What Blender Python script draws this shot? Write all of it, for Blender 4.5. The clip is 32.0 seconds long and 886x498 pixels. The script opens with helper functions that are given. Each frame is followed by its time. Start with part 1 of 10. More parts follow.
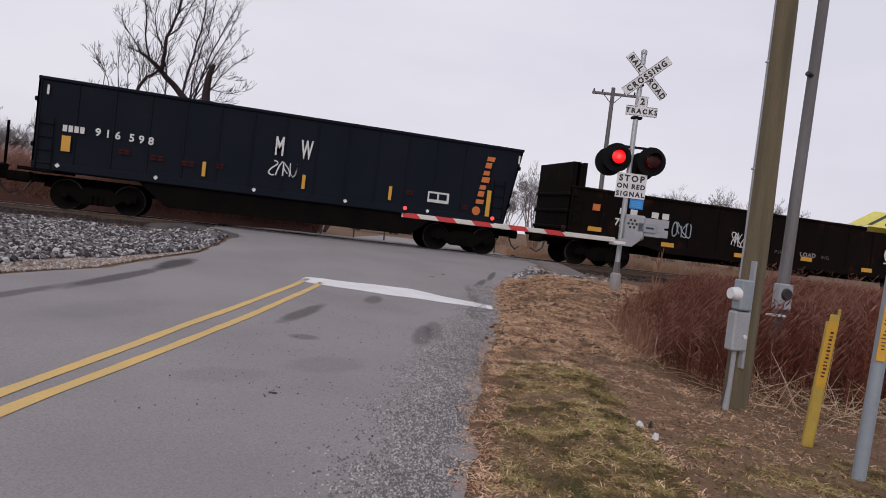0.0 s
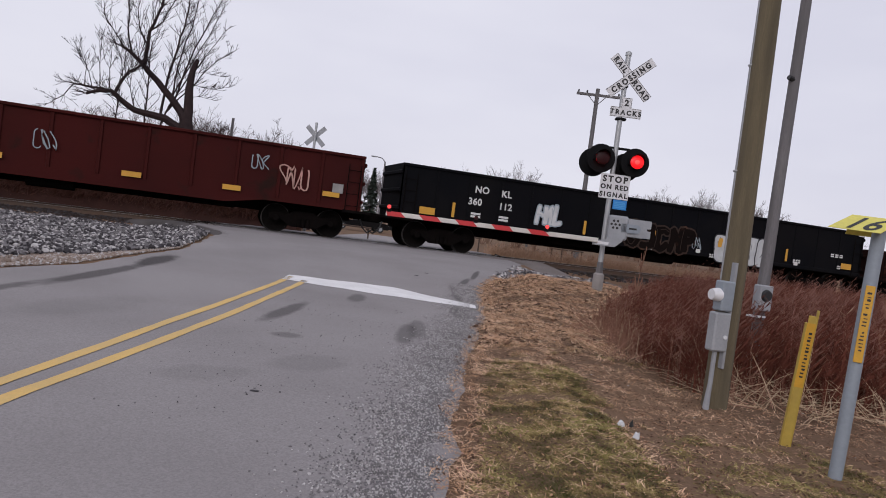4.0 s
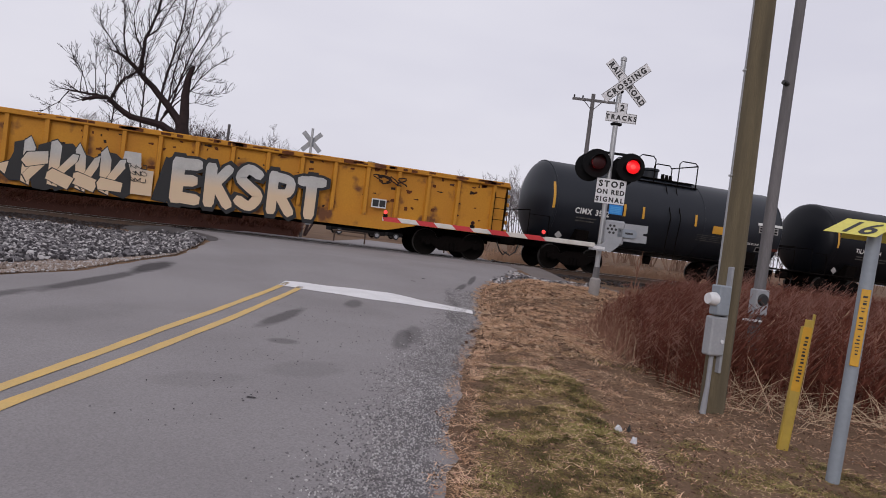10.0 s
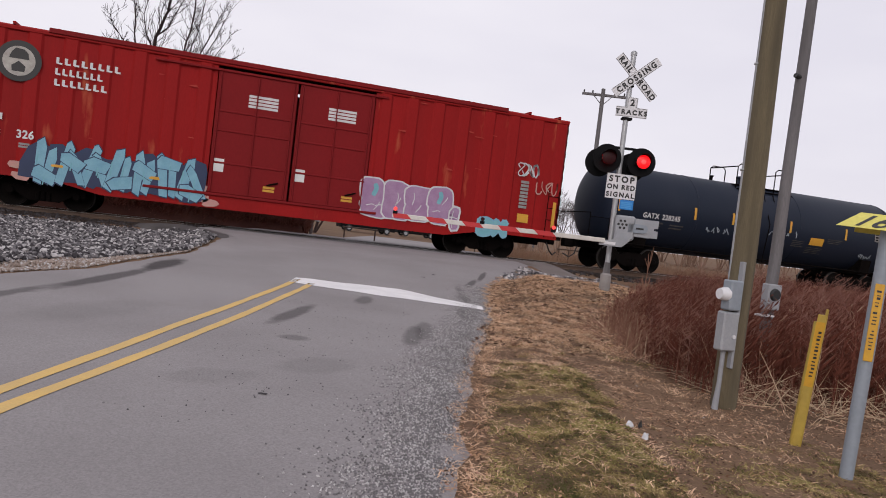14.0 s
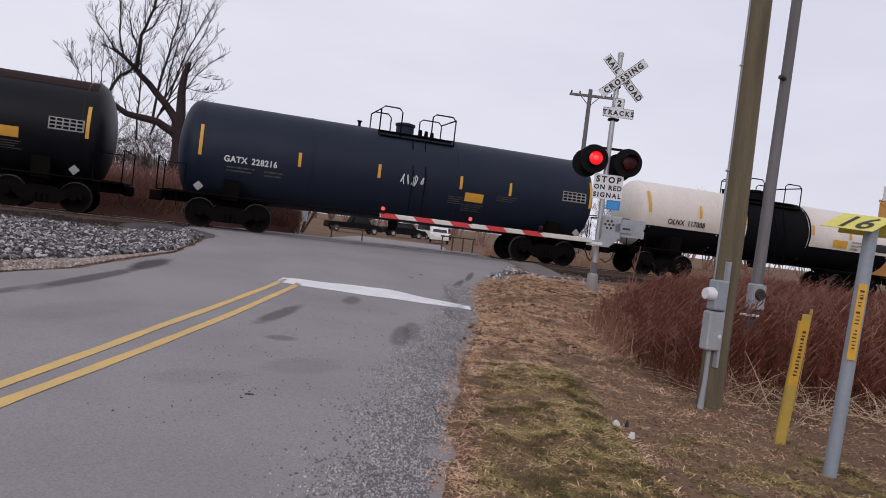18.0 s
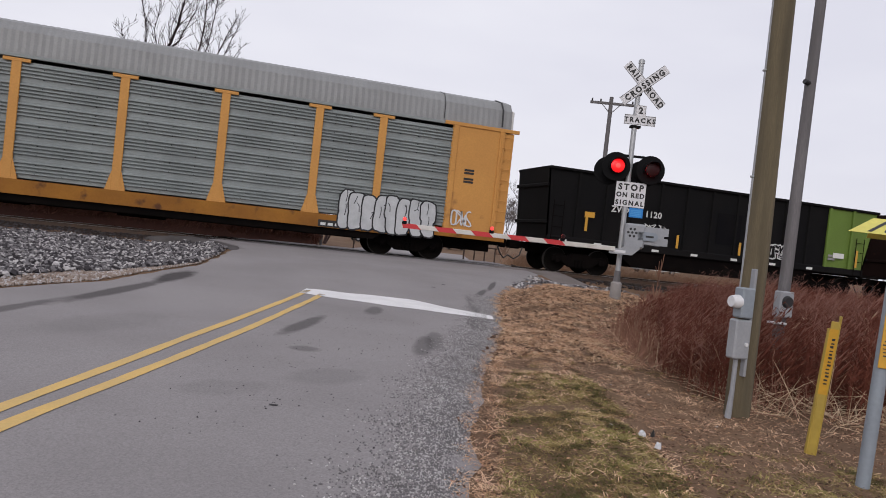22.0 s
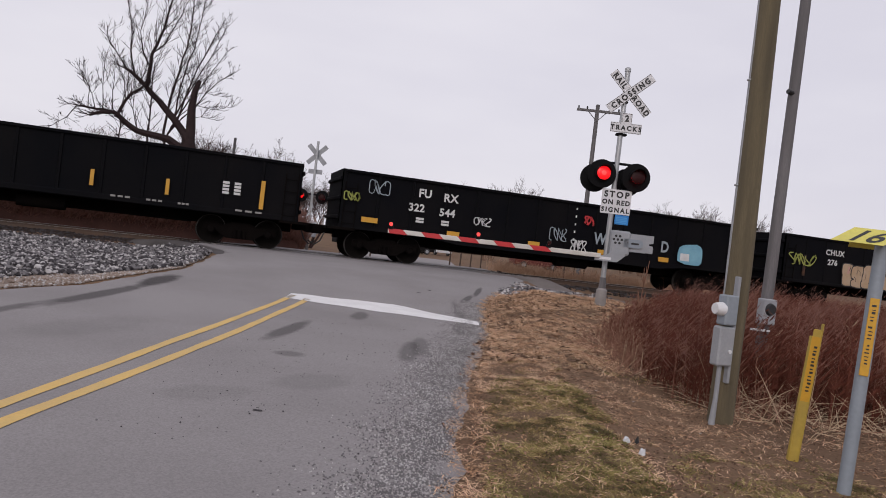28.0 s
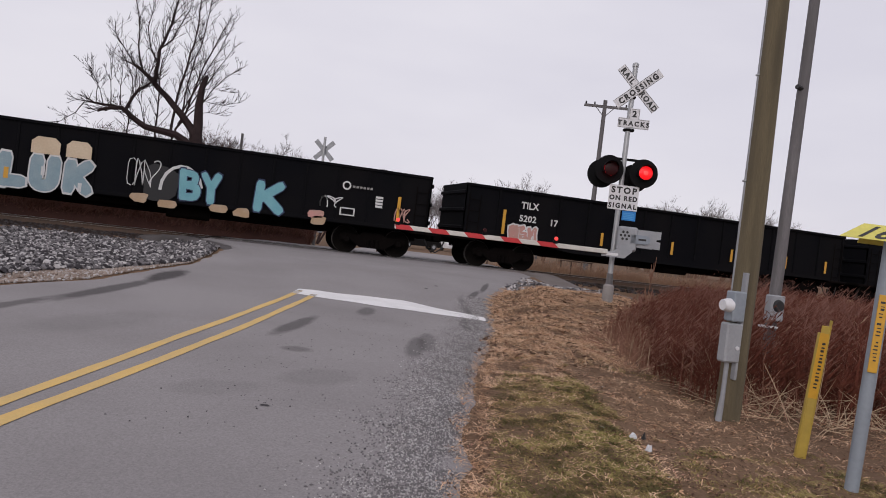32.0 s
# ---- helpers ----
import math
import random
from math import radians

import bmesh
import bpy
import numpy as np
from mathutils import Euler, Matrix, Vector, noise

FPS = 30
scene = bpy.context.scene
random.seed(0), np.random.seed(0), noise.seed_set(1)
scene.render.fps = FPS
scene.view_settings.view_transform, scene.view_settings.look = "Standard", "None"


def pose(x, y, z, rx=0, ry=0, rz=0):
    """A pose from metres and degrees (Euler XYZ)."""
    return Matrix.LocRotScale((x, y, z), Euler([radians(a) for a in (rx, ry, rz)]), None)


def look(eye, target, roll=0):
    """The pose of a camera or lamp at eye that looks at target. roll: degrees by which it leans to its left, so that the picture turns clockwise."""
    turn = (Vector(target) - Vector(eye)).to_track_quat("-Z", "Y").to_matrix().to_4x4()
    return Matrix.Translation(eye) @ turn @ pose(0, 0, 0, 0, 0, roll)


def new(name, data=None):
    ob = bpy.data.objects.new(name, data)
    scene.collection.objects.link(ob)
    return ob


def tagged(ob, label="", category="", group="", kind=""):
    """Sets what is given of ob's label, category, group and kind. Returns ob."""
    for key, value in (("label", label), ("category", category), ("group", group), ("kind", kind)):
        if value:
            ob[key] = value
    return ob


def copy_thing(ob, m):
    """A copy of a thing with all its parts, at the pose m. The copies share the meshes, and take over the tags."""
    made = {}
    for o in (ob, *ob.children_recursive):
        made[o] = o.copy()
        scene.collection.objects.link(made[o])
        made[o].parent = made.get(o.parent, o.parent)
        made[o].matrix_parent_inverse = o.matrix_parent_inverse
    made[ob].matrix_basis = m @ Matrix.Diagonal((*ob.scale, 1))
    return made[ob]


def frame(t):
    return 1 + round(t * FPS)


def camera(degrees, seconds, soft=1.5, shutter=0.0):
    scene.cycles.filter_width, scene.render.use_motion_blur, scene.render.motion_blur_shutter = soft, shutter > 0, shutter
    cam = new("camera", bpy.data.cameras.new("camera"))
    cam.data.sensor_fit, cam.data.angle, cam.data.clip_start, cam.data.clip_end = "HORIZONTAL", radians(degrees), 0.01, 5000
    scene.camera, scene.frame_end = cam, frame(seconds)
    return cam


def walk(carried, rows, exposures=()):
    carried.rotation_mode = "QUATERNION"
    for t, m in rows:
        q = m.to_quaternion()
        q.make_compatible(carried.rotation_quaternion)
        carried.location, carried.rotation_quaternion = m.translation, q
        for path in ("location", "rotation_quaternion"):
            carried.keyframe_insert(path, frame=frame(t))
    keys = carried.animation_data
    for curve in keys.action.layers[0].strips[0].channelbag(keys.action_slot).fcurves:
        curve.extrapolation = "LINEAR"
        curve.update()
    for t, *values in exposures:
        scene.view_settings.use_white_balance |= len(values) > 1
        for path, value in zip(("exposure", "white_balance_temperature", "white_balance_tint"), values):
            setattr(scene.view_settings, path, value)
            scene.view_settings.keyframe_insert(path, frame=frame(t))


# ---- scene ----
cam = camera(64.2, 32.0, soft=0.95)
EYE = (0.0, 0.0, 0.9)  # top of rail is z = 0, the track runs along x
# seconds, pitch, roll, yaw
TURNS = [
    (0, -2.00, -6.77, -16.09), (0.5, -1.80, -6.85, -16.10), (1, -1.58, -7.08, -16.21), (1.5, -1.57, -7.25, -16.27),
    (2, -1.74, -7.17, -16.19), (2.5, -2.04, -7.16, -16.55), (3, -1.99, -7.04, -16.63), (3.5, -1.94, -7.42, -17.27),
    (5.5, -1.80, -7.10, -17.55), (6, -1.70, -6.93, -17.50), (6.5, -1.92, -6.98, -17.44), (7, -1.82, -7.10, -17.79),
    (7.5, -1.60, -7.07, -17.84), (8, -1.33, -6.92, -17.87), (8.5, -1.40, -6.93, -17.76), (9, -1.47, -6.93, -17.78),
    (9.5, -1.42, -7.01, -17.53), (10, -1.46, -7.10, -17.67), (10.5, -1.54, -7.02, -17.62), (11, -1.91, -7.10, -17.49),
    (11.5, -1.98, -7.02, -17.42), (12, -1.74, -7.06, -17.41), (12.5, -1.70, -6.99, -17.48), (13, -1.80, -6.94, -17.28),
    (13.5, -1.99, -6.88, -17.10), (14, -1.87, -6.81, -16.86), (14.5, -1.58, -6.80, -17.05), (16.5, -1.91, -6.72, -17.26),
    (17, -2.06, -6.82, -17.55), (17.5, -1.84, -6.95, -17.79), (18, -1.75, -6.88, -17.87), (18.5, -1.36, -6.76, -18.06),
    (19, -1.06, -6.50, -18.01), (19.5, -1.28, -6.21, -17.70), (20, -1.41, -6.32, -17.50), (20.5, -1.58, -6.35, -17.23),
    (21, -1.40, -6.06, -16.68), (21.5, -1.36, -6.20, -16.42), (22, -1.16, -6.28, -16.10), (22.5, -0.84, -6.31, -16.15),
    (23, -1.38, -6.63, -16.57), (23.5, -0.94, -6.60, -16.73), (24, -1.33, -6.66, -17.14), (24.5, -1.08, -6.78, -17.19),
    (25, -1.10, -6.86, -17.22), (25.5, -1.07, -6.91, -17.49), (27.5, -1.07, -6.68, -17.58), (28, -0.58, -6.71, -17.21),
    (28.5, -0.73, -6.77, -16.19), (29, -0.97, -6.51, -16.04), (29.5, -1.12, -6.67, -16.37), (30, -1.06, -6.55, -16.23),
    (30.5, -0.72, -6.67, -16.03), (31, -0.96, -6.66, -16.15), (31.5, -1.00, -6.80, -16.34), (32, -0.99, -6.78, -16.66),
]
# seconds and the camera's own white balance and exposure in stops
KELVIN = ((0, 2, 6, 7, 8, 9, 10, 11, 12, 13, 14.5, 17, 18, 20, 21, 22, 23, 25, 28, 32), (6450, 6450, 6120, 6120, 6350, 6420, 6400, 6150, 6000, 6580, 6580, 6450, 6270, 6330, 6350, 6420, 6450, 6400, 6520, 6520))
TINT = ((0, 10, 12, 13, 20, 21, 22, 23, 32), (15, 15, 11.5, 15, 15, 12.5, 12.5, 15, 15))
STOPS = [(0, 0.0), (2, 0.0), (6, 0.0), (7, -0.03), (8, -0.07), (9, -0.1), (10, -0.05), (11, 0.02), (12, 0.17), (13, 0.17), (14.5, 0.15), (17, 0.12), (18, 0.03), (20, -0.02), (21, 0.14), (22, 0.12), (23, 0.05), (25, 0.05), (28, 0.0), (32, -0.02)]
walk(cam, [(t, pose(*EYE, 90 + p, r, y)) for t, p, r, y in TURNS], [(t, e, float(np.interp(t, *KELVIN)), float(np.interp(t, *TINT))) for t, e in STOPS])

# ---- light ----
world = bpy.data.worlds.new("overcast_sky")
scene.world = world
world.use_nodes = True
wn, wl = world.node_tree.nodes, world.node_tree.links
wn.clear()
sky = wn.new("ShaderNodeTexSky")
sky.sky_type, sky.sun_disc = "NISHITA", False
sky.sun_elevation, sky.sun_rotation = radians(28), radians(215)
sky.dust_density, sky.air_density = 4.0, 1.0
sky_gain = wn.new("ShaderNodeVectorMath")
sky_gain.operation = "SCALE"
sky_gain.inputs["Scale"].default_value = 0.10
wl.new(sky.outputs[0], sky_gain.inputs[0])
wtex = wn.new("ShaderNodeTexCoord")
wmap = wn.new("ShaderNodeMapping")
wmap.inputs["Scale"].default_value = (1.6, 1.6, 5.0)
wl.new(wtex.outputs["Generated"], wmap.inputs[0])
wnoise = wn.new("ShaderNodeTexNoise")
wnoise.inputs["Scale"].default_value, wnoise.inputs["Detail"].default_value = 1.3, 4.0
wl.new(wmap.outputs[0], wnoise.inputs[0])
wramp = wn.new("ShaderNodeValToRGB")
wramp.color_ramp.elements[0].position, wramp.color_ramp.elements[0].color = 0.3, (0.71, 0.71, 0.775, 1)
wramp.color_ramp.elements[1].position, wramp.color_ramp.elements[1].color = 0.75, (0.83, 0.83, 0.87, 1)
wl.new(wnoise.outputs["Fac"], wramp.inputs[0])
wmix = wn.new("ShaderNodeMix")
wmix.data_type = "RGBA"
wmix.inputs[0].default_value = 0.93
wl.new(sky_gain.outputs[0], wmix.inputs[6])
wl.new(wramp.outputs[0], wmix.inputs[7])
wbg = wn.new("ShaderNodeBackground")
wl.new(wmix.outputs[2], wbg.inputs["Color"])
wbg.inputs["Strength"].default_value = 1.0
wout = wn.new("ShaderNodeOutputWorld")
wl.new(wbg.outputs[0], wout.inputs[0])
sun_data = bpy.data.lights.new("sun", "SUN")
sun_data.energy, sun_data.angle, sun_data.color = 0.9, radians(35), (1.0, 0.97, 0.93)
sun_ob = new("sun", sun_data)
sun_ob.matrix_world = look((-30, -40, 30), (0, 10, 0))


# ---- materials ----
def mat(name, base, rough=0.7, metal=0.0, second=None, amount=0.5, scale=2.0, fine=40.0, bump=0.2, grain=0.25, emit=None, strength=0.0,
        rust=None, rust_amount=0.0, stretch=(1, 1, 1), vary=0.0, spec=0.5):
    """A weathered surface: a base colour, a second colour in large stains, fine grain, optional rust in patches, and bump."""
    m = bpy.data.materials.new(name)
    m.use_nodes = True
    n, l = m.node_tree.nodes, m.node_tree.links
    p = n["Principled BSDF"]
    p.inputs["Roughness"].default_value, p.inputs["Metallic"].default_value = rough, metal
    p.inputs["Specular IOR Level"].default_value = spec
    tc = n.new("ShaderNodeTexCoord")
    mp = n.new("ShaderNodeMapping")
    mp.inputs["Scale"].default_value = stretch
    l.new(tc.outputs["Object"], mp.inputs[0])

    def tex(s, detail, lo, hi):
        t = n.new("ShaderNodeTexNoise")
        t.inputs["Scale"].default_value, t.inputs["Detail"].default_value = s, detail
        l.new(mp.outputs[0], t.inputs[0])
        r = n.new("ShaderNodeMapRange")
        r.inputs[1].default_value, r.inputs[2].default_value = lo, hi
        l.new(t.outputs["Fac"], r.inputs[0])
        return r.outputs[0], t

    def mix(a, b, fac):
        x = n.new("ShaderNodeMix")
        x.data_type = "RGBA"
        for socket, value in ((x.inputs[0], fac), (x.inputs[6], a), (x.inputs[7], b)):
            if isinstance(value, (int, float)):
                socket.default_value = value
            elif isinstance(value, tuple):
                socket.default_value = (*value, 1)
            else:
                l.new(value, socket)
        return x.outputs[2]

    second = second or tuple(c * 0.7 for c in base)
    big, _ = tex(scale, 5, 0.35, 0.7)
    k = n.new("ShaderNodeMath")
    k.operation = "MULTIPLY"
    k.inputs[1].default_value = amount
    l.new(big, k.inputs[0])
    col = mix(base, second, k.outputs[0])
    small, small_tex = tex(fine, 3, 0.3, 0.7)
    g = n.new("ShaderNodeMath")
    g.operation = "MULTIPLY"
    g.inputs[1].default_value = grain
    l.new(small, g.inputs[0])
    col = mix(col, tuple(c * 0.55 for c in base), g.outputs[0])
    if rust:
        rs, _ = tex(scale * 2.3, 8, 0.62 - 0.12 * rust_amount, 0.72 - 0.1 * rust_amount)
        col = mix(col, rust, rs)
    if vary:
        oi = n.new("ShaderNodeObjectInfo")
        vr = n.new("ShaderNodeMapRange")
        vr.inputs[3].default_value, vr.inputs[4].default_value = 1 - vary, 1 + vary
        l.new(oi.outputs["Random"], vr.inputs[0])
        vm = n.new("ShaderNodeVectorMath")
        vm.operation = "SCALE"
        l.new(col, vm.inputs[0])
        l.new(vr.outputs[0], vm.inputs["Scale"])
        col = vm.outputs[0]
    l.new(col, p.inputs["Base Color"])
    if bump:
        b = n.new("ShaderNodeBump")
        b.inputs["Strength"].default_value, b.inputs["Distance"].default_value = bump, 0.01
        l.new(small_tex.outputs["Fac"], b.inputs["Height"])
        l.new(b.outputs[0], p.inputs["Normal"])
    if emit:
        p.inputs["Emission Color"].default_value, p.inputs["Emission Strength"].default_value = (*emit, 1), strength
    return m


BLACK = mat("black_car_paint", (0.0055, 0.0058, 0.0075), 0.75, 0, (0.011, 0.010, 0.010), 0.7, 0.6, 25, 0.1, spec=0.03)
NAVY_BLACK = mat("navy_black_car_paint", (0.0075, 0.0098, 0.0165), 0.65, 0, (0.0115, 0.014, 0.02), 0.7, 0.6, 25, 0.1, spec=0.07)
TANK_BLACK = mat("glossy_black_tank_paint", (0.0048, 0.0056, 0.0085), 0.42, 0, (0.0085, 0.009, 0.0115), 0.7, 0.5, 20, 0.05, spec=0.17)
TANK_GREY = mat("sheeny_grey_black_tank_paint", (0.0115, 0.0145, 0.021), 0.42, 0, (0.017, 0.0195, 0.026), 0.7, 0.5, 20, 0.05, spec=0.3)
BLUE_BLACK = mat("blue_black_car_paint", (0.0092, 0.0148, 0.029), 0.55, 0, (0.015, 0.02, 0.034), 0.7, 0.6, 25, 0.1, spec=0.2)
BROWN_BLACK = mat("dirty_brown_black_paint", (0.0065, 0.0045, 0.0042), 0.8, 0, (0.011, 0.007, 0.0058), 0.8, 0.7, 20, 0.2, rust=(0.022, 0.010, 0.007), rust_amount=0.15, spec=0.04)
RUST_RED = mat("orange_brown_rust", (0.13, 0.045, 0.018), 0.85, 0, (0.07, 0.026, 0.013), 0.8, 3.0, 30, 0.2, spec=0.15)
RUST_BROWN = mat("rusty_brown_paint", (0.025, 0.015, 0.012), 0.8, 0, (0.042, 0.021, 0.014), 0.8, 0.8, 20, 0.2, rust=(0.1, 0.045, 0.025), rust_amount=0.3, spec=0.25)
OXIDE_RED = mat("oxide_red_paint", (0.052, 0.0085, 0.0075), 0.75, 0, (0.03, 0.007, 0.0065), 0.8, 0.5, 20, 0.15, rust=(0.02, 0.009, 0.007), rust_amount=0.1, spec=0.08)
DARK_RUST = mat("dark_rusty_brown_paint", (0.013, 0.0068, 0.006), 0.8, 0, (0.02, 0.0098, 0.008), 0.8, 0.7, 20, 0.2, rust=(0.04, 0.016, 0.011), rust_amount=0.05, spec=0.05)
BOX_RED = mat("bright_red_boxcar_paint", (0.31, 0.012, 0.012), 0.6, 0, (0.22, 0.012, 0.012), 0.8, 0.5, 20, 0.1, rust=(0.42, 0.09, 0.045), rust_amount=-0.02, stretch=(1.6, 1, 0.35), spec=0.1)
DOOR_RED = mat("dark_red_door_paint", (0.21, 0.012, 0.014), 0.6, 0, (0.15, 0.012, 0.013), 0.7, 0.5, 20, 0.1, stretch=(1, 1, 0.45), spec=0.1)
YELLOW = mat("weathered_yellow_paint", (0.52, 0.235, 0.02), 0.65, 0, (0.40, 0.16, 0.02), 0.8, 0.6, 18, 0.2, rust=(0.13, 0.05, 0.02), rust_amount=0.55, spec=0.3)
RACK_YELLOW = mat("autorack_yellow_paint", (0.58, 0.285, 0.075), 0.65, 0, (0.46, 0.215, 0.06), 0.7, 0.5, 18, 0.1, rust=(0.2, 0.09, 0.04), rust_amount=0.05, spec=0.3)
GALV = mat("galvanised_side_panel", (0.27, 0.295, 0.292), 0.65, 0.2, (0.19, 0.21, 0.21), 0.8, 0.8, 20, 0.1)
ROOF_GREY = mat("galvanised_roof", (0.28, 0.285, 0.285), 0.6, 0.3, (0.21, 0.21, 0.21), 0.7, 0.8, 20, 0.1)
GREEN = mat("light_green_paint", (0.13, 0.21, 0.035), 0.65, 0, (0.1, 0.15, 0.03), 0.7, 0.6, 18, 0.1, spec=0.3)
CHAR = mat("charcoal_paint", (0.0078, 0.0078, 0.0085), 0.75, 0, (0.013, 0.0115, 0.011), 0.8, 0.5, 20, 0.15, spec=0.06)
WHITE_TANK = mat("dirty_white_tank_paint", (0.72, 0.67, 0.62), 0.5, 0, (0.56, 0.48, 0.42), 0.8, 0.4, 14, 0.05, stretch=(1, 1, 0.3))
FAINT_RED = mat("faded_red_stencil", (0.06, 0.014, 0.011), 0.7, 0, (0.025, 0.012, 0.012), 0.9, 6, 30, 0, spec=0.05)
END_RED = mat("rusty_red_end_paint", (0.13, 0.026, 0.016), 0.75, 0, (0.09, 0.02, 0.015), 0.8, 0.6, 18, 0.15)
RUSTY_WHITE = mat("rusty_white_paint", (0.5, 0.42, 0.35), 0.75, 0, (0.3, 0.13, 0.07), 0.8, 1.5, 18, 0.15, rust=(0.2, 0.07, 0.03), rust_amount=0.4)
UNDER = mat("grimy_underframe", (0.005, 0.0042, 0.0042), 0.85, 0, (0.010, 0.0075, 0.0065), 0.7, 1.5, 20, 0.3, spec=0.02)
WHEEL = mat("wheel_steel", (0.007, 0.006, 0.0055), 0.9, 0, (0.011, 0.009, 0.008), 0.6, 2, 20, 0.2, spec=0.04)
TREAD = mat("worn_wheel_tread", (0.05, 0.045, 0.042), 0.6, 0.5, bump=0.05)
RAIL = mat("rail_steel", (0.10, 0.07, 0.055), 0.7, 0.4, (0.14, 0.08, 0.05), 0.7, 3, 30, 0.2)
RAIL_TOP = mat("polished_rail_head", (0.55, 0.54, 0.52), 0.3, 0.9, bump=0.03)
LETTER = mat("white_lettering", (0.66, 0.66, 0.65), 0.6, 0, (0.45, 0.44, 0.43), 0.6, 4, 40, 0.0)
LETTER_DULL = mat("faded_lettering", (0.30, 0.29, 0.28), 0.7, 0, (0.15, 0.14, 0.13), 0.7, 4, 40, 0.0)
RED_BLACK = mat("grimy_red_black_paint", (0.013, 0.0052, 0.0045), 0.8, 0, (0.02, 0.008, 0.006), 0.8, 0.9, 20, 0.2, rust=(0.04, 0.014, 0.009), rust_amount=0.15, spec=0.04)
PALE_DISC = mat("dirty_pale_emblem", (0.46, 0.44, 0.4), 0.7, 0, (0.25, 0.23, 0.21), 0.8, 5, 40, 0.0)
STAIN_LETTER = mat("worn_grey_lettering", (0.10, 0.095, 0.09), 0.8, 0, (0.03, 0.028, 0.026), 0.9, 6, 40, 0.0, spec=0.1)
STRIPE = mat("yellow_reflective_tape", (0.62, 0.32, 0.03), 0.5, 0, (0.5, 0.25, 0.03), 0.5, 4, 40, 0.0)
ORANGE = mat("orange_lettering", (0.6, 0.16, 0.03), 0.6, bump=0)
PAINT_WHITE = mat("white_spray_paint", (0.62, 0.62, 0.62), 0.6, 0, (0.42, 0.43, 0.44), 0.7, 3, 30, 0)
PAINT_GREY = mat("grey_spray_paint", (0.25, 0.3, 0.34), 0.6, 0, (0.36, 0.4, 0.43), 0.7, 3, 30, 0)
PAINT_BLUE = mat("pale_blue_spray_paint", (0.2, 0.42, 0.52), 0.6, 0, (0.12, 0.3, 0.42), 0.7, 3, 30, 0)
PAINT_SLATE = mat("slate_blue_spray_paint", (0.2, 0.3, 0.35), 0.6, 0, (0.3, 0.38, 0.41), 0.7, 2.5, 30, 0)
PAINT_SILVER = mat("silver_spray_paint", (0.4, 0.43, 0.45), 0.5, 0, (0.24, 0.27, 0.29), 0.8, 2.5, 30, 0)
PAINT_NAVY = mat("navy_spray_paint", (0.02, 0.035, 0.09), 0.6, bump=0)
PAINT_BLACK = mat("black_spray_paint", (0.01, 0.01, 0.012), 0.6, bump=0)
PAINT_PURPLE = mat("mauve_spray_paint", (0.31, 0.17, 0.3), 0.6, 0, (0.4, 0.27, 0.4), 0.7, 3, 30, 0)
PAINT_PINK = mat("pink_spray_paint", (0.5, 0.25, 0.22), 0.6, 0, (0.4, 0.28, 0.22), 0.7, 3, 30, 0)
PAINT_TAN = mat("tan_spray_paint", (0.4, 0.27, 0.16), 0.6, 0, (0.45, 0.35, 0.26), 0.7, 3, 30, 0)
PAINT_CYAN = mat("cyan_spray_paint", (0.14, 0.36, 0.42), 0.6, 0, (0.2, 0.45, 0.5), 0.7, 3, 30, 0)
PAINT_CREAM = mat("cream_spray_paint", (0.62, 0.5, 0.36), 0.6, 0, (0.5, 0.37, 0.24), 0.7, 1.5, 20, 0)
PAINT_LIME = mat("yellow_green_spray_paint", (0.28, 0.3, 0.06), 0.6, bump=0)
PAINT_RED = mat("red_sign_paint", (0.55, 0.03, 0.035), 0.5, bump=0)
PAINT_SILVER = mat("chalky_silver_spray_paint", (0.52, 0.53, 0.54), 0.6, 0, (0.36, 0.37, 0.38), 0.8, 2.5, 30, 0)
PAINT_FADE = mat("white_to_cream_spray_paint", (0.5, 0.49, 0.47), 0.6, 0, (0.34, 0.33, 0.31), 0.7, 1.6, 20, 0)
fade_nodes, fade_links = PAINT_FADE.node_tree.nodes, PAINT_FADE.node_tree.links
fade_goal = fade_nodes["Principled BSDF"].inputs["Base Color"]
fade_from = fade_goal.links[0].from_socket
fade_at = fade_nodes.new("ShaderNodeSeparateXYZ")
fade_links.new(fade_nodes.new("ShaderNodeTexCoord").outputs["Object"], fade_at.inputs[0])
fade_range = fade_nodes.new("ShaderNodeMapRange")
fade_range.inputs[1].default_value, fade_range.inputs[2].default_value, fade_range.inputs[3].default_value, fade_range.inputs[4].default_value = 1.35, 1.8, 1.0, 0.0
fade_links.new(fade_at.outputs["Z"], fade_range.inputs[0])
fade_mix = fade_nodes.new("ShaderNodeMix")
fade_mix.data_type = "RGBA"
fade_mix.inputs[7].default_value = (0.6, 0.45, 0.3, 1)
fade_links.new(fade_range.outputs[0], fade_mix.inputs[0])
fade_links.new(fade_from, fade_mix.inputs[6])
fade_links.new(fade_mix.outputs[2], fade_goal)
SCUFF_RED = mat("scuffed_faded_red", (0.4, 0.06, 0.045), 0.7, 0, (0.33, 0.03, 0.025), 0.8, 3, 25, 0, spec=0.1)
PLACARD = mat("placard_white", (0.7, 0.7, 0.68), 0.5, bump=0)
SIGN_WHITE = mat("reflective_sign_white", (0.70, 0.70, 0.72), 0.5, 0, (0.6, 0.6, 0.61), 0.5, 4, 40, 0)
SIGN_BLACK = mat("sign_black", (0.015, 0.015, 0.016), 0.5, bump=0)
SIGN_BLUE = mat("sign_blue", (0.015, 0.22, 0.62), 0.5, bump=0)
BLUE_PRINT = mat("pale_print_on_blue", (0.06, 0.33, 0.7), 0.5, bump=0)
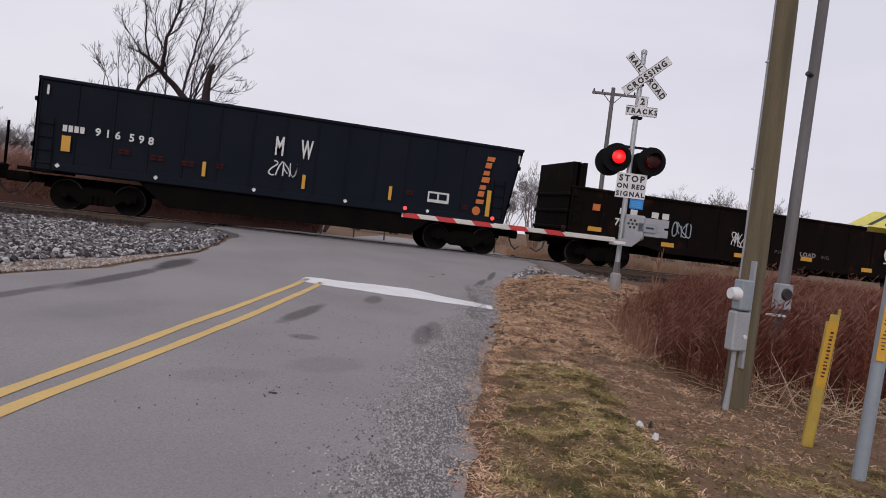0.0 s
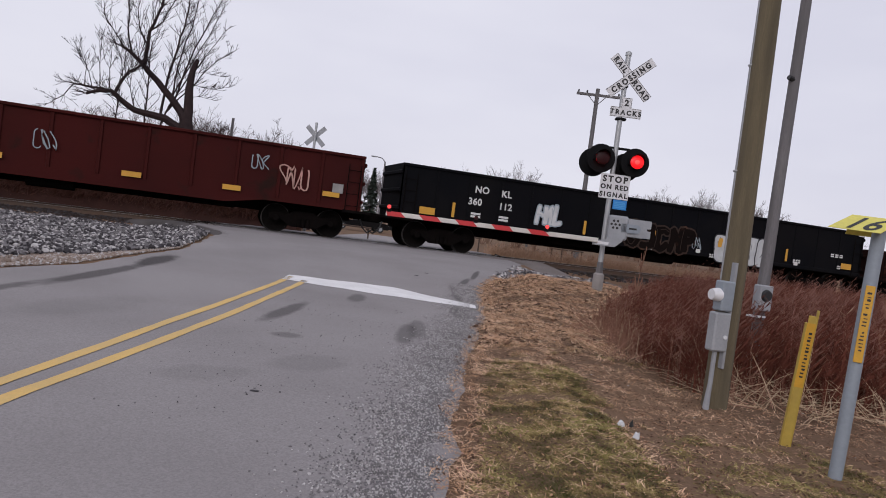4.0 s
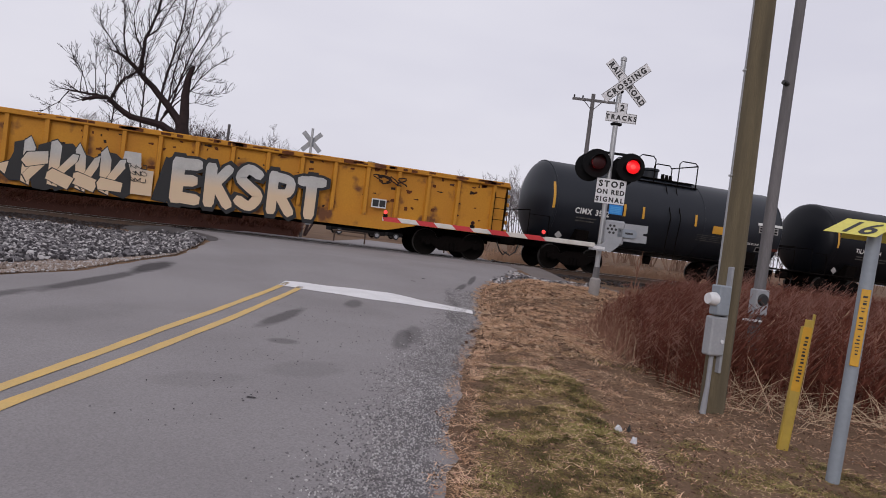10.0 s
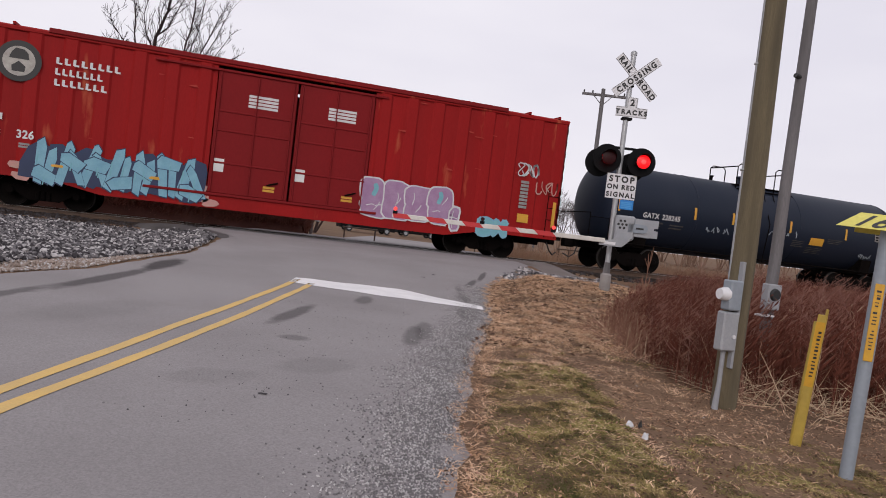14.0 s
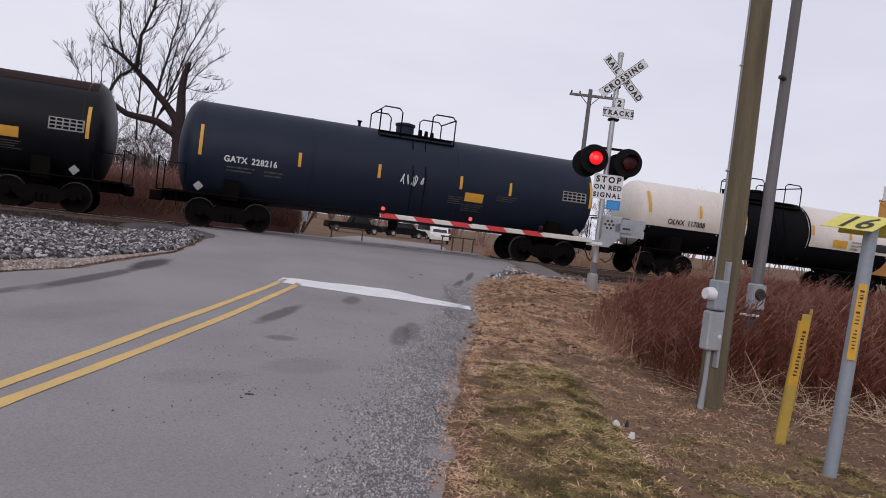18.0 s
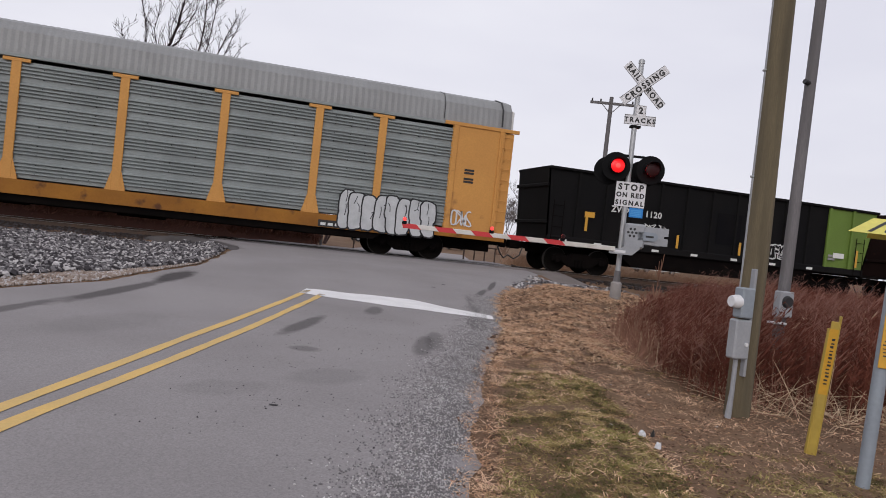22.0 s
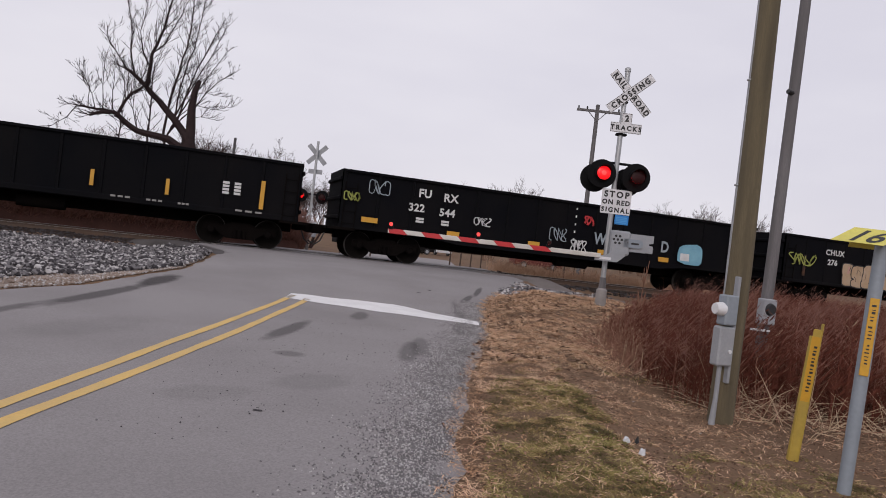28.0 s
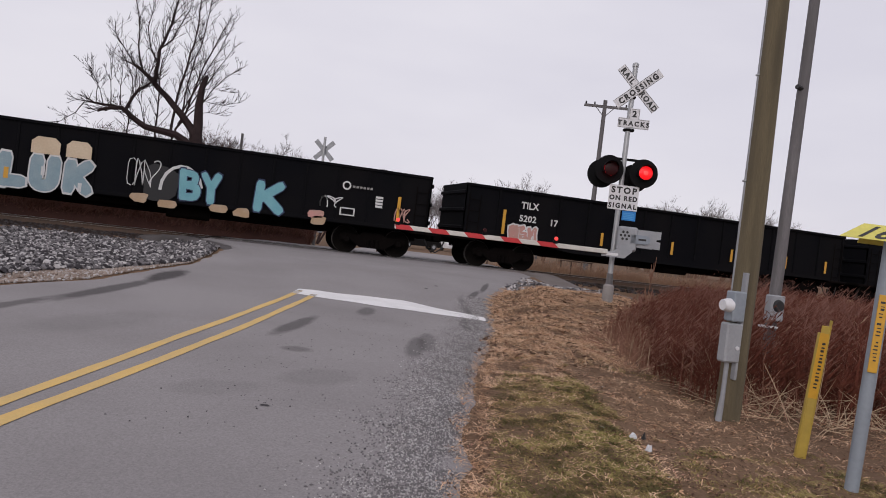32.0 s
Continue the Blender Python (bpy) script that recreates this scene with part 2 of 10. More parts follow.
ALU = mat("aluminium_mast", (0.42, 0.43, 0.44), 0.45, 0.6, (0.32, 0.33, 0.34), 0.6, 3, 40, 0.05)
BOX_GREY = mat("grey_enamel", (0.34, 0.35, 0.37), 0.55, 0.1, (0.24, 0.25, 0.265), 0.6, 3, 40, 0.05)
GATE_RED = mat("gate_red_sheeting", (0.52, 0.02, 0.025), 0.5, 0, (0.42, 0.02, 0.025), 0.5, 5, 40, 0)
GATE_WHITE = mat("gate_white_sheeting", (0.62, 0.6, 0.56), 0.5, 0, (0.45, 0.42, 0.38), 0.6, 4, 40, 0)
HOOD = mat("signal_hood_black", (0.007, 0.007, 0.008), 0.7, bump=0.05, spec=0.1)
RED_LENS = mat("dark_red_lens", (0.03, 0.002, 0.003), 0.4, bump=0, spec=0.2)
RED_LIT = mat("lit_red_lens", (0.3, 0.005, 0.005), 0.3, emit=(1.0, 0.008, 0.012), strength=0.85, bump=0)
RED_HOT = mat("lit_red_lens_core", (0.35, 0.01, 0.01), 0.3, emit=(1.0, 0.07, 0.06), strength=1.2, bump=0)
POLE_WOOD = mat("weathered_pole_wood", (0.165, 0.132, 0.078), 0.9, 0, (0.05, 0.042, 0.028), 0.9, 1.6, 30, 0.7, grain=0.6, stretch=(5, 5, 0.4))
POLE_GREY = mat("grey_pole_wood", (0.19, 0.18, 0.185), 0.9, 0, (0.075, 0.07, 0.072), 0.9, 1.6, 30, 0.7, grain=0.6, stretch=(5, 5, 0.4))
PVC = mat("grey_conduit", (0.3, 0.31, 0.33), 0.5, 0, (0.22, 0.225, 0.24), 0.7, 4, 30, 0.02)
MARK_YELLOW = mat("yellow_marker_plastic", (0.46, 0.32, 0.05), 0.55, 0, (0.34, 0.235, 0.05), 0.6, 3, 30, 0.1)
MARK_ORANGE = mat("orange_yellow_decal", (0.62, 0.33, 0.02), 0.5, bump=0)
POST_GREY = mat("grey_painted_post", (0.27, 0.305, 0.345), 0.5, 0.1, (0.21, 0.235, 0.265), 0.6, 2, 30, 0.05)
SIGN_YELLOW = mat("yellow_sign_sheet", (0.66, 0.60, 0.12), 0.5, 0, (0.55, 0.49, 0.11), 0.5, 5, 40, 0)
ASPHALT = mat("worn_asphalt", (0.315, 0.295, 0.296), 0.92, 0, (0.235, 0.218, 0.219), 0.8, 0.5, 70, 0.6, grain=0.62, spec=0.15)
TAR = mat("dark_asphalt_patch", (0.165, 0.153, 0.16), 0.9, 0, (0.23, 0.214, 0.22), 0.8, 3, 90, 0.5, spec=0.2)
LINE_YELLOW = mat("road_paint_yellow", (0.66, 0.43, 0.13), 0.7, 0, (0.5, 0.36, 0.16), 0.7, 3, 60, 0.2)


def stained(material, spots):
    """Tar stains and the painted shade of a dip on a flat surface: soft, ragged ellipses (x, y, half length, half
    width, angle, strength).
    """
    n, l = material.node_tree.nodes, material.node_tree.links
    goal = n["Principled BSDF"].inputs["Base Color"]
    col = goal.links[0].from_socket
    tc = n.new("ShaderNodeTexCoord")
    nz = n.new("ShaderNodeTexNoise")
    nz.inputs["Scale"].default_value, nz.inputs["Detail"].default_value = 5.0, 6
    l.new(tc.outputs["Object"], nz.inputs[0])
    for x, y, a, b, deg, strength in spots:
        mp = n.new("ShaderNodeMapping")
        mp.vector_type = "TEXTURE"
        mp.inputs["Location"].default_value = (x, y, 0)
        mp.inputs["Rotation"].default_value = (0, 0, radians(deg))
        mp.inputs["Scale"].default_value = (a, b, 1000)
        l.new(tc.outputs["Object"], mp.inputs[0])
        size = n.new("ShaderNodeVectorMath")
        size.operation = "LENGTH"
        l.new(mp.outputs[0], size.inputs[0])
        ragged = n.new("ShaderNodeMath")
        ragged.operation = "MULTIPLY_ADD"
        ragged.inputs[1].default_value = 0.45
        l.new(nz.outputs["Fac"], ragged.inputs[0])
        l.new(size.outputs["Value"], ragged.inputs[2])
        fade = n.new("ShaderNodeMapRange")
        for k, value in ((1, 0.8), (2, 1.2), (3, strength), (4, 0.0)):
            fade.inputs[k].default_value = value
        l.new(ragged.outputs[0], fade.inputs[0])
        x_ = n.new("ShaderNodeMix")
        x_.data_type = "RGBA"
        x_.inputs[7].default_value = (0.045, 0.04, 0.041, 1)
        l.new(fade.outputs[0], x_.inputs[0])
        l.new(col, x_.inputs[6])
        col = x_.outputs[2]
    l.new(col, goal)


def beside(u, v):
    """Place u metres along the road's axis and v metres to its right."""
    a = radians(16.5)
    return u * math.sin(a) + v * math.cos(a), u * math.cos(a) - v * math.sin(a)


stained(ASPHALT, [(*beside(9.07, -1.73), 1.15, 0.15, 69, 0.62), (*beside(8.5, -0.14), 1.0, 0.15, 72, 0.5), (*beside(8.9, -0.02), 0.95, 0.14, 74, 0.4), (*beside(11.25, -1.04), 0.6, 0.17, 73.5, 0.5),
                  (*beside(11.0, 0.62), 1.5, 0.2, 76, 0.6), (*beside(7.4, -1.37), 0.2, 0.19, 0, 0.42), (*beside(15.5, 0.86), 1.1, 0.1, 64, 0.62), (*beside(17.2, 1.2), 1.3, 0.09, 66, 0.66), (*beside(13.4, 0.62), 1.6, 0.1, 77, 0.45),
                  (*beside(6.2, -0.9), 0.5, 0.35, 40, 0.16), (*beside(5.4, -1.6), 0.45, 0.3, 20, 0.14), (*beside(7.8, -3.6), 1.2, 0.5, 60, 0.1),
                  # Dark left edge band: the shade of a dip is painted in with it.
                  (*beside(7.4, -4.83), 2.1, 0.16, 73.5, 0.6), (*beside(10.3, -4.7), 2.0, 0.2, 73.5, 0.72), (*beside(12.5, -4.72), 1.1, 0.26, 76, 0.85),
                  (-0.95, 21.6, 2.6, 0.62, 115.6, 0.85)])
LINE_WHITE = mat("road_paint_white", (0.78, 0.77, 0.77), 0.7, 0, (0.62, 0.61, 0.61), 0.7, 3, 60, 0.2)
SOIL = mat("dry_winter_turf", (0.21, 0.132, 0.083), 0.95, 0, (0.125, 0.078, 0.052), 0.9, 0.6, 28, 0.8, grain=0.75, spec=0.1)
DIRT = mat("dirt_shoulder", (0.31, 0.24, 0.2), 0.95, 0, (0.22, 0.165, 0.135), 0.8, 0.8, 40, 0.5, grain=0.4, spec=0.1)
STONE = mat("ballast_stone", (0.2, 0.19, 0.195), 0.9, 0, (0.12, 0.11, 0.115), 0.8, 6, 60, 0.4, spec=0.2)
STONE_DARK = mat("dark_ballast_stone", (0.06, 0.055, 0.06), 0.9, 0, (0.04, 0.036, 0.038), 0.8, 6, 60, 0.4, spec=0.2)
STONE_PALE = mat("pale_ballast_stone", (0.54, 0.52, 0.52), 0.9, 0, (0.3, 0.28, 0.27), 0.8, 6, 60, 0.4, spec=0.2)
TIE = mat("creosoted_tie", (0.035, 0.027, 0.022), 0.9, 0, (0.06, 0.045, 0.035), 0.7, 3, 30, 0.4, stretch=(1, 0.2, 1))
STONE_BROWN = mat("dark_brown_track_stone", (0.045, 0.034, 0.03), 0.9, 0, (0.025, 0.02, 0.018), 0.8, 6, 60, 0.4, spec=0.1)
RUBBLE = mat("pinkish_tan_rubble", (0.36, 0.3, 0.26), 0.9, 0, (0.24, 0.19, 0.16), 0.8, 6, 60, 0.4, spec=0.1)
BRUSH = mat("red_brown_dry_weeds", (0.165, 0.056, 0.038), 0.95, 0, (0.1, 0.035, 0.025), 0.8, 1.0, 30, 0, spec=0.1)
STRAW = mat("pale_straw", (0.55, 0.42, 0.29), 0.9, 0, (0.4, 0.28, 0.18), 0.8, 2, 30, 0, spec=0.1)
TAN_GRASS = mat("tan_dead_grass", (0.56, 0.35, 0.215), 0.95, 0, (0.41, 0.235, 0.135), 0.8, 1.0, 30, 0, spec=0.1)
GREEN_GRASS = mat("dull_green_grass", (0.18, 0.16, 0.058), 0.95, 0, (0.3, 0.2, 0.095), 0.8, 1.5, 30, 0, spec=0.1)
OLD_ASPHALT = mat("grey_brown_old_asphalt", (0.21, 0.185, 0.175), 0.92, 0, (0.13, 0.112, 0.105), 0.8, 1.2, 40, 0.5, spec=0.1)
DARK_ASPHALT = mat("old_dark_asphalt", (0.10, 0.092, 0.092), 0.92, 0, (0.06, 0.054, 0.053), 0.8, 1.2, 40, 0.5, spec=0.1)
DARK_GRASS = mat("brown_thatch", (0.17, 0.086, 0.05), 0.95, 0, (0.1, 0.05, 0.032), 0.8, 1.0, 30, 0, spec=0.1)
PALE_GRASS = mat("bleached_grass", (0.82, 0.57, 0.39), 0.95, 0, (0.65, 0.42, 0.27), 0.8, 1.0, 30, 0, spec=0.1)
FIELD_STRAW = mat("tan_field_grass", (0.5, 0.33, 0.22), 0.95, 0, (0.38, 0.23, 0.15), 0.8, 1.0, 30, 0, spec=0.1)
MOSS_GRASS = mat("dark_green_turf", (0.085, 0.085, 0.03), 0.95, 0, (0.13, 0.1, 0.045), 0.8, 1.5, 30, 0, spec=0.1)
LEAF_PINK = mat("pinkish_dead_leaves", (0.46, 0.27, 0.2), 0.9, 0, (0.33, 0.18, 0.13), 0.8, 3.0, 30, 0, spec=0.1)
LEAF_DARK = mat("dark_leaves_and_gap_shade", (0.1, 0.058, 0.04), 0.95, 0, (0.065, 0.04, 0.03), 0.8, 3.0, 30, 0, spec=0.1)
LIME_GRASS = mat("yellow_green_grass", (0.32, 0.28, 0.1), 0.95, 0, (0.43, 0.31, 0.15), 0.8, 1.5, 30, 0, spec=0.1)
STRAW_BROWN = mat("tan_dry_stems", (0.3, 0.165, 0.115), 0.95, 0, (0.2, 0.1, 0.072), 0.8, 2, 30, 0, spec=0.1)
RACK_SILL = mat("grimy_yellow_sill", (0.34, 0.15, 0.03), 0.75, 0, (0.2, 0.085, 0.025), 0.9, 0.8, 18, 0.2, rust=(0.1, 0.045, 0.025), rust_amount=0.25, spec=0.1)
CROWN_BROWN = mat("rust_stained_crown", (0.035, 0.017, 0.014), 0.8, 0, (0.018, 0.011, 0.01), 0.9, 0.7, 20, 0.1, spec=0.1)
BANK = mat("red_brown_earth_bank", (0.115, 0.056, 0.044), 0.95, 0, (0.07, 0.035, 0.029), 0.8, 0.9, 25, 0.8, grain=0.6, spec=0.1)
HEDGE = mat("brown_scrub_twigs", (0.29, 0.15, 0.118), 0.95, 0, (0.18, 0.092, 0.072), 0.8, 1.0, 30, 0, spec=0.1)
BARK = mat("dark_bark", (0.032, 0.022, 0.023), 0.95, 0, (0.05, 0.036, 0.035), 0.7, 3, 30, 0.4, spec=0.1)
TWIG = mat("grey_brown_twigs", (0.03, 0.022, 0.024), 0.95, 0, (0.048, 0.036, 0.037), 0.7, 3, 30, 0, spec=0.1)
SCRUB = mat("red_brown_scrub_twigs", (0.06, 0.04, 0.038), 0.95, 0, (0.085, 0.055, 0.05), 0.7, 3, 30, 0, spec=0.1)
# Far stems and twigs: the haze of distance is mixed into both colours.
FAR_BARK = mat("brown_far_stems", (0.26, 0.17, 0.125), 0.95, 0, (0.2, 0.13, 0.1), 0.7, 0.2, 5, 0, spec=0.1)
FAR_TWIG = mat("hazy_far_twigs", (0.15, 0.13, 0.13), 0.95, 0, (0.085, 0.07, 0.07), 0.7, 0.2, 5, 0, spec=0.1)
CONIFER = mat("dark_conifer", (0.018, 0.03, 0.02), 0.95, bump=0)
CONCRETE = mat("old_concrete", (0.3, 0.28, 0.27), 0.9, 0, (0.22, 0.2, 0.19), 0.8, 3, 40, 0.4)
PLASTIC = mat("white_litter_plastic", (0.62, 0.63, 0.66), 0.45, bump=0)
GLASS_DARK = mat("dark_window", (0.02, 0.022, 0.026), 0.15, bump=0)


# ---- building tools ----
class M:
    """Gathers the faces of one mesh."""

    def __init__(self):
        self.v, self.f = [], []

    def add(self, v, f):
        n = len(self.v)
        self.v += [tuple(p) for p in v]
        self.f += [tuple(i + n for i in q) for q in f]
        return self

    def box(self, a, b, c=0.0):
        (x0, y0, z0), (x1, y1, z1) = a, b
        if c <= 0:
            v = [(x, y, z) for x in (x0, x1) for y in (y0, y1) for z in (z0, z1)]
            return self.add(v, [(0, 1, 3, 2), (4, 6, 7, 5), (0, 4, 5, 1), (2, 3, 7, 6), (0, 2, 6, 4), (1, 5, 7, 3)])
        c = min(c, abs(x1 - x0) * 0.45, abs(y1 - y0) * 0.45, abs(z1 - z0) * 0.45)
        v, ix = [], {}
        for i in (0, 1):
            for j in (0, 1):
                for k in (0, 1):
                    p = ((x0, x1)[i], (y0, y1)[j], (z0, z1)[k])
                    d = (c if not i else -c, c if not j else -c, c if not k else -c)
                    for ax in range(3):
                        ix[i, j, k, ax] = len(v)
                        v.append(tuple(p[q] + (0 if q == ax else d[q]) for q in range(3)))
        f = []
        for ax in range(3):
            o = [q for q in range(3) if q != ax]
            for s in (0, 1):
                ring = []
                for a1, b1 in ((0, 0), (1, 0), (1, 1), (0, 1)):
                    key = [0, 0, 0]
                    key[ax], key[o[0]], key[o[1]] = s, a1, b1
                    ring.append(ix[(*key, ax)])
                f.append(ring if (s == 1) == (ax != 1) else ring[::-1])
            for a1 in (0, 1):
                for b1 in (0, 1):
                    q = []
                    for e, side in ((0, o[0]), (1, o[0]), (1, o[1]), (0, o[1])):
                        key = [0, 0, 0]
                        key[ax], key[o[0]], key[o[1]] = e, a1, b1
                        q.append(ix[(*key, side)])
                    f.append(q)
        for i in (0, 1):
            for j in (0, 1):
                for k in (0, 1):
                    f.append([ix[i, j, k, ax] for ax in range(3)])
        return self.add(v, f)

    def tube(self, pts, r, n=8, caps=True):
        """A round bar along points; r is one radius or one for each point."""
        pts = [Vector(p) for p in pts]
        rs = r if isinstance(r, (list, tuple)) else [r] * len(pts)
        v, f = [], []
        side = None
        for i, p in enumerate(pts):
            d = (pts[min(i + 1, len(pts) - 1)] - pts[max(i - 1, 0)]).normalized()
            if side is None or abs(side.dot(d)) > 0.98:
                side = d.orthogonal().normalized()
            a = (side - d * side.dot(d)).normalized()
            b = d.cross(a)
            side = a
            v += [p + (a * math.cos(t) + b * math.sin(t)) * rs[i] for t in (2 * math.pi * k / n for k in range(n))]
        for i in range(len(pts) - 1):
            f += [(i * n + k, i * n + (k + 1) % n, (i + 1) * n + (k + 1) % n, (i + 1) * n + k) for k in range(n)]
        if caps:
            f += [tuple(range(n))[::-1], tuple((len(pts) - 1) * n + k for k in range(n))]
        return self.add(v, f)

    def prism(self, poly, axis, a, b):
        """A flat outline pushed along an axis: 'y' takes (x, z) points, 'x' takes (y, z), 'z' takes (x, y)."""
        def p3(q, t):
            return {"y": (q[0], t, q[1]), "x": (t, q[0], q[1]), "z": (q[0], q[1], t)}[axis]
        n = len(poly)
        v = [p3(q, a) for q in poly] + [p3(q, b) for q in poly]
        f = [tuple(range(n)), tuple(range(n, 2 * n))[::-1]] + [(i, i + n, (i + 1) % n + n, (i + 1) % n) for i in range(n)]
        return self.add(v, f)

    def turned(self, profile, centre=(0, 0, 0), axis="x", n=24):
        """A turned body: profile of (along, radius)."""
        v, f = [], []
        for s, r in profile:
            for k in range(n):
                t = 2 * math.pi * k / n
                c, d = r * math.cos(t), r * math.sin(t)
                q = {"x": (s, c, d), "y": (d, s, c), "z": (c, d, s)}[axis]
                v.append(tuple(q[i] + centre[i] for i in range(3)))
        for i in range(len(profile) - 1):
            f += [(i * n + k, i * n + (k + 1) % n, (i + 1) * n + (k + 1) % n, (i + 1) * n + k) for k in range(n)]
        f += [tuple(range(n))[::-1], tuple((len(profile) - 1) * n + k for k in range(n))]
        return self.add(v, f)

    def mesh(self, name, material, smooth=False):
        me = bpy.data.meshes.new(name)
        me.from_pydata(self.v, [], self.f)
        bm = bmesh.new()
        bm.from_mesh(me)
        bmesh.ops.recalc_face_normals(bm, faces=bm.faces)
        bm.to_mesh(me)
        bm.free()
        me.materials.append(material)
        if smooth:
            me.shade_smooth()
            me.set_sharp_from_angle(angle=radians(38))
        return me


def raw_mesh(name, v, f, material):
    me = bpy.data.meshes.new(name)
    me.from_pydata(v, [], f)
    me.materials.append(material)
    return me


def thing(name, label, category, group="", at=(0, 0, 0), turn=0):
    e = new(name)
    e.empty_display_size = 0.3
    e.matrix_basis = pose(*at, 0, 0, turn)
    return tagged(e, label, category, group)


def part(name, shape, material, parent, label="", smooth=False, at=None):
    """One mesh under a thing or a part. shape: an M, or mesh data to share."""
    me = shape.mesh(name, material, smooth) if isinstance(shape, M) else shape
    ob = new(name, me)
    ob.parent = parent
    if at is not None:
        ob.matrix_basis = at
    return tagged(ob, label)


def solid(name, shape, material, label, category, group="", kind="", smooth=False, at=None):
    me = shape.mesh(name, material, smooth) if isinstance(shape, M) else shape
    ob = new(name, me)
    if at is not None:
        ob.matrix_basis = at
    return tagged(ob, label, category, group, kind)


text_store = {}


def words(body, size, wide=1.0, gap=1.0, bold=0.018):
    """Lettering in the built-in font: flat verts and faces in (x, y), origin at the lower left."""
    key = (body, size, wide, gap, bold)
    if key not in text_store:
        cu = bpy.data.curves.new("letters", "FONT")
        cu.body, cu.size, cu.space_character = body, size, gap
        cu.resolution_u = 3
        cu.offset = bold * size
        ob = bpy.data.objects.new("letters", cu)
        scene.collection.objects.link(ob)
        dg = bpy.context.evaluated_depsgraph_get()
        me = bpy.data.meshes.new_from_object(ob.evaluated_get(dg))
        v = [(p.co.x * wide, p.co.y) for p in me.vertices]
        f = [tuple(q.vertices) for q in me.polygons]
        bpy.data.objects.remove(ob)
        bpy.data.curves.remove(cu)
        bpy.data.meshes.remove(me)
        text_store[key] = (v, f)
    return text_store[key]


def spelled(body, height, wide, gap, bold=0.028):
    """Each word of a text with its offset along the line."""
    at = 0.0
    for word in body.split(" "):
        v, f = words(word, height / 0.83, wide * 0.92, gap, bold)
        v = [(a, b + 0.08 * height) for a, b in v]
        yield at, v, f
        at += max(p[0] for p in v) + 0.55 * height * wide


def letters(parent, body, x, z, height, material=LETTER, y=-1.51, wide=1.0, name="lettering", gap=1.05, slant=0.0):
    """Lettering on a car's near side, lower left at (x, z); a part for each word."""
    for off, v, f in spelled(body, height, wide, gap):
        part(name, M().add([(x + off + a + slant * b, y, z + b) for a, b in v], f), material, parent)


def bars(parent, x, z, w, h, material=LETTER, y=-1.51, n=1, rows=1, fill=0.7, name="lettering"):
    """Unreadable writing: plain bars, each a part."""
    bw, bh = w / n * fill, h / rows * 0.72
    me = M().box((0, -0.003, 0), (bw, 0, bh)).mesh(name, material)
    for r in range(rows):
        for i in range(n):
            part(name, me, material, parent, at=pose(x + w * i / n, y, z + h * (rows - 1 - r) / rows))


def plate(parent, name, x, z, w, h, material, y=-1.51, label="", lean=0.0):
    return part(name, M().prism([(x, z), (x + w, z), (x + w + lean * h, z + h), (x + lean * h, z + h)], "y", y - 0.004, y), material, parent, label)


def blob(cx, cz, w, h, rng, n=14, rough=0.14):
    """A rounded, wobbly letter shape."""
    ph, k = rng.random() * 6.28, rng.choice((2, 3))
    out = []
    for i in range(n):
        t = 2 * math.pi * i / n
        c, s = math.cos(t), math.sin(t)
        q = 1 + rough * math.sin(k * t + ph) + rng.uniform(-0.05, 0.05)
        out.append((cx + 0.5 * w * q * math.copysign(abs(c) ** 0.6, c), cz + 0.5 * h * q * math.copysign(abs(s) ** 0.6, s)))
    return out


def fan(poly, y):
    cx, cz = sum(p[0] for p in poly) / len(poly), sum(p[1] for p in poly) / len(poly)
    n = len(poly)
    return [(p[0], y, p[1]) for p in poly] + [(cx, y, cz)], [(i, (i + 1) % n, n) for i in range(n)]


GLYPH_STROKES = (
    ((0.1, 0.0), (0.12, 0.5), (0.1, 1.0)), ((0.9, 0.0), (0.86, 0.5), (0.9, 1.0)), ((0.05, 0.92), (0.5, 1.0), (0.95, 0.9)), ((0.05, 0.06), (0.5, 0.0), (0.95, 0.08)),
    ((0.1, 0.5), (0.5, 0.56), (0.9, 0.48)), ((0.05, 0.0), (0.4, 0.5), (0.95, 1.0)), ((0.1, 1.0), (0.5, 0.55), (0.95, 0.0)), ((0.9, 0.95), (0.25, 0.9), (0.15, 0.6), (0.8, 0.45), (0.85, 0.12), (0.1, 0.05)),
    ((0.5, 1.0), (0.12, 0.75), (0.12, 0.25), (0.5, 0.0), (0.9, 0.3)), ((0.1, 0.95), (0.8, 0.9), (0.85, 0.6), (0.2, 0.5)))


